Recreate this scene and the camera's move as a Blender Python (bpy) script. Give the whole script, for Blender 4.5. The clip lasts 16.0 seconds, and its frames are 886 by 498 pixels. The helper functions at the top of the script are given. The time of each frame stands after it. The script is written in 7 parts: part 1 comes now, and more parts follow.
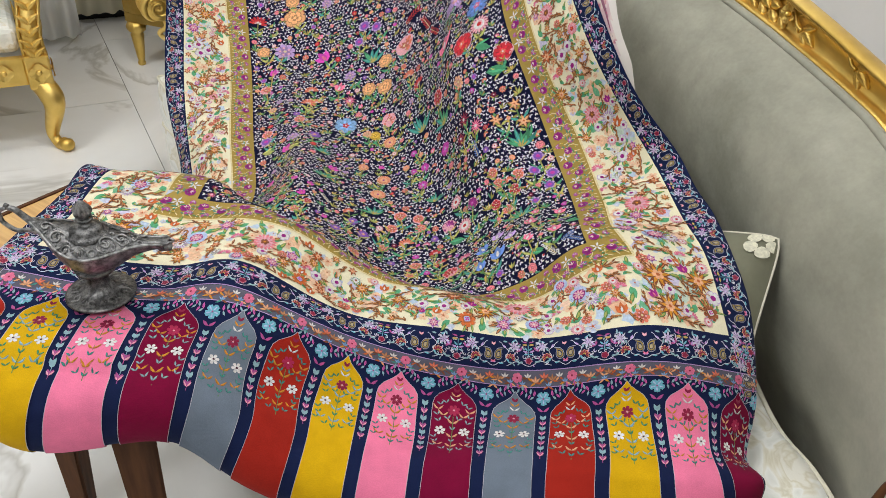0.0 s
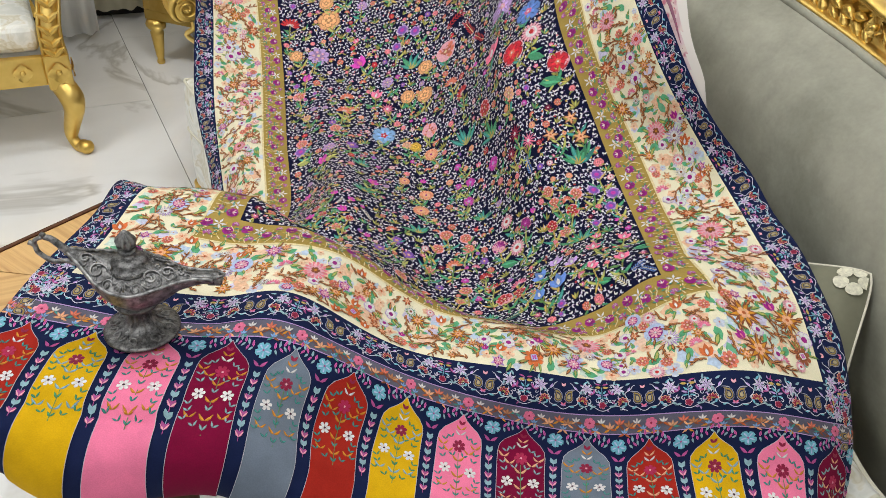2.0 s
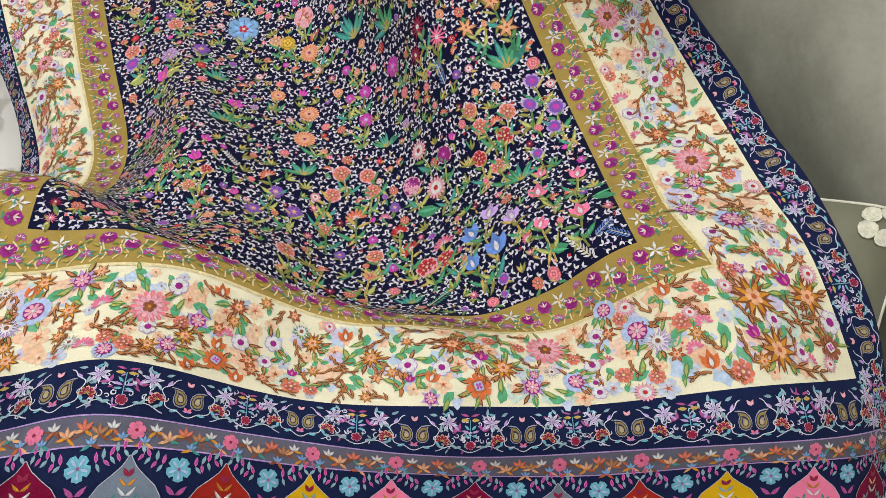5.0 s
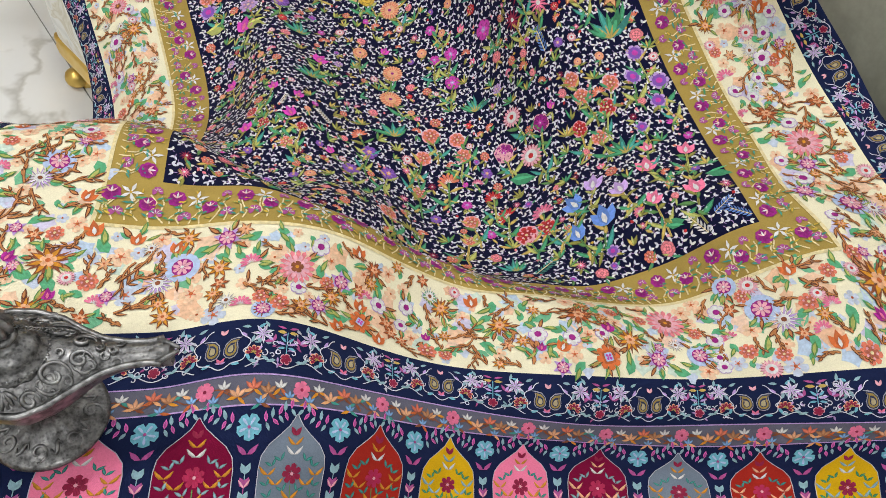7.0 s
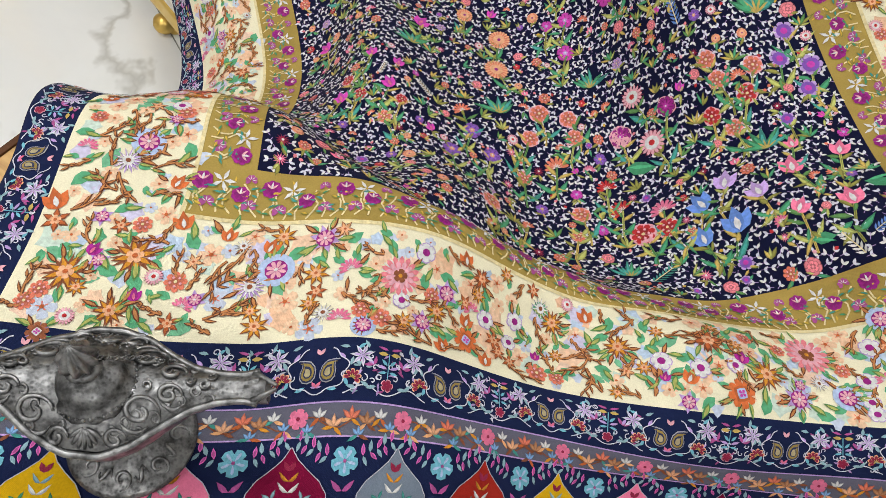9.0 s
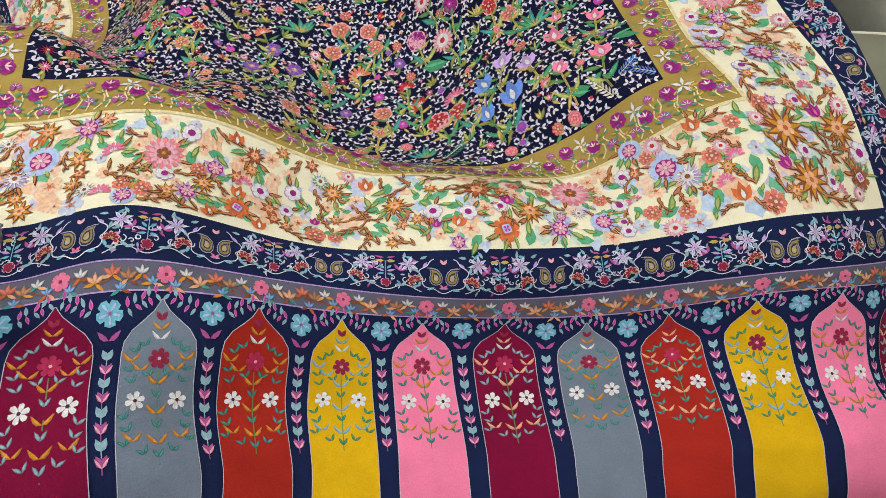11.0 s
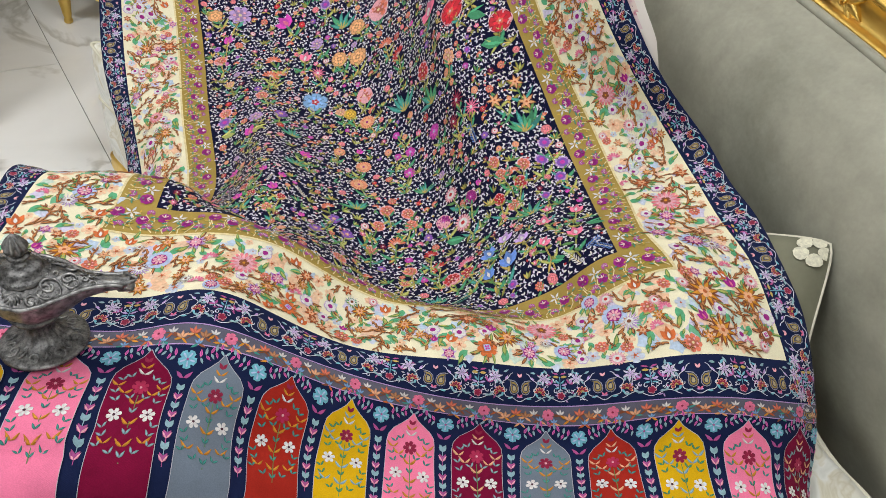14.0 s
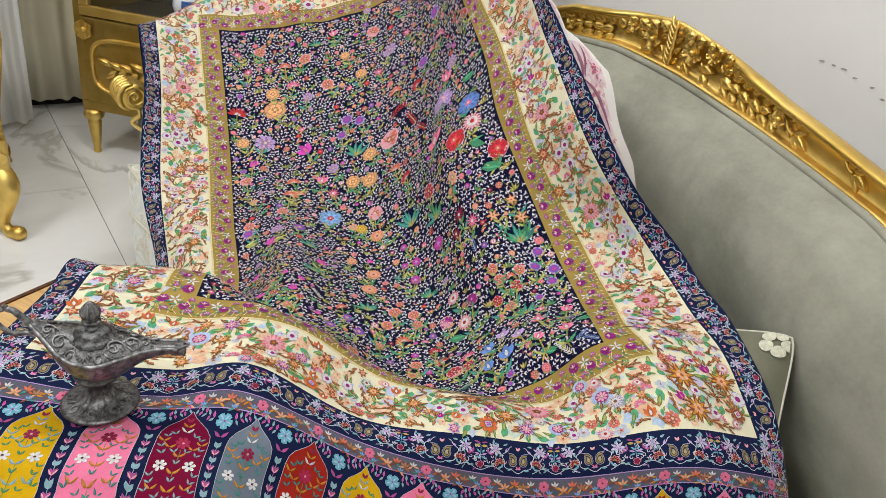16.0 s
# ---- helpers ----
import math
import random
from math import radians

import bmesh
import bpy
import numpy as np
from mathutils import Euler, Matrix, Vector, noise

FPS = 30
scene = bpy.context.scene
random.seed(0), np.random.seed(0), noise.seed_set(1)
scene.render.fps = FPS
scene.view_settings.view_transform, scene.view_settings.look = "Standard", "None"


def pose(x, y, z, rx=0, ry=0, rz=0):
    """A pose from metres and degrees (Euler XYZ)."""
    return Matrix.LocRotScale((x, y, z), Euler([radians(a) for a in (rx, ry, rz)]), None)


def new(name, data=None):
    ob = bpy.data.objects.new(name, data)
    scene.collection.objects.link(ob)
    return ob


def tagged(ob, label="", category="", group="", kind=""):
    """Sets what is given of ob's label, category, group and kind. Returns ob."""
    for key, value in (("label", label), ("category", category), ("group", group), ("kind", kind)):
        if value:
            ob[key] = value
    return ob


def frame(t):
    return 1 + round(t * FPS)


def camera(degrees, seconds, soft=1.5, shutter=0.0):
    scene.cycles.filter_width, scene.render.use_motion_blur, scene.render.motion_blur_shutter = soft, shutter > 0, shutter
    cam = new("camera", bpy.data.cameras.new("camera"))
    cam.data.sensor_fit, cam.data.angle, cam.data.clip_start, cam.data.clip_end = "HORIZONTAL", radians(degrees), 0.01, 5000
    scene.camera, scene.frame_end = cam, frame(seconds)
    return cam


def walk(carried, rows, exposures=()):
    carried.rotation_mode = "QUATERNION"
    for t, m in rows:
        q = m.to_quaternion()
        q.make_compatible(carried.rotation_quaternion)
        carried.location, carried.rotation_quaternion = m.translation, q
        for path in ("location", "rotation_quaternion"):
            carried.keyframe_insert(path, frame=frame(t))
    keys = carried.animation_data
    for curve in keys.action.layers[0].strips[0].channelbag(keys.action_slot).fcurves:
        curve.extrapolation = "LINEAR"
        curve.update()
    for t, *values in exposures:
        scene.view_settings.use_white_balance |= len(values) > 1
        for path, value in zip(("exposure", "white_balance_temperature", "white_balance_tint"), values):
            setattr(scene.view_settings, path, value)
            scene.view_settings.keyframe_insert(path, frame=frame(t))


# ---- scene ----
cam = camera(61.760, 16.0, soft=0.8)
PATH = [
    (0.0, pose(0.0141, -0.1018, 1.1246, 54.860, -4.304, 3.279)),
    (0.5, pose(0.0537, -0.1036, 1.1255, 56.670, -4.804, 4.853)),
    (1.0, pose(0.0424, -0.0797, 1.1213, 56.950, -4.987, 5.527)),
    (1.5, pose(-0.0027, -0.0484, 1.1141, 56.100, -4.934, 5.129)),
    (2.0, pose(-0.0659, -0.0183, 1.1097, 54.489, -4.760, 4.010)),
    (2.5, pose(-0.0958, -0.0060, 1.0982, 52.373, -4.625, 2.610)),
    (3.0, pose(-0.0828, 0.0477, 1.0879, 49.904, -4.539, 1.524)),
    (3.5, pose(-0.0370, 0.1554, 1.0843, 47.374, -4.313, 0.699)),
    (3.7, pose(-0.0199, 0.1917, 1.0798, 46.467, -4.177, 0.348)),
    (5.8, pose(-0.1026, 0.3185, 1.0489, 40.270, -6.044, -7.802)),
    (6.0, pose(-0.1152, 0.3188, 1.0561, 39.906, -6.449, -8.089)),
    (6.5, pose(-0.1589, 0.3158, 1.0484, 39.501, -7.500, -7.216)),
    (7.0, pose(-0.2033, 0.3233, 1.0466, 38.871, -7.851, -4.408)),
    (7.5, pose(-0.2269, 0.3547, 1.0453, 37.735, -7.730, -0.820)),
    (8.0, pose(-0.2386, 0.4143, 1.0381, 35.938, -6.665, 2.444)),
    (8.2, pose(-0.2416, 0.4374, 1.0319, 35.225, -6.244, 3.198)),
    (10.3, pose(-0.1812, 0.3251, 1.0016, 33.506, -3.907, -5.213)),
    (10.5, pose(-0.1655, 0.3159, 0.9976, 33.759, -4.240, -6.217)),
    (11.0, pose(-0.1007, 0.2849, 1.0034, 34.631, -5.098, -7.637)),
    (11.5, pose(-0.0123, 0.2330, 1.0115, 35.567, -5.788, -7.804)),
    (12.0, pose(0.0268, 0.1969, 1.0170, 37.142, -6.194, -6.895)),
    (12.5, pose(0.0339, 0.1818, 1.0224, 39.825, -6.144, -5.199)),
    (13.0, pose(0.0171, 0.1687, 1.0470, 43.597, -5.669, -3.195)),
    (13.5, pose(-0.0156, 0.1379, 1.0756, 47.501, -5.758, -1.743)),
    (14.0, pose(-0.0726, 0.0634, 1.0916, 51.486, -6.019, -0.920)),
    (14.5, pose(-0.0955, -0.0174, 1.0996, 55.150, -6.295, -0.666)),
    (15.0, pose(-0.0960, -0.0480, 1.1057, 58.182, -6.625, -0.838)),
    (15.5, pose(-0.0934, -0.0660, 1.1105, 60.480, -6.812, -0.886)),
    (16.0, pose(-0.0957, -0.0690, 1.1090, 62.056, -7.049, -0.972)),
]
walk(cam, PATH)

# ---------------------------------------------------------------- light
world = bpy.data.worlds.new("world")
scene.world = world
world.use_nodes = True
world.node_tree.nodes["Background"].inputs[0].default_value = (0.85, 0.92, 1.0, 1)
world.node_tree.nodes["Background"].inputs[1].default_value = 0.25


def ceiling_lamp(x, y, size, power, colour=(0.97, 0.985, 1.0)):
    data = bpy.data.lights.new("ceiling_light_glow", "AREA")
    data.shape, data.size, data.energy, data.color = "SQUARE", size, power, colour
    ob = new("ceiling_light_glow", data)
    ob.matrix_world = pose(x, y, 2.66)
    return ob


LAMPS = [(-0.25, 1.12, 0.35, 16.0), (0.05, -0.9, 0.4, 12.0), (-1.6, 1.2, 0.45, 14), (-1.5, -0.5, 0.5, 11.0)]
for lamp_x, lamp_y, lamp_size, lamp_power in LAMPS:
    ceiling_lamp(lamp_x, lamp_y, lamp_size, lamp_power)

# ---------------------------------------------------------------- materials
def material(name, colour, rough=0.6, metal=0.0, sheen=0.0, spec=0.5):
    """A principled material; returns it with its nodes, links and shader."""
    m = bpy.data.materials.new(name)
    m.use_nodes = True
    nodes, links = m.node_tree.nodes, m.node_tree.links
    sh = nodes["Principled BSDF"]
    sh.inputs["Base Color"].default_value = (*colour, 1)
    sh.inputs["Roughness"].default_value = rough
    sh.inputs["Metallic"].default_value = metal
    sh.inputs["Specular IOR Level"].default_value = spec
    sh.inputs["Sheen Weight"].default_value = sheen
    return m, nodes, links, sh


def coords(nodes, kind="Object"):
    return nodes.new("ShaderNodeTexCoord").outputs[kind]


def noise_of(nodes, links, co, scale, detail=4.0, rough=0.55, warp=0.0):
    n = nodes.new("ShaderNodeTexNoise")
    n.inputs["Scale"].default_value, n.inputs["Detail"].default_value = scale, detail
    n.inputs["Roughness"].default_value, n.inputs["Distortion"].default_value = rough, warp
    links.new(co, n.inputs["Vector"])
    return n.outputs["Fac"]


def ramp(nodes, links, fac, stops):
    r = nodes.new("ShaderNodeValToRGB")
    while len(r.color_ramp.elements) < len(stops):
        r.color_ramp.elements.new(0.5)
    for el, (at, col) in zip(r.color_ramp.elements, stops):
        el.position, el.color = at, (*col, 1) if len(col) == 3 else col
    links.new(fac, r.inputs["Fac"])
    return r.outputs["Color"]


def mix(nodes, links, fac, a, b, how="MIX"):
    n = nodes.new("ShaderNodeMix")
    n.data_type, n.blend_type = "RGBA", how
    for value, slot in ((fac, n.inputs["Factor"]), (a, n.inputs["A"]), (b, n.inputs["B"])):
        if isinstance(value, (int, float)):
            slot.default_value = value
        elif isinstance(value, tuple):
            slot.default_value = (*value, 1)
        else:
            links.new(value, slot)
    return n.outputs["Result"]


def bump(nodes, links, sh, height, strength, distance=0.002):
    b = nodes.new("ShaderNodeBump")
    b.inputs["Strength"].default_value, b.inputs["Distance"].default_value = strength, distance
    links.new(height, b.inputs["Height"])
    if sh.inputs["Normal"].links:
        links.new(sh.inputs["Normal"].links[0].from_socket, b.inputs["Normal"])
    links.new(b.outputs["Normal"], sh.inputs["Normal"])


def shade(c, k):
    return tuple(min(1.0, x * k) for x in c)


def wool(name, colour, vary=0.14):
    """Fine woven wool: soft mottling, a close weave and a little fuzz."""
    m, n, l, sh = material(name, colour, 0.9, sheen=0.02, spec=0.08)
    co = coords(n)
    col = ramp(n, l, noise_of(n, l, co, 22, 6), [(0.3, shade(colour, 1 - vary)), (0.7, shade(colour, 1 + vary))])
    fleck = noise_of(n, l, co, 900, 2)
    l.new(mix(n, l, 0.14, col, ramp(n, l, fleck, [(0.35, shade(colour, 0.55)), (0.65, shade(colour, 1.5))])), sh.inputs["Base Color"])
    weave = []
    for turn in (0.6, -0.97):
        w = n.new("ShaderNodeTexWave")
        w.inputs["Scale"].default_value, w.inputs["Distortion"].default_value = 420, 1.2
        rot = n.new("ShaderNodeMapping")
        rot.inputs["Rotation"].default_value = (0.3, 0.2, turn)
        l.new(co, rot.inputs["Vector"])
        l.new(rot.outputs["Vector"], w.inputs["Vector"])
        weave.append(w.outputs["Fac"])
    bump(n, l, sh, mix(n, l, 0.5, weave[0], weave[1]), 0.18, 0.0008)
    return m


NAVY = wool("navy_wool", (0.009, 0.015, 0.055))
FIELD_NAVY = wool("deep_navy_wool", (0.006, 0.007, 0.030))
STRIP_GREY = wool("mauve_grey_wool", (0.115, 0.115, 0.155))
CREAM = wool("cream_wool", (0.79, 0.73, 0.52), 0.07)
TAN = wool("olive_gold_wool", (0.36, 0.255, 0.065))
PANEL = {"yellow": wool("mustard_wool", (0.61, 0.36, 0.006)), "pink": wool("pink_wool", (0.80, 0.19, 0.33)),
         "crimson": wool("crimson_wool", (0.175, 0.004, 0.034)), "grey": wool("slate_wool", (0.15, 0.185, 0.235)),
         "red": wool("brick_red_wool", (0.33, 0.020, 0.012))}


def thread_material():
    """Embroidery thread: the colour of each stitch rides on the mesh; satin sheen with fine parallel threads."""
    m, n, l, sh = material("embroidery_thread", (0.5, 0.5, 0.5), 0.55, sheen=0.03, spec=0.22)
    a = n.new("ShaderNodeAttribute")
    a.attribute_name = "thread"
    co = coords(n)
    k = ramp(n, l, noise_of(n, l, co, 260, 3), [(0.25, (0.72, 0.72, 0.72)), (0.75, (1.12, 1.12, 1.12))])
    l.new(mix(n, l, 1.0, a.outputs["Color"], k, "MULTIPLY"), sh.inputs["Base Color"])
    w = n.new("ShaderNodeTexWave")
    w.inputs["Scale"].default_value, w.inputs["Distortion"].default_value, w.inputs["Detail Scale"].default_value = 330, 6.0, 3.0
    l.new(co, w.inputs["Vector"])
    bump(n, l, sh, w.outputs["Fac"], 0.35, 0.0008)
    return m


THREAD = thread_material()


def reverse_material():
    """The shawl's reverse: off-white wool with pink loose threads behind the motifs."""
    m, n, l, sh = material("shawl_reverse", (0.8, 0.76, 0.7), 0.9, sheen=0.2)
    co = coords(n)
    v = n.new("ShaderNodeTexVoronoi")
    v.inputs["Scale"].default_value = 70
    l.new(co, v.inputs["Vector"])
    spots = ramp(n, l, v.outputs["Distance"], [(0.18, (0.55, 0.16, 0.24)), (0.45, (0.78, 0.66, 0.62))])
    loose = mix(n, l, ramp(n, l, noise_of(n, l, co, 30, 4), [(0.44, (0, 0, 0)), (0.52, (1, 1, 1))]), (0.76, 0.62, 0.64), spots)
    swirl = ramp(n, l, noise_of(n, l, co, 9, 2, 0.5, 2.2), [(0.44, (0, 0, 0)), (0.48, (1, 1, 1)), (0.53, (1, 1, 1)), (0.57, (0, 0, 0))])
    l.new(mix(n, l, swirl, loose, (0.68, 0.48, 0.52)), sh.inputs["Base Color"])
    return m


REVERSE = reverse_material()
SELVAGE, _n, _l, _s = material("selvage", (0.80, 0.76, 0.72), 0.9)


def velvet_material(name, light, dark):
    m, n, l, sh = material(name, light, 0.75, sheen=0.22, spec=0.2)
    sh.inputs["Sheen Roughness"].default_value = 0.35
    co = coords(n)
    nap = noise_of(n, l, co, 2.0, 6, 0.62, 0.5)
    fine = noise_of(n, l, co, 160, 3)
    brushed = noise_of(n, l, co, 11, 5, 0.7)
    col = mix(n, l, 0.22, ramp(n, l, nap, [(0.30, dark), (0.56, light)]), ramp(n, l, brushed, [(0.40, shade(dark, 0.9)), (0.62, shade(light, 1.12))]))
    l.new(mix(n, l, 0.08, col, ramp(n, l, fine, [(0.3, shade(dark, 0.8)), (0.7, shade(light, 1.1))])), sh.inputs["Base Color"])
    bump(n, l, sh, nap, 0.12, 0.01)
    bump(n, l, sh, fine, 0.05, 0.0006)
    return m


VELVET = velvet_material("grey_green_velvet", (0.44, 0.435, 0.355), (0.22, 0.222, 0.175))
PILLOW_VELVET = velvet_material("olive_grey_velvet", (0.20, 0.20, 0.14), (0.13, 0.13, 0.09))


def gold_material(name="gilded_wood", k=1.0):
    m, n, l, sh = material(name, (0.80, 0.52, 0.11), 0.42, 0.95)
    co = coords(n)
    worn = noise_of(n, l, co, 9, 5)
    l.new(ramp(n, l, worn, [(0.3, (0.66 * k, 0.43 * k, 0.095 * k)), (0.55, (0.82 * k, 0.58 * k, 0.17 * k)), (0.8, (0.90 * k, 0.69 * k, 0.27 * k))]), sh.inputs["Base Color"])
    l.new(ramp(n, l, noise_of(n, l, co, 40, 4), [(0.3, (0.32,) * 3), (0.75, (0.52,) * 3)]), sh.inputs["Roughness"])
    bump(n, l, sh, noise_of(n, l, co, 120, 4), 0.15, 0.0015)
    return m


GOLD = gold_material()
# bronze gold darkened by colour for the cabinet's panels, which get less light
SHADED_GOLD = gold_material("shaded_bronze_gold", 0.62)


def pewter_material(name, k, chased=False):
    m, n, l, sh = material(name, (0.30, 0.30, 0.30), 0.4, 1.0)
    co = coords(n)
    grime = noise_of(n, l, co, 150, 4)
    l.new(ramp(n, l, grime, [(0.34, (0.12 * k, 0.12 * k, 0.118 * k)), (0.52, (0.30 * k, 0.30 * k, 0.30 * k)), (0.72, (0.46 * k, 0.46 * k, 0.45 * k))]), sh.inputs["Base Color"])
    l.new(ramp(n, l, grime, [(0.3, (0.58,) * 3), (0.7, (0.36,) * 3)]), sh.inputs["Roughness"])
    bump(n, l, sh, noise_of(n, l, co, 320, 3), 0.15, 0.0008)
    if chased:      # finely punched ground; patina and recess shade darken the pits' colour
        pits = n.new("ShaderNodeTexVoronoi")
        pits.inputs["Scale"].default_value = 420
        l.new(co, pits.inputs["Vector"])
        dot = ramp(n, l, pits.outputs["Distance"], [(0.15, (0.55, 0.55, 0.55)), (0.5, (1, 1, 1))])
        plain = sh.inputs["Base Color"].links[0].from_socket
        l.new(mix(n, l, 0.8, plain, dot, "MULTIPLY"), sh.inputs["Base Color"])
        bump(n, l, sh, dot, 0.35, 0.0008)
    return m


PEWTER = pewter_material("antique_pewter", 0.85)
# darker copy behind the raised ornament: patina plus recess shade in the colour
PATINA_SHADE = pewter_material("patina_shade_pewter", 0.62, True)


def brocade_material():
    """Cream seat cover woven with large beige leaves and dusky roses."""
    m, n, l, sh = material("floral_brocade", (0.72, 0.70, 0.58), 0.62, sheen=0.2)
    co = coords(n)
    leaf = noise_of(n, l, co, 13, 3, 0.5, 1.6)
    col = ramp(n, l, leaf, [(0.36, (0.74, 0.75, 0.69)), (0.5, (0.88, 0.88, 0.83)), (0.56, (0.78, 0.75, 0.63)), (0.60, (0.68, 0.64, 0.50)), (0.66, (0.82, 0.80, 0.71))])
    l.new(col, sh.inputs["Base Color"])
    bump(n, l, sh, leaf, 0.3, 0.002)
    bump(n, l, sh, noise_of(n, l, co, 500, 2), 0.2, 0.0008)
    return m


BROCADE = brocade_material()
PIPING, _n, _l, _s = material("cream_piping", (0.72, 0.69, 0.56), 0.7)


def oak_material():
    m, n, l, sh = material("oak_veneer", (0.6, 0.36, 0.13), 0.42)
    info = n.new("ShaderNodeTexCoord")
    mp = n.new("ShaderNodeMapping")
    mp.inputs["Scale"].default_value = (3.0, 60.0, 3.0)
    l.new(info.outputs["Object"], mp.inputs["Vector"])
    grain = noise_of(n, l, mp.outputs["Vector"], 2.2, 6, 0.6, 0.5)
    rnd = n.new("ShaderNodeObjectInfo").outputs["Random"]
    col = ramp(n, l, grain, [(0.3, (0.46, 0.25, 0.085)), (0.55, (0.68, 0.43, 0.17)), (0.75, (0.76, 0.51, 0.22))])
    l.new(mix(n, l, 0.25, col, ramp(n, l, rnd, [(0, (0.45, 0.25, 0.09)), (1, (0.75, 0.5, 0.22))])), sh.inputs["Base Color"])
    bump(n, l, sh, grain, 0.1, 0.001)
    return m


OAK = oak_material()


def walnut_material():
    m, n, l, sh = material("dark_walnut", (0.06, 0.03, 0.02), 0.6, spec=0.2)
    mp = n.new("ShaderNodeMapping")
    mp.inputs["Scale"].default_value = (40.0, 40.0, 3.0)
    l.new(coords(n), mp.inputs["Vector"])
    l.new(ramp(n, l, noise_of(n, l, mp.outputs["Vector"], 2, 5), [(0.3, (0.045, 0.017, 0.007)), (0.7, (0.13, 0.052, 0.020))]), sh.inputs["Base Color"])
    return m


WALNUT = walnut_material()


def marble_material():
    """Polished white porcelain tile with grey veins, shifted from tile to tile."""
    m, n, l, sh = material("marble_tile", (0.75, 0.75, 0.73), 0.09)
    info = n.new("ShaderNodeObjectInfo")
    add = n.new("ShaderNodeVectorMath")
    add.operation = "MULTIPLY_ADD"
    comb = n.new("ShaderNodeCombineXYZ")
    for k in range(3):
        l.new(info.outputs["Random"], comb.inputs[k])
    l.new(comb.outputs[0], add.inputs[0])
    add.inputs[1].default_value = (37.0, 19.0, 5.0)
    l.new(coords(n), add.inputs[2])
    co = add.outputs[0]
    cloud = noise_of(n, l, co, 2.2, 6, 0.6, 1.0)
    vein = noise_of(n, l, co, 0.85, 6, 0.55, 1.1)
    line = ramp(n, l, vein, [(0.485, (1, 1, 1)), (0.497, (0.62, 0.60, 0.55)), (0.503, (0.45, 0.43, 0.38)), (0.53, (1, 1, 1))])
    base = ramp(n, l, cloud, [(0.3, (0.77, 0.775, 0.76)), (0.65, (0.85, 0.855, 0.845))])
    l.new(mix(n, l, 0.6, base, line, "MULTIPLY"), sh.inputs["Base Color"])
    return m


MARBLE = marble_material()
GROUT, _n, _l, _s = material("grout", (0.30, 0.30, 0.28), 0.9)


def plaster_material(name, colour):
    m, n, l, sh = material(name, colour, 0.75)
    co = coords(n)
    l.new(ramp(n, l, noise_of(n, l, co, 3, 6), [(0.3, shade(colour, 0.95)), (0.7, shade(colour, 1.03))]), sh.inputs["Base Color"])
    bump(n, l, sh, noise_of(n, l, co, 90, 4), 0.12, 0.002)
    return m


PLASTER = plaster_material("wall_plaster", (0.86, 0.85, 0.845))
CEILING_PAINT = plaster_material("ceiling_paint", (0.85, 0.85, 0.84))
CHIP, _n, _l, _s = material("chipped_plaster", (0.38, 0.36, 0.32), 0.9)
DARK, _n, _l, _s = material("dark_skirting", (0.012, 0.012, 0.014), 0.5)
SHEER, _n, _l, _s = material("sheer_voile", (0.90, 0.91, 0.90), 0.8)
_s.inputs["Transmission Weight"].default_value = 0.0
BEIGE, _n, _l, _s = material("beige_curtain", (0.72, 0.68, 0.52), 0.8)
GLASS, _n, _l, _s = material("cabinet_glass", (1, 1, 1), 0.02)
_s.inputs["Transmission Weight"].default_value = 1.0
CABINET_DARK, _n, _l, _s = material("cabinet_interior", (0.035, 0.03, 0.02), 0.5)
PORCELAIN, _n, _l, _s = material("glazed_porcelain", (0.62, 0.64, 0.66), 0.12)
COBALT, _n, _l, _s = material("cobalt_glaze", (0.02, 0.09, 0.32), 0.15)
LAMP_GLOW, _n, _l, _s = material("lamp_diffuser", (1, 1, 1), 0.5)
_s.inputs["Emission Color"].default_value = (1.0, 0.95, 0.87, 1)
_s.inputs["Emission Strength"].default_value = 6.0


# ---------------------------------------------------------------- mesh helpers
def mesh_from(name, verts, faces, mats, smooth=True, index=None, thread=None):
    me = bpy.data.meshes.new(name)
    me.from_pydata([tuple(v) for v in verts], [], faces)
    for m in mats if isinstance(mats, (list, tuple)) else [mats]:
        me.materials.append(m)
    if index is not None:
        me.polygons.foreach_set("material_index", index)
    if smooth:
        me.polygons.foreach_set("use_smooth", [True] * len(me.polygons))
    if thread is not None:
        at = me.attributes.new("thread", "FLOAT_COLOR", "POINT")
        at.data.foreach_set("color", np.asarray(thread, dtype=np.float32).ravel())
    me.update()
    return me


def piece(name, verts, faces, mats, parent=None, label="", **kw):
    ob = new(name, mesh_from(name, verts, faces, mats, **kw))
    if parent is not None:
        ob.parent = parent
    return tagged(ob, label)


def part(name, bm, mat, parent=None, label="", smooth=False):
    me = bpy.data.meshes.new(name)
    bm.to_mesh(me)
    bm.free()
    me.materials.append(mat)
    if smooth:
        me.polygons.foreach_set("use_smooth", [True] * len(me.polygons))
    ob = new(name, me)
    if parent is not None:
        ob.parent = parent
    return tagged(ob, label)


def empty(name, m=None, label="", category="", **kw):
    ob = new(name)
    ob.empty_display_size = 0.05
    if m is not None:
        ob.matrix_world = m
    return tagged(ob, label, category, **kw)


def box_bm(x0, y0, z0, x1, y1, z1, bevel=0.0, seg=2):
    bm = bmesh.new()
    bmesh.ops.create_cube(bm, size=1, matrix=Matrix.LocRotScale(((x0 + x1) / 2, (y0 + y1) / 2, (z0 + z1) / 2), None, (x1 - x0, y1 - y0, z1 - z0)))
    if bevel:
        bmesh.ops.bevel(bm, geom=bm.edges[:], offset=bevel, segments=seg, affect="EDGES", profile=0.6)
    return bm


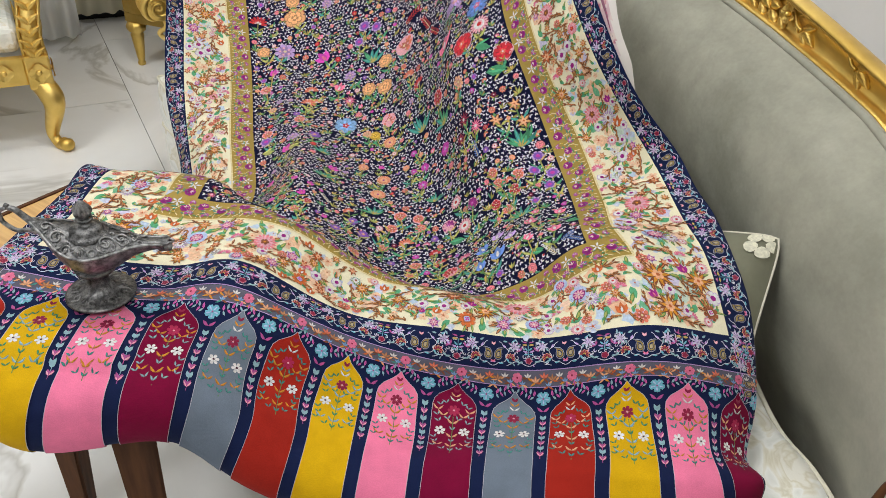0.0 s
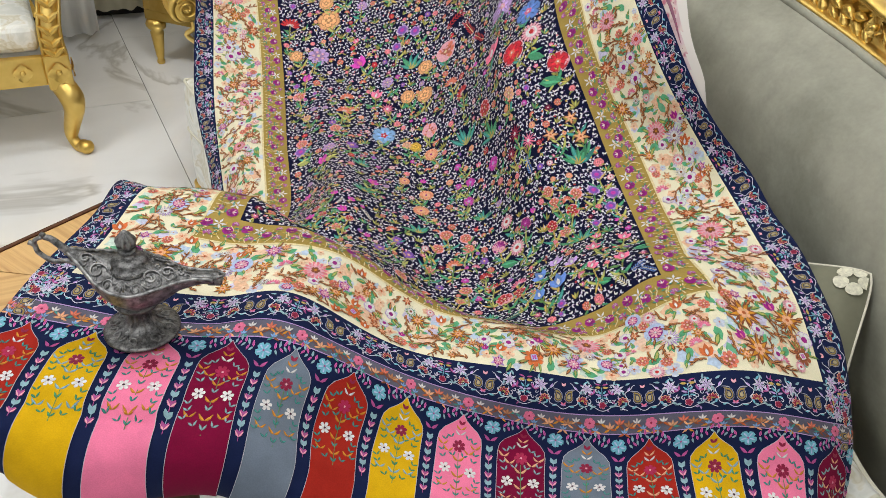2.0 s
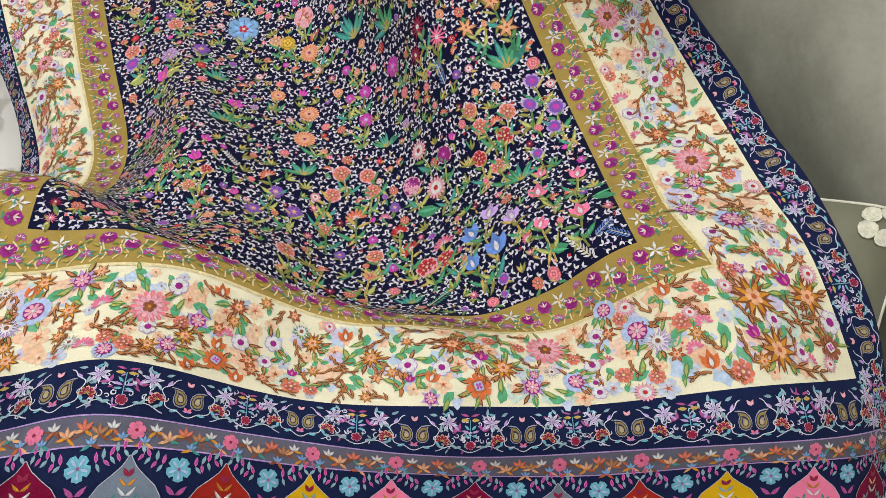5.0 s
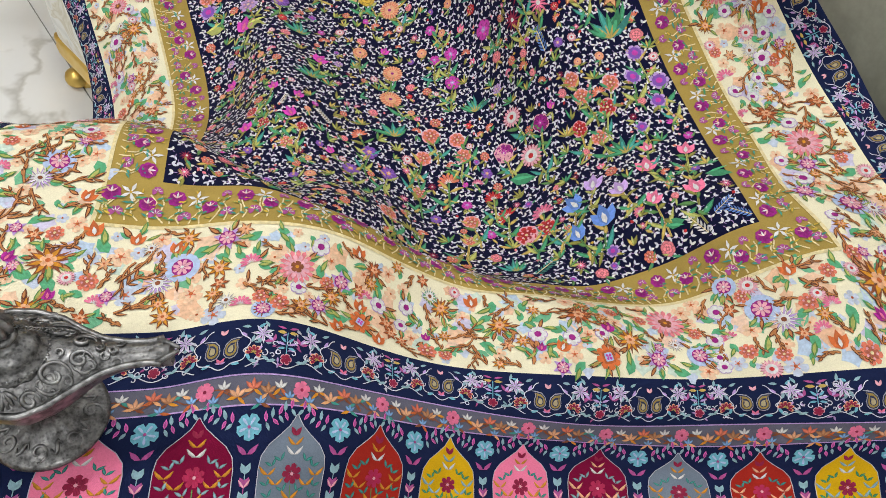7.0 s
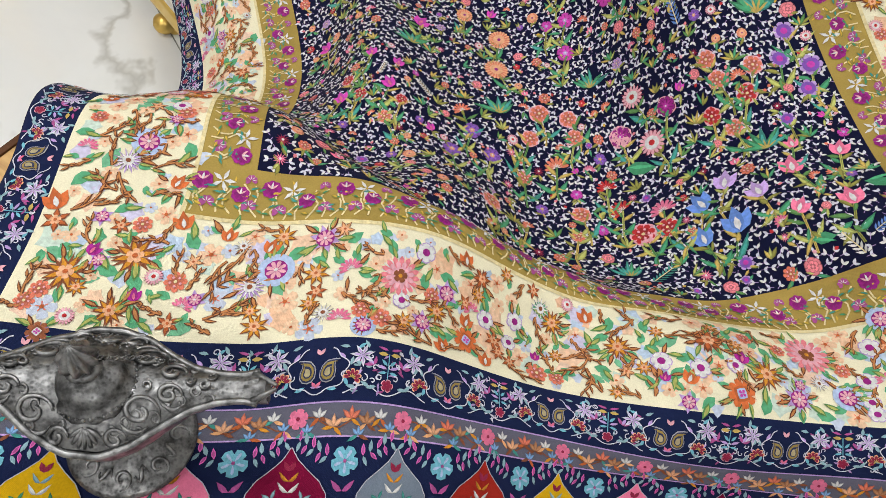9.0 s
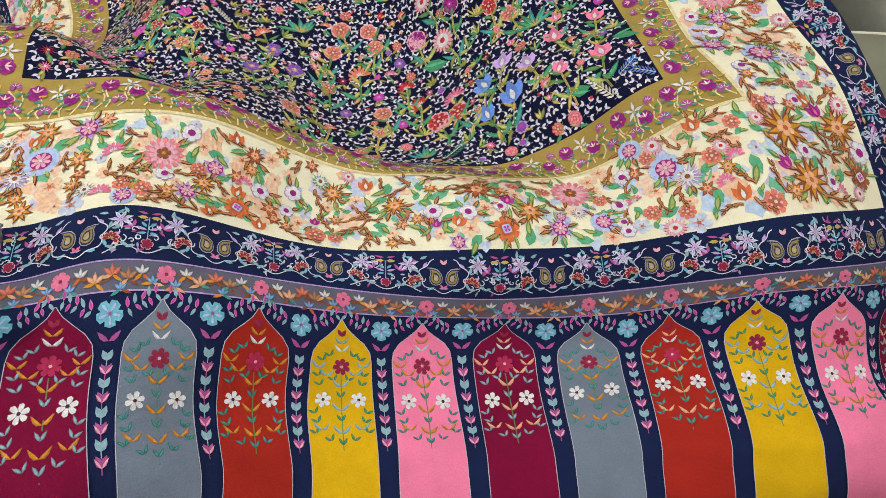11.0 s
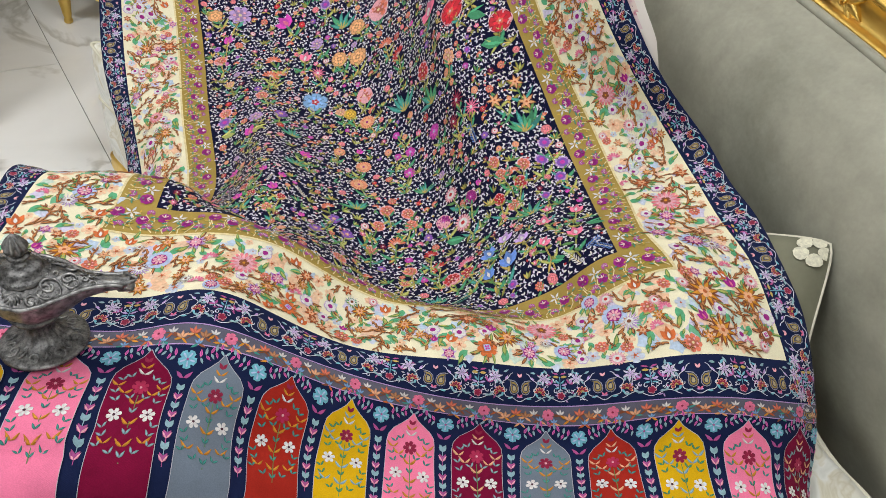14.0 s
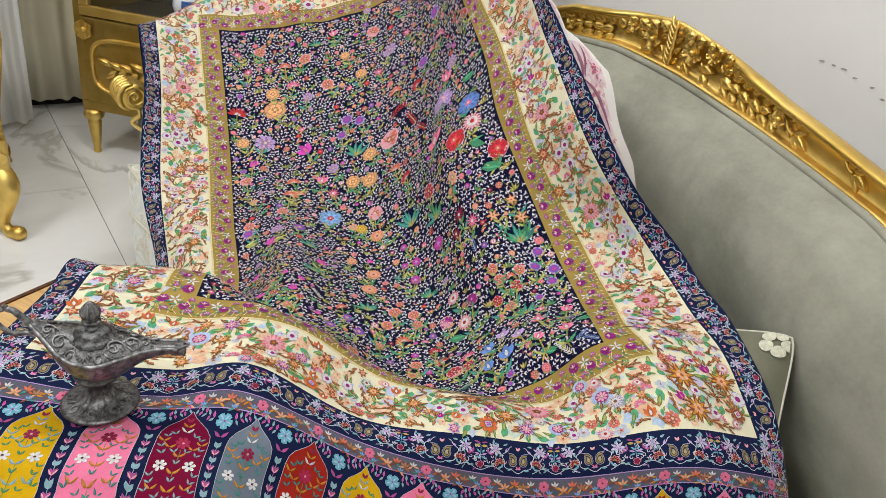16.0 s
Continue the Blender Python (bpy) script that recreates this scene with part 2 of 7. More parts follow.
def smooth_path(points, steps=8, closed=False):
    """Catmull-Rom through the points."""
    p = [Vector(q) for q in points]
    n, out = len(p), []
    for i in range(n if closed else n - 1):
        a, b, c, d = (p[(i + k) % n] if closed else p[min(max(i + k, 0), n - 1)] for k in (-1, 0, 1, 2))
        for s in range(steps):
            t = s / steps
            out.append(0.5 * ((2 * b) + (c - a) * t + (2 * a - 5 * b + 4 * c - d) * t * t + (3 * b - a - 3 * c + d) * t ** 3))
    if not closed:
        out.append(p[-1])
    return out


def tube(points, radii, sides=10, closed=False, flat=1.0):
    """Verts and faces of a tube along points; radii one number or one for each point."""
    pts = [Vector(q) for q in points]
    n = len(pts)
    radii = [radii] * n if isinstance(radii, (int, float)) else radii
    verts, faces, up = [], [], None
    for i, q in enumerate(pts):
        a, b = (pts[(i - 1) % n], pts[(i + 1) % n]) if closed else (pts[max(i - 1, 0)], pts[min(i + 1, n - 1)])
        t = (b - a).normalized()
        if up is None:
            up = t.orthogonal().normalized()
        up = (up - up.dot(t) * t).normalized()
        side = t.cross(up)
        for k in range(sides):
            w = 2 * math.pi * k / sides
            verts.append(q + radii[i] * (math.cos(w) * up + flat * math.sin(w) * side))
    for i in range(n if closed else n - 1):
        for k in range(sides):
            a, b = i * sides + k, i * sides + (k + 1) % sides
            c, d = ((i + 1) % n) * sides + (k + 1) % sides, ((i + 1) % n) * sides + k
            faces.append((a, b, c, d))
    if not closed:
        faces += [tuple(range(sides))[::-1], tuple((n - 1) * sides + k for k in range(sides))]
    return verts, faces


def lathe(profile, sides=32, squash=None):
    """Verts and faces of a turned shape from (radius, height) pairs."""
    verts, faces = [], []
    for i, (r, z) in enumerate(profile):
        for k in range(sides):
            w = 2 * math.pi * k / sides
            rr = r * (squash(w, i) if squash else 1)
            verts.append((rr * math.cos(w), rr * math.sin(w), z))
    for i in range(len(profile) - 1):
        for k in range(sides):
            faces.append((i * sides + k, i * sides + (k + 1) % sides, (i + 1) * sides + (k + 1) % sides, (i + 1) * sides + k))
    faces.append(tuple(range(sides))[::-1])
    faces.append(tuple((len(profile) - 1) * sides + k for k in range(sides)))
    return verts, faces


def grid_faces(rows, cols):
    return [(j * cols + i, j * cols + i + 1, (j + 1) * cols + i + 1, (j + 1) * cols + i) for j in range(rows - 1) for i in range(cols - 1)]


def merge(*lots):
    verts, faces = [], []
    for v, f in lots:
        k = len(verts)
        verts += [Vector(q) for q in v]
        faces += [tuple(i + k for i in face) for face in f]
    return verts, faces


def moved(lot, m):
    return [m @ Vector(q) for q in lot[0]], lot[1]

# ---------------------------------------------------------------- the room
# The room's axes: E runs along the sofa's back away from the camera, D out of the back into the room.
ROOM = Matrix(((-0.529, -0.849, 0, 0.45), (0.849, -0.529, 0, 1.36), (0, 0, 1, 0), (0, 0, 0, 1)))


def slab(name, x0, y0, z0, x1, y1, z1, mat, label):
    ob = part(name, box_bm(x0, y0, z0, x1, y1, z1), mat)
    ob.matrix_world = ROOM
    return tagged(ob, label, kind="structure")


floor = slab("floor", -3.3, -0.14, -0.12, 2.55, 4.6, -0.006, GROUT, "polished white marble-look tiled floor with grey veins")
slab("wall_1", -3.3, -0.22, -0.12, 2.55, -0.12, 2.8, PLASTER, "plain off-white plaster wall with chipped spots")
slab("wall_2", 2.45, -0.12, -0.12, 2.55, 4.6, 2.8, PLASTER, "off-white plaster wall behind the curtains")
slab("wall_3", -3.3, 4.6, -0.12, 2.55, 4.7, 2.8, PLASTER, "plain off-white plaster wall")
slab("wall_4", -3.4, -0.22, -0.12, -3.3, 4.7, 2.8, PLASTER, "plain off-white plaster wall")
slab("ceiling", -3.4, -0.22, 2.8, 2.55, 4.7, 2.9, CEILING_PAINT, "plain white ceiling")
slab("baseboard", 2.432, -0.11, -0.0055, 2.449, 4.5, 0.055, DARK, "dark skirting under the curtains")

for lamp_x, lamp_y, lamp_size, _power in LAMPS:
    fixture = empty("ceiling_light", pose(lamp_x, lamp_y, 2.7), "square white ceiling light panel fixed to the ceiling", "ceiling light", group="ceiling lights")
    h = lamp_size / 2
    part("frame", box_bm(-h - 0.02, -h - 0.02, 0.0, h + 0.02, h + 0.02, 0.1, 0.006), CEILING_PAINT, fixture)
    part("diffuser", box_bm(-h, -h, -0.012, h, h, -0.002), LAMP_GLOW, fixture, "glowing white diffuser")

# bare patches in the plaster, where something was fixed to the wall
random.seed(11)
patch_verts, patch_faces = [], []
for k in range(6):
    cx, cz = -0.187 - 0.0245 * k + random.uniform(-0.006, 0.006), 0.866 - 0.0012 * k * k + random.uniform(-0.002, 0.004)
    ring = [(cx + random.uniform(0.003, 0.0075) * math.cos(w), -0.1185, cz + random.uniform(0.0012, 0.0028) * math.sin(w)) for w in np.linspace(0, 2 * math.pi, 9)[:-1]]
    patch_faces.append(tuple(range(len(patch_verts), len(patch_verts) + 8)))
    patch_verts += ring
marks = piece("wall_chips", patch_verts, patch_faces, CHIP, smooth=False)
marks.matrix_world = ROOM
tagged(marks, "small bare chips in the wall's plaster", "wall damage", kind="stuff")

# ---------------------------------------------------------------- the sofa
SOFA = empty("sofa", ROOM, "curved grey-green velvet sofa with carved gilded frame and brocade seat", "sofa")
# Plan of the back's top rail, near arm to far arm, in the sofa's own axes.
PLAN = smooth_path([(-0.97, 0.86, 0), (-0.96, 0.64, 0), (-0.91, 0.46, 0), (-0.80, 0.32, 0), (-0.66, 0.235, 0), (-0.5, 0.16, 0), (-0.25, 0.082, 0), (0, 0.055, 0),
                    (0.25, 0.082, 0), (0.5, 0.16, 0), (0.66, 0.255, 0), (0.79, 0.40, 0), (0.845, 0.58, 0), (0.86, 0.84, 0)], 10)
NP = len(PLAN)
INWARD = []
for i in range(NP):
    tangent = (PLAN[min(i + 1, NP - 1)] - PLAN[max(i - 1, 0)]).normalized()
    INWARD.append(Vector((-tangent.y, tangent.x, 0)))
PLAN_X = [q.x for q in PLAN]


def rail_low(i):
    """Height of the rail's lower edge at a step of the plan."""
    x = PLAN[i].x
    z = float(np.interp(x, (-0.97, -0.96, -0.91, -0.7, -0.51, -0.31, -0.18, -0.03, 0.12, 0.25, 0.5, 0.66, 0.79, 0.845, 0.86),
                        (0.50, 0.53, 0.62, 0.69, 0.732, 0.752, 0.768, 0.789, 0.805, 0.80, 0.735, 0.64, 0.545, 0.50, 0.49)))
    return z + 0.014


def rail_tall(i):
    x = PLAN[i].x
    return float(np.interp(x, (-0.97, -0.6, -0.47, -0.27, -0.14, 0.01, 0.14, 0.3, 0.5, 0.86), (0.046, 0.049, 0.052, 0.064, 0.080, 0.090, 0.067, 0.058, 0.055, 0.05)))


# the carved rail: bead, hollow and outer roll, swept round the plan
SECTION = [(0.004, 0.0), (0.016, 0.0), (0.021, 0.035), (0.020, 0.075), (0.014, 0.105), (0.007, 0.115), (0.004, 0.15), (0.002, 0.30), (0.002, 0.50), (0.005, 0.66), (0.009, 0.73),
           (0.015, 0.735), (0.017, 0.77), (0.013, 0.80), (0.019, 0.82), (0.024, 0.88), (0.021, 0.95), (0.010, 1.0), (-0.002, 0.985), (-0.012, 0.90), (-0.012, 0.0)]
verts, faces = [], []
for i in range(NP):
    low, tall = rail_low(i), rail_tall(i)
    flat = float(np.interp(PLAN[i].x, (-0.20, -0.13, 0.09, 0.14), (1.0, 0.2, 0.2, 1.0)))     # the roll dies away under the crest's carving
    for off, f in SECTION:
        if f > 0.6 and off > 0.003:
            off = 0.003 + (off - 0.003) * flat
        verts.append(PLAN[i] + INWARD[i] * off + Vector((0, 0, low + f * tall)))
NS = len(SECTION)
for i in range(NP - 1):
    for k in range(NS):
        faces.append((i * NS + k, (i + 1) * NS + k, (i + 1) * NS + (k + 1) % NS, i * NS + (k + 1) % NS))
faces += [tuple(range(NS)), tuple((NP - 1) * NS + k for k in range(NS))[::-1]]
rail = piece("top_rail", verts, faces, GOLD, SOFA, "carved gilded top rail")


def on_rail(x, f, off=0.006):
    """A frame on the rail's face: right along the rail, up the rail, out towards the seat."""
    i = int(np.argmin([abs(px - x) for px in PLAN_X]))
    j = min(i + 1, NP - 1)
    along = PLAN[j] + Vector((0, 0, rail_low(j) + f * rail_tall(j))) - PLAN[i - 1] - Vector((0, 0, rail_low(i - 1) + f * rail_tall(i - 1)))
    along = -along.normalized()
    out = INWARD[i]
    up = out.cross(along).normalized()
    q = PLAN[i] + out * off + Vector((0, 0, rail_low(i) + f * rail_tall(i)))
    return Matrix(((along.x, up.x, out.x, q.x), (along.y, up.y, out.y, q.y), (along.z, up.z, out.z, q.z), (0, 0, 0, 1)))


def carved_leaf(length, width, rise=0.007, curl=0.2):
    """A domed leaf in relief with a creased midrib, fine side veins and a notched edge, tip along +x."""
    rows, cols = 15, 11
    v = []
    for j in range(rows):
        s = j / (rows - 1)
        half = width / 2 * (math.sin(math.pi * min(1, s * 1.01) ** 0.8) ** 0.85 + 0.02) * (1 + 0.07 * math.cos(20 * s))
        for i in range(cols):
            c = 2 * i / (cols - 1) - 1
            dome = rise * (1 - c * c) ** 0.6 * (0.45 + 0.75 * math.sin(math.pi * s * 0.85))
            vein = -0.30 * rise * math.exp(-(c / 0.13) ** 2) + 0.07 * rise * math.cos(26 * s - 7 * abs(c))
            v.append((s * length, c * half + curl * length * s * s * 0.5, dome + vein + rise * 0.15 * s * s - 0.002))
    return v, grid_faces(rows, cols)


def carved_flower(radius, petals=6, rise=0.011):
    """A carved rosette: cupped petals round a domed eye."""
    lots = []
    for k in range(petals):
        rows, cols, v = 6, 7, []
        for j in range(rows):
            s = j / (rows - 1)
            half = radius * 0.56 * math.sin(math.pi * (0.12 + 0.72 * s))
            for i in range(cols):
                c = 2 * i / (cols - 1) - 1
                v.append((0.22 * radius + s * radius * 0.8 * (1 - 0.12 * c * c), c * half, rise * (0.35 + 0.9 * s - 0.75 * s * s) + 0.0035 * c * c * (1 if s > 0.3 else 0.4)))
        lots.append(moved((v, grid_faces(rows, cols)), Matrix.Rotation(2 * math.pi * k / petals, 4, "Z")))
    eye = lathe([(radius * 0.30, 0), (radius * 0.29, rise * 0.7), (radius * 0.2, rise * 1.05), (radius * 0.05, rise * 1.15)], 12)
    return merge(*lots, eye)


random.seed(3)
# rosettes along the rail, largest on the crest
ROSETTES = ((0.248, 0.40, 0.0135, 5), (0.104, 0.66, 0.0135, 5), (0.056, 0.48, 0.0195, 5), (-0.060, 0.58, 0.0225, 6), (-0.108, 0.78, 0.0165, 6), (-0.280, 0.52, 0.0150, 5))
for x, f, r, petals in ROSETTES:
    piece("carved_flower", *moved(carved_flower(r, petals, 0.011), on_rail(x, f, 0.008)), GOLD, SOFA)
    for a in (-0.6, 0.5, 2.6, 3.75):     # small leaves beside each rosette, along the rail
        m = on_rail(x, f, 0.004) @ Matrix.Rotation(a, 4, "Z") @ Matrix.Translation((r * 0.75, 0, 0))
        piece("carved_leaf", *moved(carved_leaf(0.022, 0.012, 0.006, random.uniform(-0.3, 0.3)), m), GOLD, SOFA)
# pairs of plump leaves that run along the hollow, away from the crest on both sides
x = 0.36
while x > -0.262:
    if min(abs(x - q[0]) for q in ROSETTES) > 0.014 and abs(x) > 0.025:
        away = 180 if x > 0.0 else 0
        for f, lean in ((0.28, -34), (0.58, 32), (0.44, -4)):
            size = random.uniform(0.027, 0.034)
            m = on_rail(x + (0.008 if f == 0.44 else 0), f, 0.007 + 0.003 * (f == 0.44)) @ Matrix.Rotation(radians(away + (lean if away == 0 else -lean) + random.uniform(-9, 9)), 4, "Z")
            piece("carved_leaf", *moved(carved_leaf(size, size * 0.58, 0.0065, random.uniform(-0.35, 0.35)), m), GOLD, SOFA)
    x -= 0.0245
# ribbed acanthus plume across the crest, its ribs to one side and small leaves to the other
stem = [on_rail(-0.001 - 0.006 * q * q, 0.08 + 0.92 * q, 0.013) @ Vector((0, 0, 0)) for q in np.linspace(0, 1, 9)]
piece("carved_binding", *tube(stem, [0.0042 - 0.0016 * q / 8 for q in range(9)], 8), GOLD, SOFA)
for k in range(8):
    q = on_rail(0.0005, 0.08 + 0.110 * k, 0.010)
    piece("carved_binding", *moved(tube(smooth_path([(-0.001, -0.002, 0.002), (-0.008, 0.003, 0.005), (-0.014, 0.011, 0.004), (-0.016, 0.019, 0.0)], 3), [0.0034] * 9 + [0.0016], 6), q), GOLD, SOFA)
    if k % 2 == 0:
        m = on_rail(-0.004, 0.14 + 0.105 * k, 0.007) @ Matrix.Rotation(radians(38), 4, "Z")
        piece("carved_leaf", *moved(carved_leaf(0.020, 0.011, 0.007, 0.3), m), GOLD, SOFA)
# sprigs of two and three leaves further down the rail
for x, f in ((-0.305, 0.36), (-0.42, 0.50), (-0.56, 0.46), (-0.67, 0.45)):
    for lean, size in ((26, 0.034), (-2, 0.042), (-28, 0.036)):
        m = on_rail(x, f, 0.004) @ Matrix.Rotation(radians(lean - 6), 4, "Z")
        piece("carved_leaf", *moved(carved_leaf(size, size * 0.42, 0.0065, 0.15 if lean > 0 else -0.2), m), GOLD, SOFA)
    stalk = [(-0.030, 0.016, 0.002), (-0.018, 0.010, 0.004), (-0.006, 0.002, 0.005), (0.006, 0, 0.005)]
    piece("carved_stalk", *moved(tube(smooth_path(stalk, 4), 0.0032, 6), on_rail(x, f, 0.003)), GOLD, SOFA)
# the crest's lobed top: short curled leaves that lean away from the plume and make its stepped outline
for x, f, size in ((0.118, 0.60, 0.022), (0.094, 0.68, 0.024), (0.074, 0.68, 0.024), (0.050, 0.72, 0.024), (0.026, 0.76, 0.024), (-0.016, 0.76, 0.026), (-0.036, 0.78, 0.026), (-0.056, 0.80, 0.026), (-0.078, 0.82, 0.025), (-0.098, 0.83, 0.024), (-0.120, 0.82, 0.024), (-0.138, 0.76, 0.024)):
    turn_by = 24 if x < 0 else 146
    m = on_rail(x, f, 0.009) @ Matrix.Rotation(radians(turn_by), 4, "Z") @ Matrix.Translation((-0.004, 0, 0))
    piece("crest_leaf", *moved(carved_leaf(size, size * 0.95, 0.007, 0.25 if x < 0 else -0.25), m), GOLD, SOFA)

# velvet back: from the rail down to the seat, padded
verts, cols = [], 25
for i in range(NP):
    low = rail_low(i) + 0.006
    for k in range(cols):
        s = k / (cols - 1)
        z = low + (0.30 - low) * s
        full = 1.0 if PLAN[i].x > -0.6 else float(np.interp(PLAN[i].x, (-0.9, -0.6), (0.5, 1.0)))
        swell = 0.006 + full * float(np.interp(s, (0, 0.05, 0.14, 0.28, 0.45, 0.7, 1.0), (0.0, 0.044, 0.084, 0.106, 0.110, 0.094, 0.050)))
        verts.append(PLAN[i] + INWARD[i] * swell + Vector((0, 0, z)))
back = piece("backrest", verts, grid_faces(NP, cols), VELVET, SOFA, "grey-green velvet padded backrest")
# outside of the back
verts = []
for i in range(NP):
    for z in (0.16, 0.3, rail_low(i) + 0.03):
        verts.append(PLAN[i] - INWARD[i] * 0.008 + Vector((0, 0, z)))
piece("outer_back", verts, grid_faces(NP, 3), VELVET, SOFA)
# velvet piping below the rail
line = [PLAN[i] + INWARD[i] * 0.024 + Vector((0, 0, rail_low(i) - 0.004)) for i in range(2, NP - 2)]
v, fc = tube(line, 0.007, 8)
piece("back_piping", v, fc, VELVET, SOFA)
# dark wood strip where the near arm meets the back
i = int(np.argmin([abs(q.x + 0.868) + abs(q.y - 0.402) for q in PLAN]))
line = []
for k in range(9):
    s = k / 8
    z = rail_low(i) + (0.33 - rail_low(i)) * s
    line.append(PLAN[i] + INWARD[i] * (0.010 + 0.066 * math.sin(min(1, s * 1.15) * math.pi / 2) ** 0.8 - 0.03 * max(0, s - 0.5)) + Vector((0, 0, z)))
v, fc = tube(line, 0.0065, 8)
piece("arm_seam", v, fc, WALNUT, SOFA, "dark wooden strip beside the arm")

# seat cushion
INNER = smooth_path([(-0.845, 0.66, 0), (-0.838, 0.55, 0), (-0.822, 0.47, 0), (-0.79, 0.405, 0), (-0.73, 0.375, 0), (-0.66, 0.36, 0), (-0.55, 0.30, 0), (-0.44, 0.235, 0)], 5)
INNER += [PLAN[i] + INWARD[i] * 0.075 for i in range(14, NP - 3) if PLAN[i].x > -0.40]
front = smooth_path([INNER[-1] + Vector((0.0, 0.06, 0)), (0.80, 0.885, 0), (0.70, 0.875, 0), (0.45, 0.845, 0), (0.2, 0.84, 0), (0, 0.845, 0), (-0.3, 0.85, 0), (-0.62, 0.86, 0), (-0.80, 0.85, 0), INNER[0] + Vector((0.01, 0.06, 0))], 6)
OUTLINE = INNER + front[1:-1]
NO = len(OUTLINE)
centre = Vector((0, 0.52, 0))
RINGS = [(0.016, 0.105), (0.006, 0.115), (0.0, 0.16), (0.0, 0.262), (-0.004, 0.30), (0.0, 0.332), (0.007, 0.348), (0.018, 0.357), (0.05, 0.361), (0.14, 0.363), (0.3, 0.365), (0.6, 0.367), (0.9, 0.368)]


def seat_tilt(y, x=0.0):
    """The stuffed seat rises a little towards the back and at its far front corner."""
    return max(-0.026, min(0.026, (0.62 - y) * 0.13)) + 0.055 * float(np.interp(x, (0.55, 0.78), (0, 1))) * float(np.interp(y, (0.6, 0.85), (0, 1)))


verts = []
for inset, z in RINGS:
    for q in OUTLINE:
        to = centre - q
        at = q + (to.normalized() * inset if inset < 0.1 else to * inset)
        verts.append(at + Vector((0, 0, z + seat_tilt(at.y, at.x) * (1 if z > 0.31 else 0))))
faces = []
for j in range(len(RINGS) - 1):
    for i in range(NO):
        faces.append((j * NO + i, j * NO + (i + 1) % NO, (j + 1) * NO + (i + 1) % NO, (j + 1) * NO + i))
faces.append(tuple((len(RINGS) - 1) * NO + i for i in range(NO)))
seat = piece("seat", verts, faces, BROCADE, SOFA, "cream floral brocade seat cushion")
for z, inset in ((0.353, 0.006), (0.258, -0.002)):
    line = [q + (centre - q).normalized() * inset + Vector((0, 0, z + (seat_tilt(q.y, q.x) if z > 0.31 else 0))) for q in OUTLINE]
    v, fc = tube(line, 0.0034, 6, closed=True)
    piece("seat_piping", v, fc, PIPING, SOFA)

# woven leaf sprays and dusky roses on the near corner of the seat
random.seed(8)
sv, sf, sc = [], [], []


def seat_leaf(x, y, length, width, turn, col):
    k = len(sv)
    for s, w in ((0, 0), (0.25, 0.8), (0.5, 1), (0.75, 0.7), (1, 0), (0.75, -0.7), (0.5, -1), (0.25, -0.8)):
        a, b = s * length, w * width / 2
        px, py = x + a * math.cos(turn) - b * math.sin(turn), y + a * math.sin(turn) + b * math.cos(turn)
        edge = min((Vector((px, py, 0)) - q).length for q in OUTLINE)
        sv.append((px, py, 0.3575 + seat_tilt(py) + float(np.interp(edge, (0.015, 0.05, 0.2), (0.0005, 0.0045, 0.0065)))))
        sc.append((*col, 1))
    sf.append(tuple(range(k, k + 8)))


for cx, cy, base in ((-0.745, 0.47, 2.6), (-0.755, 0.49, 4.2), (-0.79, 0.50, 1.2), (-0.765, 0.58, 2.2), (-0.60, 0.50, 3.6), (-0.70, 0.68, 1.2), (-0.55, 0.62, 0.2)):
    for k in range(9):
        turn, length = base + (k - 4) * 0.27, random.uniform(0.032, 0.062)
        seat_leaf(cx, cy, length * 1.06, 0.0165, turn, (0.56, 0.50, 0.33))
        seat_leaf(cx, cy, length, 0.0125, turn, random.choice([(0.72, 0.67, 0.48), (0.68, 0.61, 0.41), (0.76, 0.72, 0.58)]))
for cx, cy in ((-0.765, 0.60), (-0.745, 0.63), (-0.70, 0.665), (-0.66, 0.60), (-0.5, 0.7)):
    for k in range(14):
        a = random.uniform(0, 6.28)
        r = random.uniform(0, 0.012)
        seat_leaf(cx + r * math.cos(a), cy + r * math.sin(a), 0.016, 0.012, a, random.choice([(0.42, 0.10, 0.11), (0.28, 0.05, 0.07), (0.56, 0.25, 0.22)]))
    for k in range(5):
        seat_leaf(cx, cy, 0.045, 0.014, random.uniform(0, 6.28), (0.16, 0.19, 0.10))
tagged(piece("seat_embroidery", sv, sf, THREAD, SOFA, "beige leaves and dusky roses woven on the seat", smooth=False, thread=sc), kind="stuff")

# gilded apron and legs
apron = [q for q in OUTLINE]
SECT = [(0.004, 0.07), (-0.006, 0.073), (-0.009, 0.085), (-0.004, 0.094), (-0.008, 0.104), (-0.004, 0.112), (0.02, 0.112), (0.02, 0.07)]
verts, faces = [], []
for q in apron:
    to = (centre - q).normalized()
    for off, z in SECT:
        verts.append(q + to * off + Vector((0, 0, z)))
for i in range(NO):
    for k in range(8):
        faces.append((i * 8 + k, ((i + 1) % NO) * 8 + k, ((i + 1) % NO) * 8 + (k + 1) % 8, i * 8 + (k + 1) % 8))
piece("apron", verts, faces, GOLD, SOFA, "carved gilded apron under the seat")


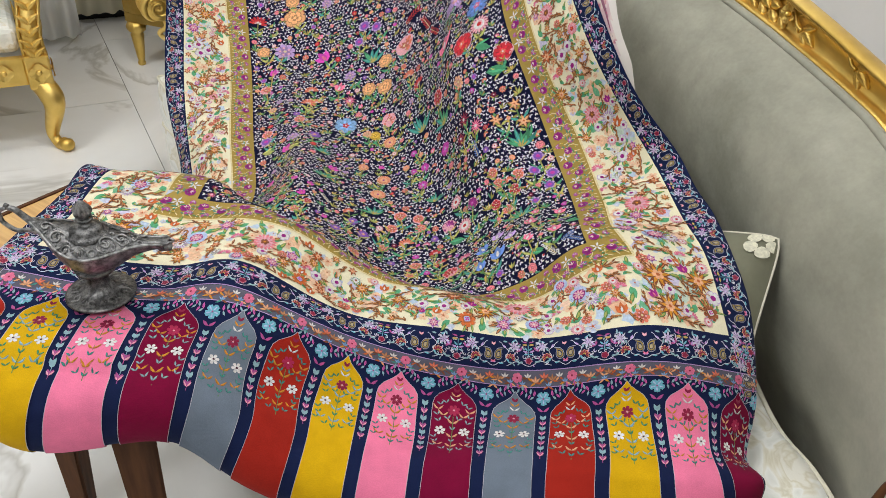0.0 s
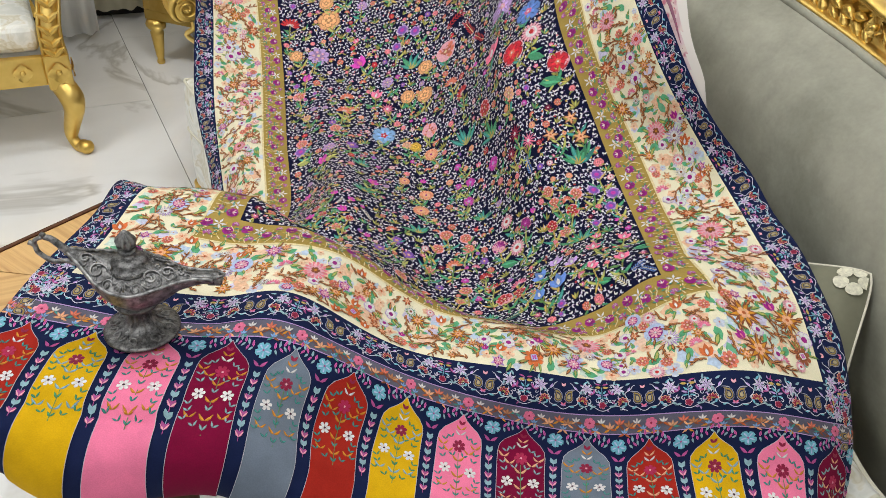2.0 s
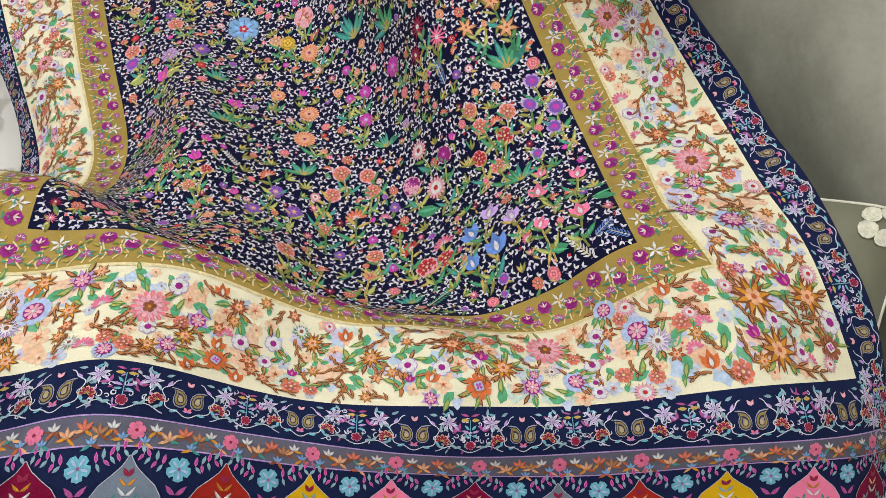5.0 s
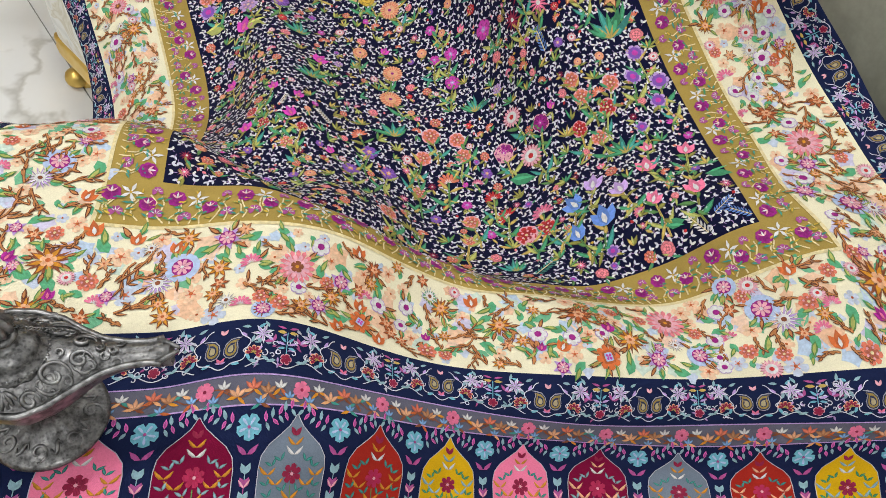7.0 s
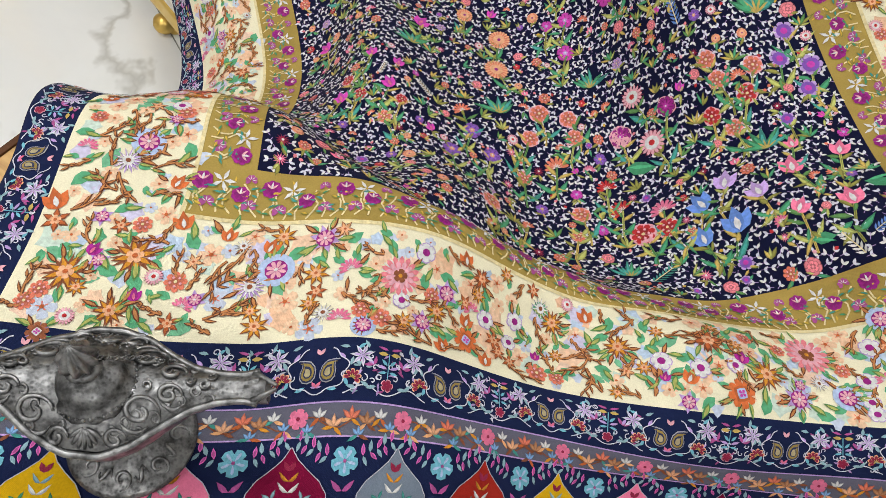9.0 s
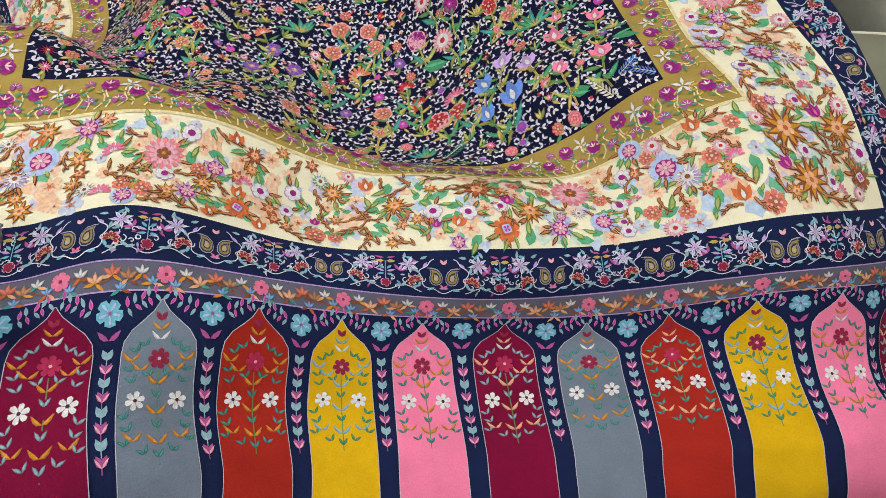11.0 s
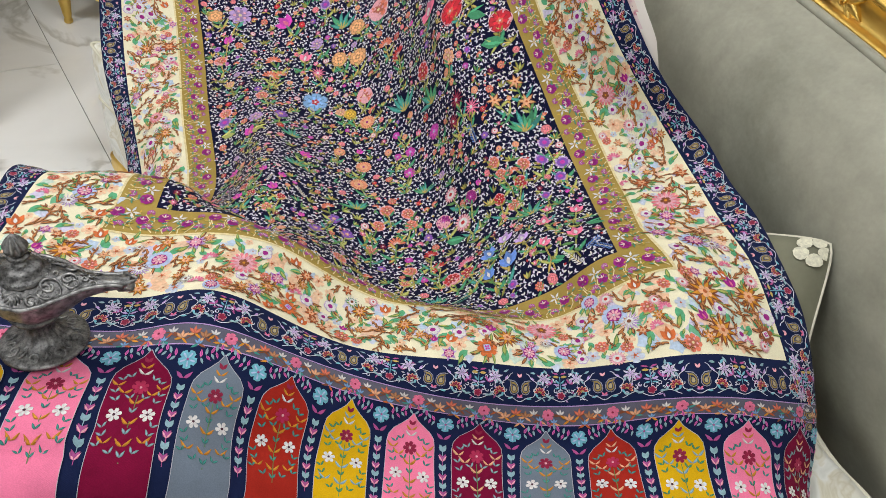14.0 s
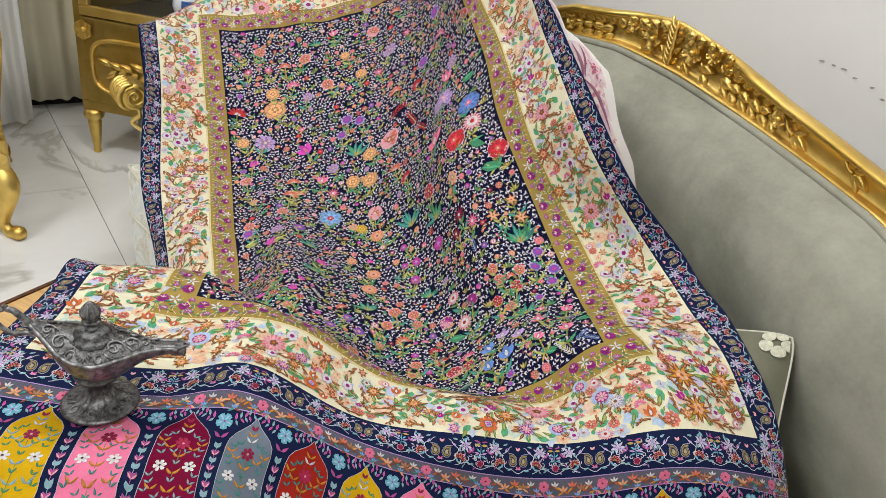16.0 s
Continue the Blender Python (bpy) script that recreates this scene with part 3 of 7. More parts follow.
def cabriole(height, out, lean=0.05, thick=0.034):
    """A cabriole leg with a scrolled foot; out is the way in which its knee swells."""
    o = Vector((*out, 0)).normalized()
    line = smooth_path([Vector((0, 0, height)), o * lean * 0.5 + Vector((0, 0, height * 0.86)), o * lean * 0.55 + Vector((0, 0, height * 0.66)), o * lean * 0.05 + Vector((0, 0, height * 0.34)),
                        o * -0.1 * lean + Vector((0, 0, height * 0.16)), o * lean * 0.35 + Vector((0, 0, height * 0.045)), o * lean * 0.75 + Vector((0, 0, 0.024))], 5)
    n = len(line)
    rad = [float(np.interp(k / (n - 1), (0, 0.2, 0.45, 0.7, 0.85, 1), (thick, thick * 1.02, thick * 0.72, thick * 0.48, thick * 0.5, thick * 0.55))) for k in range(n)]
    leg = tube(line, rad, 10)
    foot = moved(lathe([(0.001, -0.019), (0.012, -0.017), (0.020, -0.008), (0.022, 0.002), (0.018, 0.013), (0.004, 0.019)], 12), Matrix.Translation(o * lean * 0.85 + Vector((0, 0, 0.019))))
    scroll = moved(tube([(0.017 * math.cos(a) * (1 - a / 12), 0, 0.017 * math.sin(a) * (1 - a / 12)) for a in np.linspace(0, 9, 24)], 0.005, 6), Matrix.Translation(o * lean * 0.55 + Vector((0, 0, height * 0.84))) @ Matrix.Rotation(math.atan2(o.y, o.x), 4, "Z"))
    return merge(leg, foot, scroll)


for x, y, out in ((0.78, 0.875, (0.5, 0.9)), (-0.78, 0.865, (-0.5, 0.9)), (0.0, 0.82, (0, 1)), (0.66, 0.26, (0.6, -0.6)), (-0.66, 0.26, (-0.6, -0.6))):
    v, fc = moved(cabriole(0.11, out, 0.030, 0.020), Matrix.Translation((x * 0.985, y - 0.022 if y > 0.5 else y, 0)))
    piece("leg", v, fc, GOLD, SOFA, "gilded cabriole leg")

# scrolled gilded arm fronts: a drum with a spiral on its end and ribs rolling over its front
for side in (-1, 1):
    q = PLAN[-1] if side > 0 else PLAN[0]
    top = 0.535 if side > 0 else 0.555
    c = q + Vector((0, 0.012, top))
    post = tube(smooth_path([q + Vector((0.0, -0.01, 0.24 if side < 0 else 0.44)), q + Vector((0.012 * side, 0.012, 0.34 if side < 0 else 0.46)), q + Vector((0.0, -0.004, 0.44 if side < 0 else 0.48)), q + Vector((0, 0.0, top - 0.03))], 6), 0.026 if side < 0 else 0.006, 10)
    drum = moved(lathe([(0.001, -0.036), (0.026, -0.036), (0.031, -0.031), (0.032, -0.01), (0.030, 0.0), (0.032, 0.01), (0.031, 0.031), (0.026, 0.036), (0.001, 0.036)], 24), Matrix.Translation(c) @ Matrix.Rotation(radians(90), 4, "Y"))
    v, fc = merge(post, drum)
    arm = piece("arm_scroll", v, fc, GOLD, SOFA, "gilded scrolled arm front")
    for end in (-1, 1):
        spiral = [c + Vector((end * 0.036, (0.026 - 0.0021 * a) * math.cos(a + 0.6), (0.026 - 0.0021 * a) * math.sin(a + 0.6))) for a in np.linspace(0, 11.5, 44)]
        piece("spiral", *tube(spiral, 0.0042, 6), GOLD, arm)
    for k in range(5):
        x = (k - 2) * 0.0145
        line = [c + Vector((x * (1 + 0.15 * math.sin(a)), 0.027 * math.cos(a) + 0.006, 0.030 * math.sin(a))) for a in np.linspace(-1.5, 1.7, 15)]
        piece("rib", *tube(line, [0.0035 + 0.0055 * math.sin(math.pi * m / 14) for m in range(15)], 8), GOLD, arm)

# ---------------------------------------------------------------- the cushion on the sofa
PILLOW = empty("cushion", None, "olive-grey velvet cushion with cream flowers leaning on the sofa's back", "cushion")
top = Vector((0.468, 0.765, 0.600))
down = Vector((-0.04, -0.125, -0.125)).normalized()
across = Vector((-0.76, 0.16, -0.60)).normalized()
across = (across - across.dot(down) * down).normalized()
out = down.cross(across).normalized()
if out.z < 0:
    out = -out
SIDE, NC = 0.345, 25
top -= across * 0.003
verts, faces = [], []
for sgn in (1, -1):
    for j in range(NC):
        for i in range(NC):
            a, b = 2 * i / (NC - 1) - 1, 2 * j / (NC - 1) - 1
            pinch = 1 - 0.055 * (a * a + b * b - 2 * a * a * b * b) - 0.05 * (a * b) ** 8
            puff = 0.050 * ((1 - a ** 4) * (1 - b ** 4)) ** 0.6
            verts.append(top + down * SIDE * (0.5 + 0.5 * b * pinch) + across * SIDE * (0.5 + 0.5 * a * pinch) + out * (sgn * puff - 0.012))
face = grid_faces(NC, NC)
faces = face + [tuple(k + NC * NC for k in q)[::-1] for q in face]
piece("cover", verts, faces, PILLOW_VELVET, PILLOW)
rim = [verts[i] for i in range(NC)] + [verts[j * NC + NC - 1] for j in range(1, NC)] + [verts[(NC - 1) * NC + i] for i in range(NC - 2, -1, -1)] + [verts[j * NC] for j in range(NC - 2, 0, -1)]
v, fc = tube(rim, 0.0017, 6, closed=True)
piece("piping", v, fc, PIPING, PILLOW, "thin beige piping")
random.seed(5)
pv, pf, pc = [], [], []


def on_pillow(a, b):
    pinch = 1 - 0.055 * (a * a + b * b - 2 * a * a * b * b) - 0.05 * (a * b) ** 8
    puff = 0.050 * max(0, (1 - a ** 4) * (1 - b ** 4)) ** 0.6
    return top + down * SIDE * (0.5 + 0.5 * b * pinch) + across * SIDE * (0.5 + 0.5 * a * pinch) + out * (puff - 0.0095)


for ca, cb, r, turn in ((-0.89, -0.89, 0.13, 0.6), (-0.58, -0.60, 0.13, 2.0), (-0.86, 0.05, 0.13, 0.2), (-0.90, 0.42, 0.12, 1.1), (-0.5, 0.1, 0.14, 0.4), (-0.35, -0.85, 0.12, 1.7), (-0.55, 0.6, 0.13, 0.9)):
    for k in range(5):      # rounded petals round an open eye
        w0 = turn + 2 * math.pi * k / 5
        base = len(pv)
        for m in range(12):
            w = m / 12 * 2 * math.pi
            x, y = r * (0.62 + 0.40 * math.cos(w)), r * 0.36 * math.sin(w) * (1.15 + 0.25 * math.cos(w))
            pv.append(on_pillow(max(-0.985, min(0.985, ca + x * math.cos(w0) - y * math.sin(w0))), max(-0.985, min(0.985, cb + x * math.sin(w0) + y * math.cos(w0)))))
            pc.append((0.76, 0.74, 0.58, 1))
        pf.append(tuple(range(base, base + 12)))
tagged(piece("cover_pattern", pv, pf, THREAD, PILLOW, "cream woven flowers", smooth=False, thread=pc), kind="stuff")

# ---------------------------------------------------------------- the phone on the seat
PHONE = empty("phone", Matrix.Translation((0.2415, 0.409, 0.3665)) @ Matrix.Rotation(radians(217.5), 4, "Z"), "black phone with a white edge lying on the brocade seat", "phone")
part("case", box_bm(0.0, 0.0, 0.0, 0.074, 0.150, 0.0085, 0.004, 3), PORCELAIN, PHONE, "white case edge")
part("back_glass", box_bm(0.0035, 0.0035, 0.004, 0.0705, 0.1465, 0.0092, 0.002, 2), DARK, PHONE, "black glass back")
part("camera_block", box_bm(0.010, 0.010, 0.006, 0.034, 0.034, 0.0108, 0.0035, 3), CHIP, PHONE, "grey camera block")

# ---------------------------------------------------------------- the hexagonal side table
TABLE = empty("side_table", pose(-0.439, 0.65, 0), "hexagonal side table with pale oak top and dark walnut legs", "table")
R = 0.204
HEX = [Vector((R * math.cos(radians(60 * k)), R * math.sin(radians(60 * k)), 0)) for k in range(6)]
for k in range(6):
    a, b = HEX[k] * 0.965, HEX[(k + 1) % 6] * 0.965
    bm = bmesh.new()
    vs = [bm.verts.new(q + Vector((0, 0, z))) for z in (0.522, 0.5325) for q in (Vector((0, 0, 0)) + (a + b) * 0.004, a + (b - a) * 0.004, b + (a - b) * 0.004)]
    for q in ((0, 2, 1), (3, 4, 5), (0, 1, 4, 3), (1, 2, 5, 4), (2, 0, 3, 5)):
        bm.faces.new([vs[i] for i in q])
    mid = radians(60 * k + 30)
    bm.transform(Matrix.Rotation(-mid, 4, "Z"))
    slice_ob = part("top_panel", bm, OAK, TABLE, "pale oak veneer segment")
    slice_ob.matrix_basis = Matrix.Rotation(mid, 4, "Z")
for k in range(6):
    a, b = HEX[k], HEX[(k + 1) % 6]
    bm = bmesh.new()
    vs = []
    for q, f in ((a, 0.966), (a, 1.0), (b, 1.0), (b, 0.966)):
        vs.append([bm.verts.new(q * f + Vector((0, 0, z))) for z in (0.507, 0.5345)])
    for i in range(4):
        j = (i + 1) % 4
        bm.faces.new((vs[i][0], vs[j][0], vs[j][1], vs[i][1]))
    bm.faces.new([x[1] for x in vs])
    bm.faces.new([x[0] for x in vs][::-1])
    part("edge_strip", bm, WALNUT, TABLE, "dark walnut edge strip")
part("underframe", box_bm(-0.14, -0.11, 0.45, 0.14, 0.11, 0.5215, 0.004), WALNUT, TABLE)
for angle, reach in ((-60, 0.185), (180, 0.112), (60, 0.165)):
    d = Vector((math.cos(radians(angle)), math.sin(radians(angle)), 0))
    side = Vector((-d.y, d.x, 0))
    bm = bmesh.new()
    rings = []
    for z, h, off in ((0.5215, 0.028, 0.86), (0.3, 0.023, 0.94), (0.0, 0.015, 1.05)):
        c = d * reach * off
        rings.append([bm.verts.new(c + d * h * x + side * h * y + Vector((0, 0, z))) for x, y in ((-1, -1), (1, -1), (1, 1), (-1, 1))])
    for a, b in zip(rings, rings[1:]):
        for i in range(4):
            bm.faces.new((a[i], a[(i + 1) % 4], b[(i + 1) % 4], b[i]))
    bm.faces.new(rings[0][::-1])
    bm.faces.new(rings[-1])
    bmesh.ops.bevel(bm, geom=bm.edges[:], offset=0.004, segments=2, affect="EDGES")
    part("leg", bm, WALNUT, TABLE, "tapered dark walnut leg")

# ---------------------------------------------------------------- the oil lamp
LAMP = empty("oil_lamp", Matrix.Translation((-0.389, 0.568, 0.5445)) @ Matrix.Rotation(radians(3), 4, "Z"), "antique pewter genie-style oil lamp with engraved scrolls, on the shawl", "oil lamp")
ribs = lambda w, i: 1 + (0.05 * math.cos(18 * w) if 6 <= i <= 9 else 0)
v, fc = lathe([(0.001, 0.0), (0.036, 0.0), (0.0395, 0.001), (0.0395, 0.003), (0.0365, 0.0045), (0.026, 0.0070), (0.0175, 0.0105), (0.0125, 0.018), (0.0108, 0.025), (0.013, 0.031), (0.022, 0.037), (0.024, 0.042)], 72, ribs)
piece("foot", v, fc, PATINA_SHADE, LAMP, "ribbed round pewter foot")


def body_half(s):
    """Half width of the boat-shaped body along its length, s from handle to spout."""
    return float(np.interp(s, (-0.060, -0.056, -0.045, -0.028, -0.01, 0.006, 0.022, 0.036, 0.05, 0.064, 0.078, 0.086), (0.003, 0.006, 0.013, 0.027, 0.036, 0.037, 0.031, 0.021, 0.0125, 0.0085, 0.0075, 0.0095)))


def body_rim(s):
    return float(np.interp(s, (-0.060, -0.045, -0.02, 0.01, 0.035, 0.06, 0.086), (0.098, 0.090, 0.078, 0.073, 0.075, 0.079, 0.081)))


def body_keel(s):
    return float(np.interp(s, (-0.060, -0.045, -0.02, 0.01, 0.03, 0.05, 0.07, 0.086), (0.091, 0.073, 0.048, 0.038, 0.046, 0.062, 0.070, 0.0735)))


stations = np.linspace(-0.060, 0.086, 44)
under, lid, rim_line = [], [], [[], []]
for s in stations:
    w, zr, zk = body_half(s), body_rim(s), body_keel(s)
    for k in range(15):
        a = math.pi * k / 14
        under.append((s, -w * math.cos(a), zr - (zr - zk) * math.sin(a) ** 0.8))
    for k in range(13):
        c = 2 * k / 12 - 1
        crown = 0.013 * max(0.0, 1 - (abs(s - 0.002) / 0.06) ** 2) if abs(s - 0.002) < 0.06 else 0
        lid.append((s, w * 0.93 * c, zr + 0.0015 + (crown + 0.003) * (1 - c * c) - 0.0015 * (1 - abs(c))))
    rim_line[0].append(Vector((s, -w, zr + 0.001)))
    rim_line[1].append(Vector((s, w, zr + 0.001)))
piece("body", under, grid_faces(len(stations), 15), PEWTER, LAMP, "boat-shaped pewter body")
piece("shoulder", lid, grid_faces(len(stations), 13), PATINA_SHADE, LAMP, "embossed pewter shoulder")
v, fc = merge(tube(rim_line[0], 0.0022, 6), tube(rim_line[1], 0.0022, 6))
piece("rim", v, fc, PEWTER, LAMP)
tip = merge(tube([(0.083, -0.0085, 0.0815), (0.096, -0.001, 0.0835)], [0.0028, 0.0012], 6), tube([(0.083, 0.0085, 0.0815), (0.096, 0.001, 0.0835)], [0.0028, 0.0012], 6),
            moved(lathe([(0.0072, 0), (0.0075, 0.012), (0.0062, 0.0122), (0.006, 0.001)], 14), Matrix.Translation((0.079, 0, 0.0765)) @ Matrix.Rotation(radians(84), 4, "Y")))
piece("spout", *tip, PEWTER, LAMP, "pointed pewter spout")


def shoulder_z(s, c):
    zr = body_rim(s)
    crown = 0.013 * max(0.0, 1 - (abs(s - 0.002) / 0.06) ** 2) if abs(s - 0.002) < 0.06 else 0
    return zr + 0.0015 + (crown + 0.003) * (1 - c * c)


# lid with its flame finial
v, fc = lathe([(0.0225, 0.083), (0.0235, 0.0865), (0.021, 0.0895), (0.0185, 0.0905), (0.0175, 0.094), (0.015, 0.097), (0.0095, 0.099), (0.0065, 0.1005), (0.006, 0.103), (0.009, 0.1045), (0.0095, 0.106), (0.0065, 0.1075)], 48,
              lambda w, i: 1 + (0.03 * math.cos(14 * w) if i < 3 else 0))
piece("lid", v, fc, PATINA_SHADE, LAMP, "stepped pewter lid")
flame = lambda w, i: 1 + (0.22 * math.cos(9 * w + 0.35 * i) if 1 < i < 8 else 0)
v, fc = lathe([(0.005, 0.107), (0.0062, 0.109), (0.0082, 0.1120), (0.0088, 0.1155), (0.0082, 0.119), (0.0066, 0.1225), (0.0044, 0.1255), (0.0024, 0.128), (0.0008, 0.1295)], 45, flame)
piece("finial", v, fc, PEWTER, LAMP, "fluted flame finial")
# embossed scrolls and shells on the shoulder and the foot
lots = []
for side in (-1, 1):
    for s0, c0, size, hand in ((-0.026, 0.62, 0.010, 1), (0.026, 0.55, 0.010, -1), (0.04, 0.35, 0.007, 1), (-0.040, 0.4, 0.007, -1), (0.014, 0.84, 0.006, 1), (-0.014, 0.84, 0.006, -1)):
        line = []
        for a in np.linspace(0, 7.5, 26):
            r = size * (1 - a / 9.5)
            s, y = s0 + r * math.cos(hand * a), side * c0 * body_half(s0) + r * 0.8 * math.sin(a)
            w = max(body_half(s), 1e-3)
            line.append((s, y, shoulder_z(s, max(-1, min(1, y / (0.93 * w)))) + 0.0004))
        piece("raised_scroll", *tube(line, [0.0007 + 0.0008 * math.sin(math.pi * m / 25) for m in range(26)], 6), PEWTER, LAMP)
        tail = []
        for m in range(9):  # a leafy tail swept off each scroll
            s, y = s0 + hand * size * (0.9 - 0.16 * m), side * c0 * body_half(s0) + side * size * (0.95 - 0.05 * (m - 4) ** 2 * 0.4)
            w = max(body_half(s), 1e-3)
            tail.append((s, y, shoulder_z(s, max(-1, min(1, y / (0.93 * w)))) + 0.0004))
        piece("raised_leaf", *tube(tail, [0.0003 + 0.0011 * math.sin(math.pi * m / 8) for m in range(9)], 6), PEWTER, LAMP)
    for k in range(7):  # shell
        a = radians(-60 + 20 * k)
        line = [(0.0 + r * math.sin(a), side * (0.024 + r * math.cos(a)), shoulder_z(0.0, (0.024 + r * math.cos(a)) / 0.034) + 0.0002) for r in (0.001, 0.005, 0.0095)]
        piece("shell_rib", *tube(line, [0.0007, 0.0016, 0.0008], 6), PEWTER, LAMP)
# smaller curls that fill the shoulder between the large scrolls
curl_rnd = random.Random(17)
curl_spots = []
while len(curl_spots) < 34:
    s, c = curl_rnd.uniform(-0.048, 0.062), curl_rnd.uniform(-0.92, 0.92)
    y = c * 0.93 * body_half(s)
    if math.hypot(s, y) < 0.0255 or any(math.hypot(s - a, y - b) < 0.0058 for a, b in curl_spots):
        curl_rnd.random()
        if curl_rnd.random() < 0.02:
            curl_spots.append((9, 9))
        continue
    curl_spots.append((s, y))
    hand, start, line = curl_rnd.choice((1, -1)), curl_rnd.uniform(0, 6.28), []
    for t in np.linspace(0, 6, 16):
        r = 0.0034 * (1 - t / 7.5)
        px, py = s + r * math.cos(start + hand * t), y + r * math.sin(start + hand * t)
        line.append((px, py, shoulder_z(px, max(-1, min(1, py / (0.93 * max(body_half(px), 1e-3))))) + 0.0002))
    piece("raised_scroll", *tube(line, [0.0003 + 0.0006 * math.sin(math.pi * m / 15) for m in range(16)], 5), PEWTER, LAMP)
for k in range(40):     # beaded ring round the lid
    a = 2 * math.pi * k / 40
    piece("bead", *moved(lathe([(0.0001, -0.0010), (0.0010, -0.0004), (0.0010, 0.0004), (0.0001, 0.0010)], 6), Matrix.Translation((0.0222 * math.cos(a), 0.0222 * math.sin(a), 0.0885))), PEWTER, LAMP)
for k in range(8):
    a0 = 2 * math.pi * k / 8
    line = []
    for t in np.linspace(0, 6.5, 20):
        r = 0.0065 * (1 - t / 8.5)
        rr, aa = 0.0285 + r * math.cos(t), a0 + r * math.sin(t) / 0.03
        line.append((rr * math.cos(aa), rr * math.sin(aa), float(np.interp(rr, (0.0175, 0.026, 0.0365), (0.0105, 0.0070, 0.0045))) + 0.0003))
    piece("raised_scroll", *tube(line, [0.0005 + 0.0008 * math.sin(math.pi * m / 19) for m in range(20)], 6), PEWTER, LAMP)
    leaf = []
    for m in range(9):
        rr, aa = 0.0275 + 0.004 * math.sin(m * 0.8), a0 + 0.28 + 0.035 * m
        leaf.append((rr * math.cos(aa), rr * math.sin(aa), float(np.interp(rr, (0.0175, 0.026, 0.0365), (0.0105, 0.0070, 0.0045))) + 0.0003))
    piece("raised_leaf", *tube(leaf, [0.0003 + 0.0011 * math.sin(math.pi * m / 8) for m in range(9)], 6), PEWTER, LAMP)
# ring handle
ring = [(-0.077 + 0.0145 * math.cos(a), 0, 0.0985 + 0.0145 * math.sin(a)) for a in np.linspace(-2.6, 2.2, 26)]
neck = smooth_path([(-0.052, 0, 0.090), (-0.062, 0, 0.100), (-0.074, 0, 0.112), (-0.081, 0, 0.1135)], 5)
tail = smooth_path([(-0.056, 0, 0.082), (-0.064, 0, 0.086), (-0.078, 0, 0.0842), (-0.0905, 0, 0.094), (-0.0925, 0, 0.103), (-0.098, 0, 0.106)], 5)
lots = [tube(neck, [float(np.interp(k, (0, len(neck) - 1), (0.0046, 0.0028))) for k in range(len(neck))], 8), tube(tail, 0.0026, 8),
        tube(smooth_path([(-0.0925, 0, 0.101), (-0.091, 0, 0.109), (-0.083, 0, 0.1135)], 4), 0.0024, 8),
        moved(lathe([(0.001, -0.003), (0.0035, 0), (0.001, 0.003)], 8), Matrix.Translation((-0.082, 0, 0.1165)))]
piece("handle", *merge(*lots), PEWTER, LAMP, "looped pewter handle")
# safety chain from the lid to the shoulder
chain = smooth_path([(0.008, 0.004, 0.109), (0.016, 0.010, 0.096), (0.025, 0.014, 0.0885), (0.033, 0.013, 0.0865)], 6)
lots = []
for k, q in enumerate(chain):
    m = Matrix.Translation(q) @ Matrix.Rotation(radians(90 * (k % 2)), 4, "X") @ Matrix.Rotation(radians(35), 4, "Z")
    lots.append(moved(tube([(0.0017 * math.cos(a), 0.0011 * math.sin(a), 0) for a in np.linspace(0, 2 * math.pi, 9)[:-1]], 0.0004, 4, closed=True), m))
piece("chain", *merge(*lots), PEWTER, LAMP, "fine pewter chain")

# ---------------------------------------------------------------- the gilded armchair
CHAIR = empty("armchair", ROOM @ pose(1.29, 1.13, 0), "gilded carved armchair with brocade seat and grey velvet arms", "armchair")
part("seat", box_bm(0.02, 0.03, 0.285, 0.60, 0.60, 0.36, 0.028, 4), BROCADE, CHAIR, "cream brocade seat")
for x0, y0, x1, y1 in ((-0.018, 0.03, 0.012, 0.60), (0.03, -0.018, 0.60, 0.012), (0.03, 0.618, 0.60, 0.648), (0.60, 0.03, 0.63, 0.60)):
    part("seat_rail", box_bm(x0, y0, 0.205, x1, y1, 0.285, 0.006), GOLD, CHAIR, "carved gilded seat rail")
    n = 5
    for k in range(n):
        if x1 - x0 < y1 - y0:
            m = Matrix.Translation((x0 if x0 < 0.3 else x1, y0 + (k + 0.5) * (y1 - y0) / n, 0.247)) @ Matrix.Rotation(radians(-90 if x0 < 0.3 else 90), 4, "Y")
        else:
            m = Matrix.Translation((x0 + (k + 0.5) * (x1 - x0) / n, y0 if y0 < 0.3 else y1, 0.247)) @ Matrix.Rotation(radians(90 if y0 < 0.3 else -90), 4, "X")
        v, fc = moved(carved_flower(0.024, 4, 0.006), m)
        piece("carved_flower", v, fc, GOLD, CHAIR)
for x, y, out in ((0, 0, (-1, -0.6)), (0, 0.63, (-1, 0.6)), (0.615, 0, (1, -0.6)), (0.615, 0.63, (1, 0.6))):
    v, fc = moved(cabriole(0.20, out, 0.06, 0.032), Matrix.Translation((x, y, 0)))
    piece("leg", v, fc, GOLD, CHAIR, "gilded cabriole leg with scroll foot")
    part("corner_block", box_bm(x - 0.032, y - 0.032, 0.195, x + 0.032, y + 0.032, 0.292, 0.005), GOLD, CHAIR)
    if x == 0:
        for m in (Matrix.Translation((x - 0.032, y, 0.245)) @ Matrix.Rotation(radians(-90), 4, "Y"), Matrix.Translation((x, y - 0.032, 0.245)) @ Matrix.Rotation(radians(90), 4, "X")):
            v, fc = moved(carved_flower(0.027, 4, 0.007), m)
            piece("carved_flower", v, fc, GOLD, CHAIR)
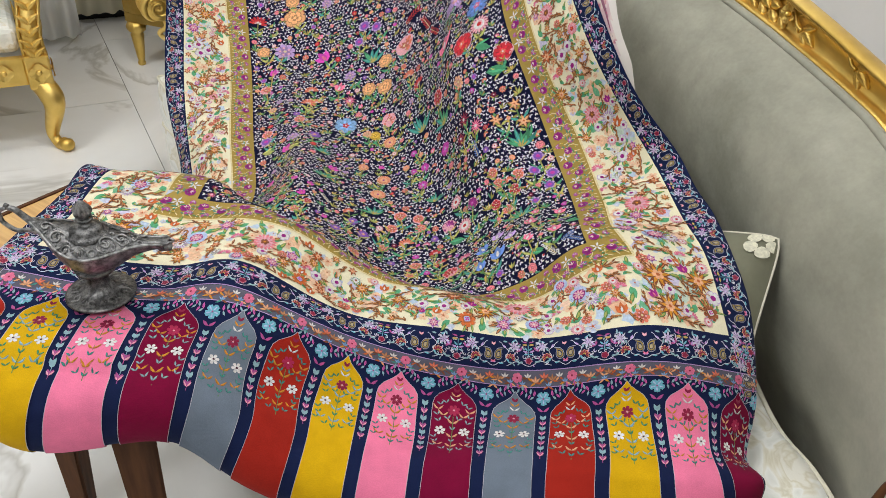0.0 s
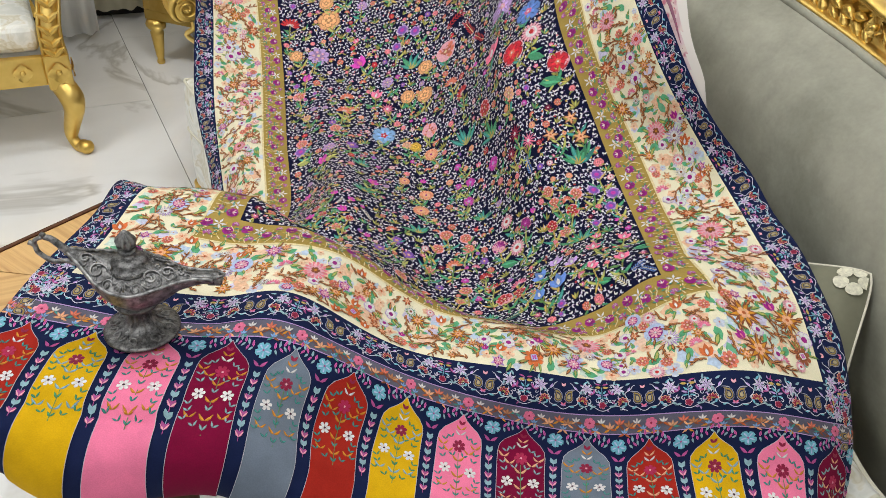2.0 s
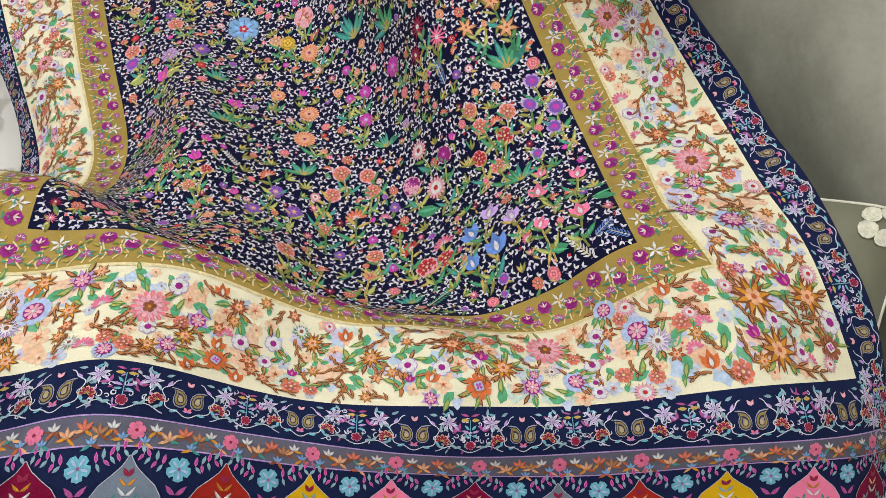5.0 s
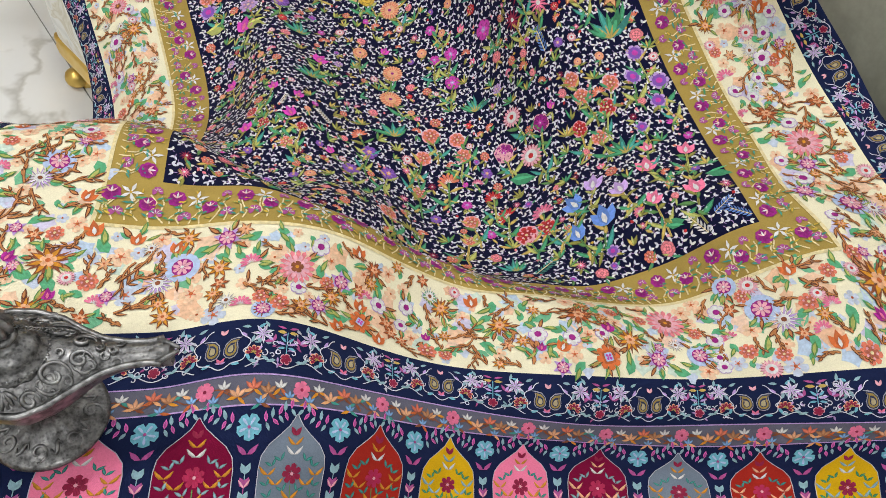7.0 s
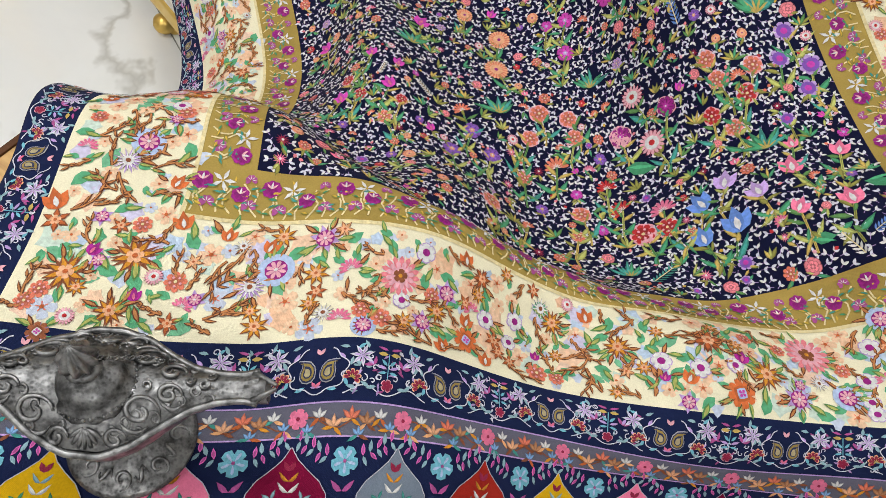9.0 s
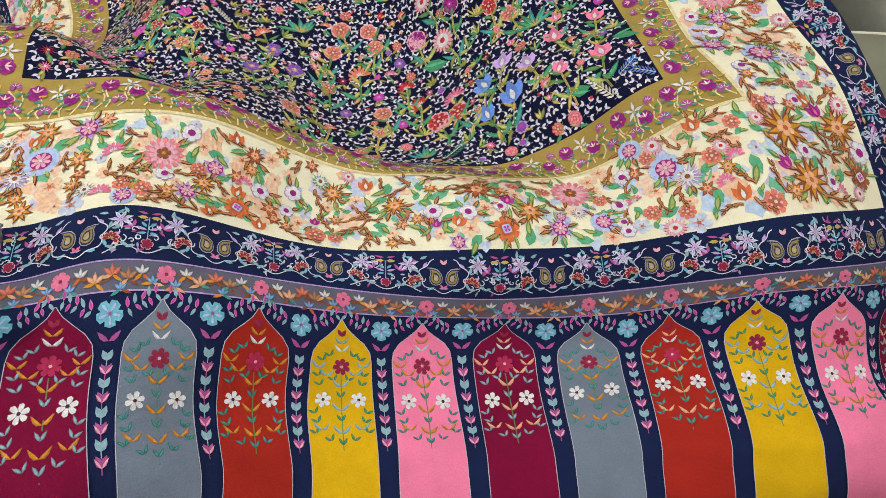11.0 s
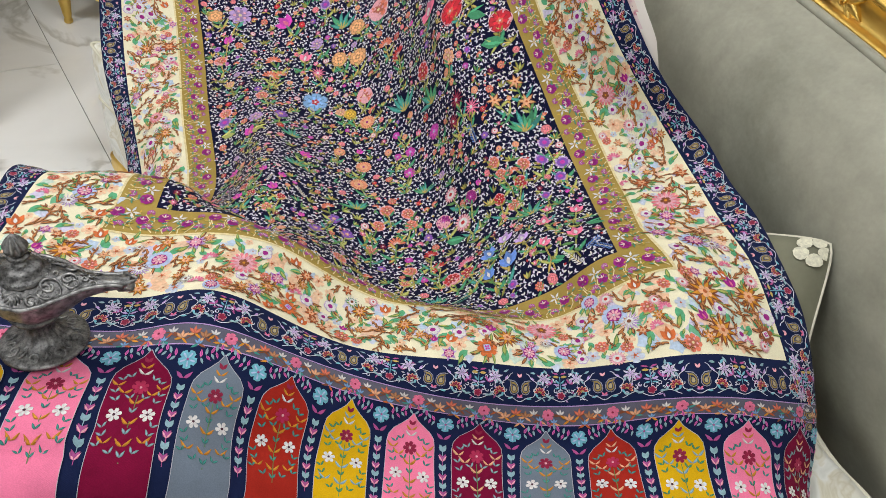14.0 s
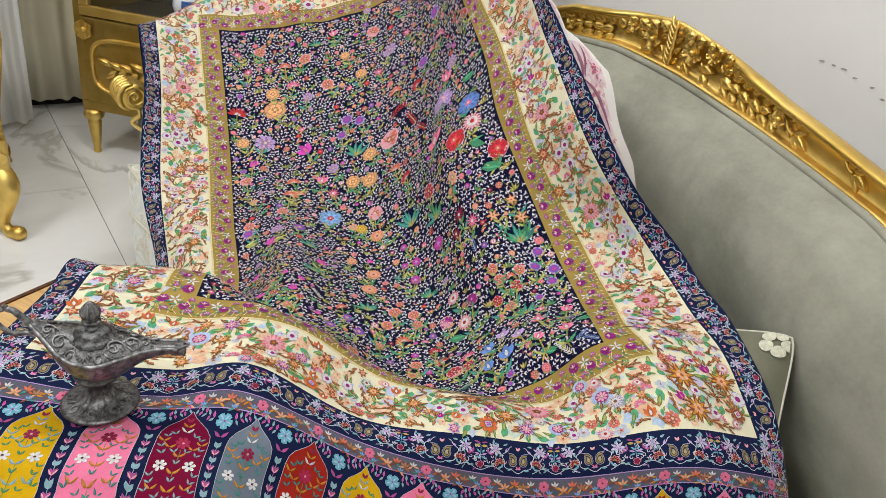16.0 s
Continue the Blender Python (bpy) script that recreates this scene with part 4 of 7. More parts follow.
for y, sgn in ((0.0, -1), (0.63, 1)):
    line = smooth_path([(0.0, y, 0.28), (0.015, y, 0.36), (0.05, y + 0.02 * sgn, 0.46), (0.03, y + 0.03 * sgn, 0.55), (0.06, y + 0.03 * sgn, 0.60), (0.16, y + 0.02 * sgn, 0.61), (0.34, y, 0.63), (0.58, y, 0.72)], 6)
    v, fc = tube(line, [float(np.interp(k, (0, 8, 20, len(line) - 1), (0.034, 0.027, 0.024, 0.022))) for k in range(len(line))], 10)
    piece("arm", v, fc, GOLD, CHAIR, "curved gilded arm")
    for k in range(10):  # a garland of leaves up the front of the arm post
        q = line[1 + 2 * k]
        for c in (-1, 1):
            m = Matrix.Translation(Vector(q) + Vector((-0.030 + 0.0009 * k, c * 0.004, -0.006))) @ Matrix.Rotation(radians(-90), 4, "Y") @ Matrix.Rotation(radians(-34 * c), 4, "Z")
            piece("carved_leaf", *moved(carved_leaf(0.046, 0.017, 0.008, -0.35 * c), m), GOLD, CHAIR)
    for c in (-1, 1):       # raised edges of the post
        edge_line = [Vector(q) + Vector((-0.020, c * 0.026, 0)) for q in line[1:22]]
        piece("moulding", *tube(edge_line, 0.005, 6), GOLD, CHAIR)
    inner = []
    for s in np.linspace(0, 1, 9):
        for z in np.linspace(0.33, 0.60 + 0.1 * s, 7):
            inner.append((0.08 + 0.5 * s, y - 0.004 * sgn - sgn * 0.03 * math.sin(math.pi * (z - 0.33) / 0.3), z))
    piece("arm_pad", inner, grid_faces(9, 7), VELVET, CHAIR, "grey velvet arm panel")
part("backrest", box_bm(0.54, 0.02, 0.34, 0.62, 0.61, 0.95, 0.035, 4), VELVET, CHAIR, "grey velvet back")
v, fc = tube(smooth_path([(0.60, 0.0, 0.3), (0.61, -0.005, 0.7), (0.62, 0.06, 0.95), (0.63, 0.315, 1.03), (0.62, 0.57, 0.95), (0.61, 0.635, 0.7), (0.60, 0.63, 0.3)], 8), 0.026, 10)
piece("back_frame", v, fc, GOLD, CHAIR, "gilded back frame")
CHAIR_PILLOW = empty("cushion", ROOM @ pose(1.29, 1.13, 0) @ pose(0.34, 0.30, 0.345), "floral cushion with pink roses on the armchair", "cushion")
bm = bmesh.new()
bmesh.ops.create_uvsphere(bm, u_segments=28, v_segments=18, radius=1)
for q in bm.verts:
    x, y, z = q.co
    q.co = (0.07 * x + 0.10, math.copysign(abs(y) ** 0.55, y) * 0.19, 0.165 + math.copysign(abs(z) ** 0.55, z) * 0.165)


def rose_material():
    m, n, l, sh = material("rose_chintz", (0.5, 0.45, 0.35), 0.75)
    v = n.new("ShaderNodeTexVoronoi")
    v.inputs["Scale"].default_value = 16
    l.new(coords(n), v.inputs["Vector"])
    l.new(ramp(n, l, v.outputs["Distance"], [(0.1, (0.45, 0.10, 0.10)), (0.35, (0.62, 0.30, 0.27)), (0.5, (0.14, 0.15, 0.08)), (0.62, (0.58, 0.53, 0.40))]), sh.inputs["Base Color"])
    return m


part("cover", bm, rose_material(), CHAIR_PILLOW, smooth=True)

# ---------------------------------------------------------------- the gilded cabinet
STAND = ROOM @ pose(1.86, 0.82, 0, 0, 0, -45) @ pose(0, -0.82, 0)
CABINET = empty("display_cabinet", STAND, "gilded display cabinet with glass doors and carved panel doors", "cabinet")
CY0, CY1, CX1 = -0.07, 0.82, 0.40
part("body", box_bm(0.012, CY0, 0.165, CX1, CY1, 0.20, 0.004), SHADED_GOLD, CABINET)
for y0, y1 in ((CY0, CY0 + 0.03), (CY1 - 0.03, CY1)):
    part("side_panel", box_bm(0.012, y0, 0.2005, CX1, y1, 1.75, 0.003), SHADED_GOLD, CABINET)
part("back_panel", box_bm(CX1 - 0.02, CY0 + 0.031, 0.2005, CX1 - 0.001, CY1 - 0.031, 1.75), CABINET_DARK, CABINET)
part("shelf", box_bm(0.021, CY0 + 0.031, 0.475, CX1 - 0.021, CY1 - 0.031, 0.492), CABINET_DARK, CABINET)
part("top", box_bm(0.0, CY0 - 0.01, 1.751, CX1, CY1 + 0.01, 1.80, 0.012), GOLD, CABINET, "moulded gilded top")
half = 0.33
for y0, y1 in ((CY0 + 0.031, half - 0.003), (half + 0.003, CY1 - 0.031)):
    door = part("panel_door", box_bm(0.0, y0, 0.2015, 0.02, y1, 0.4925, 0.005), SHADED_GOLD, CABINET, "gilded panel door")
    frame_line = []
    cy, cz, wy, wz = (y0 + y1) / 2, 0.335, (y1 - y0) / 2 - 0.035, 0.095
    for k in range(48):
        a = 2 * math.pi * k / 48
        frame_line.append((-0.003, cy + math.copysign(abs(math.cos(a)) ** 0.45, math.cos(a)) * wy, cz + math.copysign(abs(math.sin(a)) ** 0.55, math.sin(a)) * wz))
    v, fc = tube(frame_line, 0.008, 6, closed=True)
    piece("moulding", v, fc, GOLD, door)
    for k in range(11):
        m = Matrix.Translation((-0.006, cy + 0.02 * (k - 4), cz + 0.006 * math.sin(k * 2))) @ Matrix.Rotation(radians(-90), 4, "Y") @ Matrix.Rotation(radians(90 + (35 if k % 2 else -35)), 4, "Z")
        v, fc = moved(carved_leaf(0.050, 0.022, 0.012), m)
        piece("carved_leaf", v, fc, GOLD, door)
    v, fc = moved(carved_flower(0.033, 6, 0.012), Matrix.Translation((-0.003, y1 - 0.016 if y1 > half + 0.1 else y0 + 0.016, 0.452)) @ Matrix.Rotation(radians(-90), 4, "Y"))
    piece("carved_flower", v, fc, GOLD, door)
    glazed = empty("glass_door", None)
    glazed.parent = CABINET
    for a0, b0, a1, b1 in ((y0, 0.497, y1, 0.53), (y0, 1.70, y1, 1.745), (y0, 0.5305, y0 + 0.035, 1.6995), (y1 - 0.035, 0.5305, y1, 1.6995)):
        part("door_frame", box_bm(0.0, a0, b0, 0.022, a1, b1, 0.004), GOLD, glazed)
    pane = part("pane", box_bm(0.009, y0 + 0.0352, 0.5302, 0.012, y1 - 0.0352, 1.6998), GLASS, glazed)
    pane.visible_shadow = False
for x, y in ((0.03, CY1 - 0.03), (0.03, CY0 + 0.03), (CX1 - 0.03, CY1 - 0.03), (CX1 - 0.03, CY0 + 0.03)):
    v, fc = moved(lathe([(0.011, 0.0), (0.014, 0.004), (0.014, 0.012), (0.011, 0.017), (0.013, 0.03), (0.021, 0.105), (0.024, 0.118), (0.019, 0.124), (0.031, 0.135), (0.033, 0.148), (0.026, 0.1645)], 24,
                          lambda w, i: 1 + (0.09 * math.cos(9 * w) if 3 < i < 6 or i > 7 else 0)), Matrix.Translation((x, y, 0)))
    piece("leg", v, fc, GOLD, CABINET, "turned fluted gilded leg")
VASE = empty("vase", STAND @ pose(0.16, 0.47, 0.493), "grey-white porcelain vase with a blue motif in the cabinet", "vase")
v, fc = lathe([(0.028, 0), (0.034, 0.004), (0.055, 0.03), (0.064, 0.06), (0.06, 0.09), (0.04, 0.115), (0.026, 0.125), (0.03, 0.14), (0.024, 0.14)], 28)
piece("body", v, fc, PORCELAIN, VASE)
v, fc = lathe([(0.0566, 0.036), (0.0648, 0.055), (0.0648, 0.068), (0.0616, 0.083)], 28)
piece("band", v, [q for k, q in enumerate(fc[:-2]) if (k % 28) % 7 < 4], COBALT, VASE, "blue painted motif")

# ---------------------------------------------------------------- curtains
def curtain(y0, y1, x, low, high, mat, label, folds, seed):
    random.seed(seed)
    n, rows, v = folds * 8 + 1, 12, []
    ph = [random.uniform(-0.5, 0.5) for _ in range(folds + 2)]
    for j in range(rows):
        s = j / (rows - 1)
        for i in range(n):
            t = i / (n - 1)
            k = t * folds
            a = 0.012 + 0.008 * ph[int(k)]
            v.append((x + a * math.sin(2 * math.pi * k + ph[int(k)]) + 0.006 * math.sin(5 * t + 3 * s), y0 + (y1 - y0) * t, low + (high - low) * s + 0.004 * math.sin(9 * k) * (1 - s)))
    ob = piece("curtain", v, grid_faces(rows, n), mat)
    ob.matrix_world = ROOM
    sol = ob.modifiers.new("cloth", "SOLIDIFY")
    sol.thickness = 0.002
    return tagged(ob, label, "curtain", group="window curtains")


curtain(0.60, 0.975, 2.35, 0.045, 2.6, BEIGE, "beige inner curtain hanging by the wall", 5, 1)
curtain(0.945, 1.12, 2.14, 0.03, 2.6, SHEER, "white sheer voile curtain panel hanging to the floor", 3, 2)
curtain(1.17, 1.30, 2.22, 0.03, 2.6, SHEER, "white sheer voile curtain panel hanging to the floor", 2, 3)
curtain(1.02, 2.2, 2.40, 0.045, 2.6, SHEER, "white sheer voile curtain in soft folds", 14, 4)
rod = part("curtain_rod", box_bm(2.05, 0.3, 2.6, 2.449, 2.6, 2.63, 0.004), GOLD)
rod.matrix_world = ROOM
tagged(rod, "gilded curtain pelmet rail", "curtain rail")

# ---------------------------------------------------------------- floor tiles
TL, TW = 1.2, 0.6
tile_meshes = {}


def tile_mesh(long, wide):
    key = (round(long, 3), round(wide, 3))
    if key not in tile_meshes:
        bm = box_bm(-long / 2 + 0.0012, -wide / 2 + 0.0012, -0.012, long / 2 - 0.0012, wide / 2 - 0.0012, 0.0)
        me = bpy.data.meshes.new("tile")
        bm.to_mesh(me)
        bm.free()
        me.materials.append(MARBLE)
        tile_meshes[key] = me
    return tile_meshes[key]


for row in range(9):
    for k in range(8):
        x0 = 1.555 + TL * (k - 6) + (0.6 if row % 2 else 0.0)
        y0 = 0.87 - TW * 2 + TW * row
        xa, xb, ya, yb = max(x0, -3.3), min(x0 + TL, 2.43), max(y0, -0.119), min(y0 + TW, 4.6)
        if xb - xa < 0.05 or yb - ya < 0.05:
            continue
        t_ob = new("tile", tile_mesh(xb - xa, yb - ya))
        t_ob.parent = floor
        t_ob.matrix_basis = Matrix.Translation(((xa + xb) / 2, (ya + yb) / 2, 0))

# ---------------------------------------------------------------- the shawl
# A smooth spline sheet laid over table, cushion and sofa. u runs across the shawl from its left selvage, v along it from the striped hem.
PITCH = 0.0735
WIDE, LONG = 14 * PITCH, 1.9645
NAVY_W, CREAM_W, TAN_W = 0.040, 0.099, 0.047
TIP, STRIP_0, STRIP_1, V_CREAM, V_TAN, V_FIELD, V_TOP = 0.23, 0.237, 0.2575, 0.3065, 0.4085, 0.4565, 1.6565
U_BREAKS = (0, 0.12, 0.21, 0.29, 0.37, 0.47, 0.60, 0.74, 0.87, 0.96, WIDE)
V_BREAKS = (0, 0.09, 0.15, 0.20, 0.27, 0.36, 0.45, 0.51, 0.57, 0.63, 0.72, 0.85, 1.0, 1.2, 1.45, 1.75, LONG)
DRAPE = []


def drape_line(x, y, z):
    """One cross line of the drape's control net, hem first, in millimetres."""
    DRAPE.append(np.stack([x, y, z], 1) / 1000.0)


drape_line([-519, -488, -445, -356, -273, -210, -106, 18, 145, 274, 356, 397, 402],
           [465, 468, 395, 440, 474, 436, 418, 392, 415, 418, 420, 441, 464],
           [496, 468, 437, 432, 442, 387, 367, 368, 361, 380, 426, 410, 408])
drape_line([-538, -522, -448, -335, -279, -210, -104, 16, 148, 265, 375, 390, 401],
           [480, 433, 372, 413, 442, 409, 411, 392, 406, 386, 386, 441, 456],
           [467, 443, 469, 438, 439, 409, 397, 399, 390, 401, 395, 368, 362])
drape_line([-553, -497, -431, -341, -251, -171, -103, 20, 144, 255, 342, 395, 410],
           [391, 399, 413, 408, 417, 441, 450, 459, 444, 425, 426, 435, 444],
           [538, 561, 525, 525, 506, 488, 430, 441, 437, 476, 496, 492, 486])
drape_line([-535, -511, -436, -340, -258, -202, -102, 23, 152, 273, 353, 381, 394],
           [480, 474, 476, 486, 491, 515, 523, 508, 514, 494, 488, 502, 503],
           [566, 526, 529, 522, 542, 456, 437, 384, 437, 441, 455, 425, 413])
drape_line([-549, -507, -445, -337, -259, -180, -98, 14, 176, 248, 359, 402, 423],
           [535, 537, 533, 540, 549, 555, 567, 596, 562, 555, 542, 558, 564],
           [539, 527, 518, 541, 519, 526, 427, 419, 384, 498, 486, 463, 454])
drape_line([-542, -503, -431, -340, -258, -179, -99, 37, 148, 263, 353, 402, 421],
           [613, 609, 607, 608, 618, 620, 630, 585, 622, 556, 581, 598, 610],
           [552, 565, 550, 511, 593, 514, 499, 462, 481, 543, 525, 504, 494])
drape_line([-539, -498, -430, -339, -248, -186, -94, 29, 147, 252, 337, 391, 416],
           [696, 697, 687, 700, 687, 699, 677, 697, 663, 672, 676, 678, 677],
           [549, 537, 552, 535, 547, 523, 426, 548, 452, 585, 546, 549, 554])
drape_line([-534, -495, -422, -323, -253, -157, -76, 22, 169, 197, 343, 379, 402],
           [775, 772, 777, 766, 786, 783, 779, 742, 754, 741, 758, 761, 765],
           [543, 555, 549, 536, 571, 531, 489, 436, 443, 586, 575, 567, 570])
drape_line([-537, -496, -425, -328, -254, -199, -106, 43, 115, 209, 322, 370, 393],
           [844, 848, 842, 855, 838, 803, 793, 805, 819, 820, 824, 834, 836],
           [559, 556, 555, 555, 504, 450, 401, 384, 508, 564, 540, 577, 586])
drape_line([-539, -500, -433, -331, -282, -176, -106, 35, 106, 228, 304, 363, 383],
           [896, 888, 906, 901, 854, 881, 854, 867, 874, 879, 885, 891, 894],
           [519, 511, 527, 506, 451, 464, 388, 381, 508, 520, 586, 570, 583])
drape_line([-545, -505, -433, -354, -273, -195, -105, 29, 125, 211, 312, 354, 368],
           [937, 934, 957, 929, 919, 931, 929, 938, 943, 948, 958, 966, 964],
           [458, 453, 468, 453, 400, 426, 364, 381, 474, 539, 539, 589, 608])
drape_line([-546, -513, -431, -340, -279, -199, -105, 19, 70, 211, 288, 290, 300],
           [998, 973, 992, 997, 1019, 1023, 1025, 1039, 1006, 1054, 1055, 1014, 1004],
           [380, 369, 381, 373, 459, 397, 401, 380, 546, 512, 601, 641, 660])
drape_line([-520, -470, -443, -328, -298, -206, -118, 15, 33, 167, 202, 232, 246],
           [1088, 1105, 1108, 1124, 1135, 1145, 1151, 1170, 1104, 1158, 1103, 1086, 1078],
           [274, 281, 345, 335, 436, 411, 361, 434, 568, 596, 679, 717, 734])
drape_line([-551, -544, -483, -389, -315, -234, -124, -46, -24, 97, 143, 176, 193],
           [1258, 1244, 1238, 1284, 1286, 1304, 1324, 1297, 1255, 1245, 1218, 1203, 1198],
           [305, 350, 430, 362, 437, 379, 410, 505, 638, 701, 775, 815, 833])
drape_line([-656, -601, -529, -435, -353, -265, -179, -71, 3, 62, 137, 134, 126],
           [1410, 1418, 1446, 1463, 1484, 1503, 1496, 1488, 1455, 1425, 1412, 1383, 1370],
           [415, 422, 405, 422, 424, 452, 504, 571, 680, 780, 850, 903, 926])
drape_line([-658, -647, -594, -500, -418, -341, -238, -126, -38, -28, 16, 56, 75],
           [1583, 1613, 1648, 1682, 1696, 1692, 1709, 1710, 1681, 1628, 1600, 1591, 1587],
           [607, 572, 548, 541, 560, 597, 623, 677, 780, 897, 979, 1018, 1036])
drape_line([-775, -725, -654, -565, -485, -398, -300, -183, -89, -36, 1, 6, 7],
           [1798, 1812, 1839, 1867, 1890, 1906, 1926, 1932, 1906, 1872, 1841, 1819, 1809],
           [703, 705, 700, 704, 707, 726, 740, 789, 886, 988, 1071, 1122, 1144])
drape_line([-799, -769, -702, -608, -528, -445, -344, -226, -121, -64, -35, -14, -4],
           [1969, 1965, 1969, 1999, 2019, 2044, 2068, 2077, 2061, 2025, 1992, 1976, 1969],
           [748, 774, 802, 804, 813, 815, 828, 870, 955, 1057, 1143, 1188, 1208])
drape_line([-823, -787, -721, -627, -546, -462, -363, -243, -136, -76, -44, -24, -16],
           [2023, 2026, 2034, 2056, 2076, 2098, 2125, 2139, 2124, 2090, 2058, 2041, 2033],
           [789, 806, 829, 843, 852, 859, 866, 902, 985, 1085, 1170, 1217, 1237])
NET = np.array(DRAPE)


def spline_basis(t, breaks):
    kn = np.array([breaks[0]] * 3 + list(breaks) + [breaks[-1]] * 3, float)
    t = np.clip(np.asarray(t, float), kn[0], kn[-1] - 1e-9)
    b = ((t[:, None] >= kn[None, :-1]) & (t[:, None] < kn[None, 1:])).astype(float)
    for d in range(1, 4):
        nxt = np.zeros((len(t), len(kn) - d - 1))
        for i in range(nxt.shape[1]):
            lo, hi = kn[i + d] - kn[i], kn[i + d + 1] - kn[i + 1]
            if lo > 0:
                nxt[:, i] += (t - kn[i]) / lo * b[:, i]
            if hi > 0:
                nxt[:, i] += (kn[i + d + 1] - t) / hi * b[:, i + 1]
        b = nxt
    return b


def sheet(u, v):
    p = np.einsum("na,abc,nb->nc", spline_basis(v, V_BREAKS), NET, spline_basis(u, U_BREAKS))
    over = np.maximum(0, v - np.interp(u, (0, 0.06, 0.14, 0.24), (1.625, 1.66, 1.72, 1.80)))  # the far end falls over the arm and the back
    p[:, 2] -= 7.0 * over ** 2
    # small soft wrinkles in the slack part
    slack = np.clip((v - 0.36) / 0.1, 0, 1)
    p[:, 2] += slack * (0.0022 * np.sin(31 * u + 9 * v + 2 * np.sin(5 * v)) * np.sin(7 * v + 3 * u) + 0.0016 * np.sin(58 * u - 14 * v + 3 * np.sin(8 * v)))
    # longer creases running up the field
    for at, lean, low, high, rise, wide in ((0.715, 0.00, 0.86, 1.32, 0.012, 0.018), (0.520, -0.06, 0.95, 1.25, 0.006, 0.022), (0.600, 0.05, 1.05, 1.60, 0.007, 0.024), (0.840, -0.10, 0.95, 1.50, 0.007, 0.022), (0.260, 0.04, 1.05, 1.55, 0.006, 0.022)):
        mid = at + lean * (v - (low + high) / 2) + 0.012 * np.sin(9 * v + 20 * at)
        fade = np.clip((v - low) / 0.12, 0, 1) * np.clip((high - v) / 0.12, 0, 1)
        p[:, 2] += rise * fade * (np.exp(-((u - mid) / wide) ** 2) - 0.5 * np.exp(-((u - mid + 1.9 * wide) / wide) ** 2))
    # a soft dent across the hanging hem
    p[:, 1] += 0.007 * np.exp(-((v - 0.086 - 0.010 * np.sin(6 * u)) / 0.015) ** 2) * np.clip((u - 0.30) / 0.1, 0, 1) * np.clip((0.95 - u) / 0.1, 0, 1)
    # the cloth lies on the hexagonal table
    x, y = np.abs(p[:, 0] + 0.439), np.abs(p[:, 1] - 0.65)
    outside = np.maximum(y, 0.866 * x + 0.5 * y) - 0.192
    rest = 0.538 - 2.6 * (outside + np.sqrt(outside ** 2 + 0.006 ** 2))
    p[:, 2] = 0.5 * (p[:, 2] + rest + np.sqrt((p[:, 2] - rest) ** 2 + 0.004 ** 2))
    return p


def cloth_point(u, v, h=0.0):
    """Points h above the shawl."""
    u, v = np.asarray(u, float), np.asarray(v, float)
    e = 0.002
    p = sheet(u, v)
    du, dv = sheet(u + e, v) - sheet(u - e, v), sheet(u, v + e) - sheet(u, v - e)
    n = np.cross(du, dv)
    n /= np.linalg.norm(n, axis=1)[:, None] + 1e-12
    return p + n * np.asarray(h, float).reshape(-1, 1)


SHAWL = empty("shawl", None, "navy wool shawl with multicoloured floral embroidery, draped over table and sofa", "shawl")


def breaks_of(stops, step):
    out = []
    for a, b in zip(stops, stops[1:]):
        n = max(1, round((b - a) / step))
        out += [a + (b - a) * k / n for k in range(n)]
    return np.array(out + [stops[-1]])


V_END = 1.86
U_LINES = breaks_of([0, NAVY_W, NAVY_W + CREAM_W, NAVY_W + CREAM_W + TAN_W, WIDE - NAVY_W - CREAM_W - TAN_W, WIDE - NAVY_W - CREAM_W, WIDE - NAVY_W, WIDE], 0.0052)
V_LINES = breaks_of([0, STRIP_0, STRIP_1, V_CREAM, V_TAN, V_FIELD, V_TOP, V_TOP + 0.048, V_TOP + 0.148, V_END], 0.0052)


def zone(u, v):
    edge = min(u, WIDE - u)
    if v < STRIP_0:
        return 0
    if v < STRIP_1:
        return 1
    if edge < NAVY_W or v < V_CREAM or v > V_TOP + 0.148:
        return 0
    if edge < NAVY_W + CREAM_W or v < V_TAN or v > V_TOP + 0.048:
        return 2
    if edge < NAVY_W + CREAM_W + TAN_W or v < V_FIELD or v > V_TOP:
        return 3
    return 4


uu, vv = np.meshgrid(U_LINES, V_LINES)
hem = 0.0015 * np.sin(uu * 190) * np.exp(-vv / 0.004)
points = cloth_point(uu.ravel(), (vv + hem).ravel())
index = [zone((U_LINES[i] + U_LINES[i + 1]) / 2, (V_LINES[j] + V_LINES[j + 1]) / 2) for j in range(len(V_LINES) - 1) for i in range(len(U_LINES) - 1)]
ground = piece("ground_cloth", points, grid_faces(len(V_LINES), len(U_LINES)), [NAVY, STRIP_GREY, CREAM, TAN, FIELD_NAVY], SHAWL, "navy, cream and olive-gold woven wool ground", index=index)
thick = ground.modifiers.new("thickness", "SOLIDIFY")
thick.thickness, thick.offset = 0.0014, -1.0

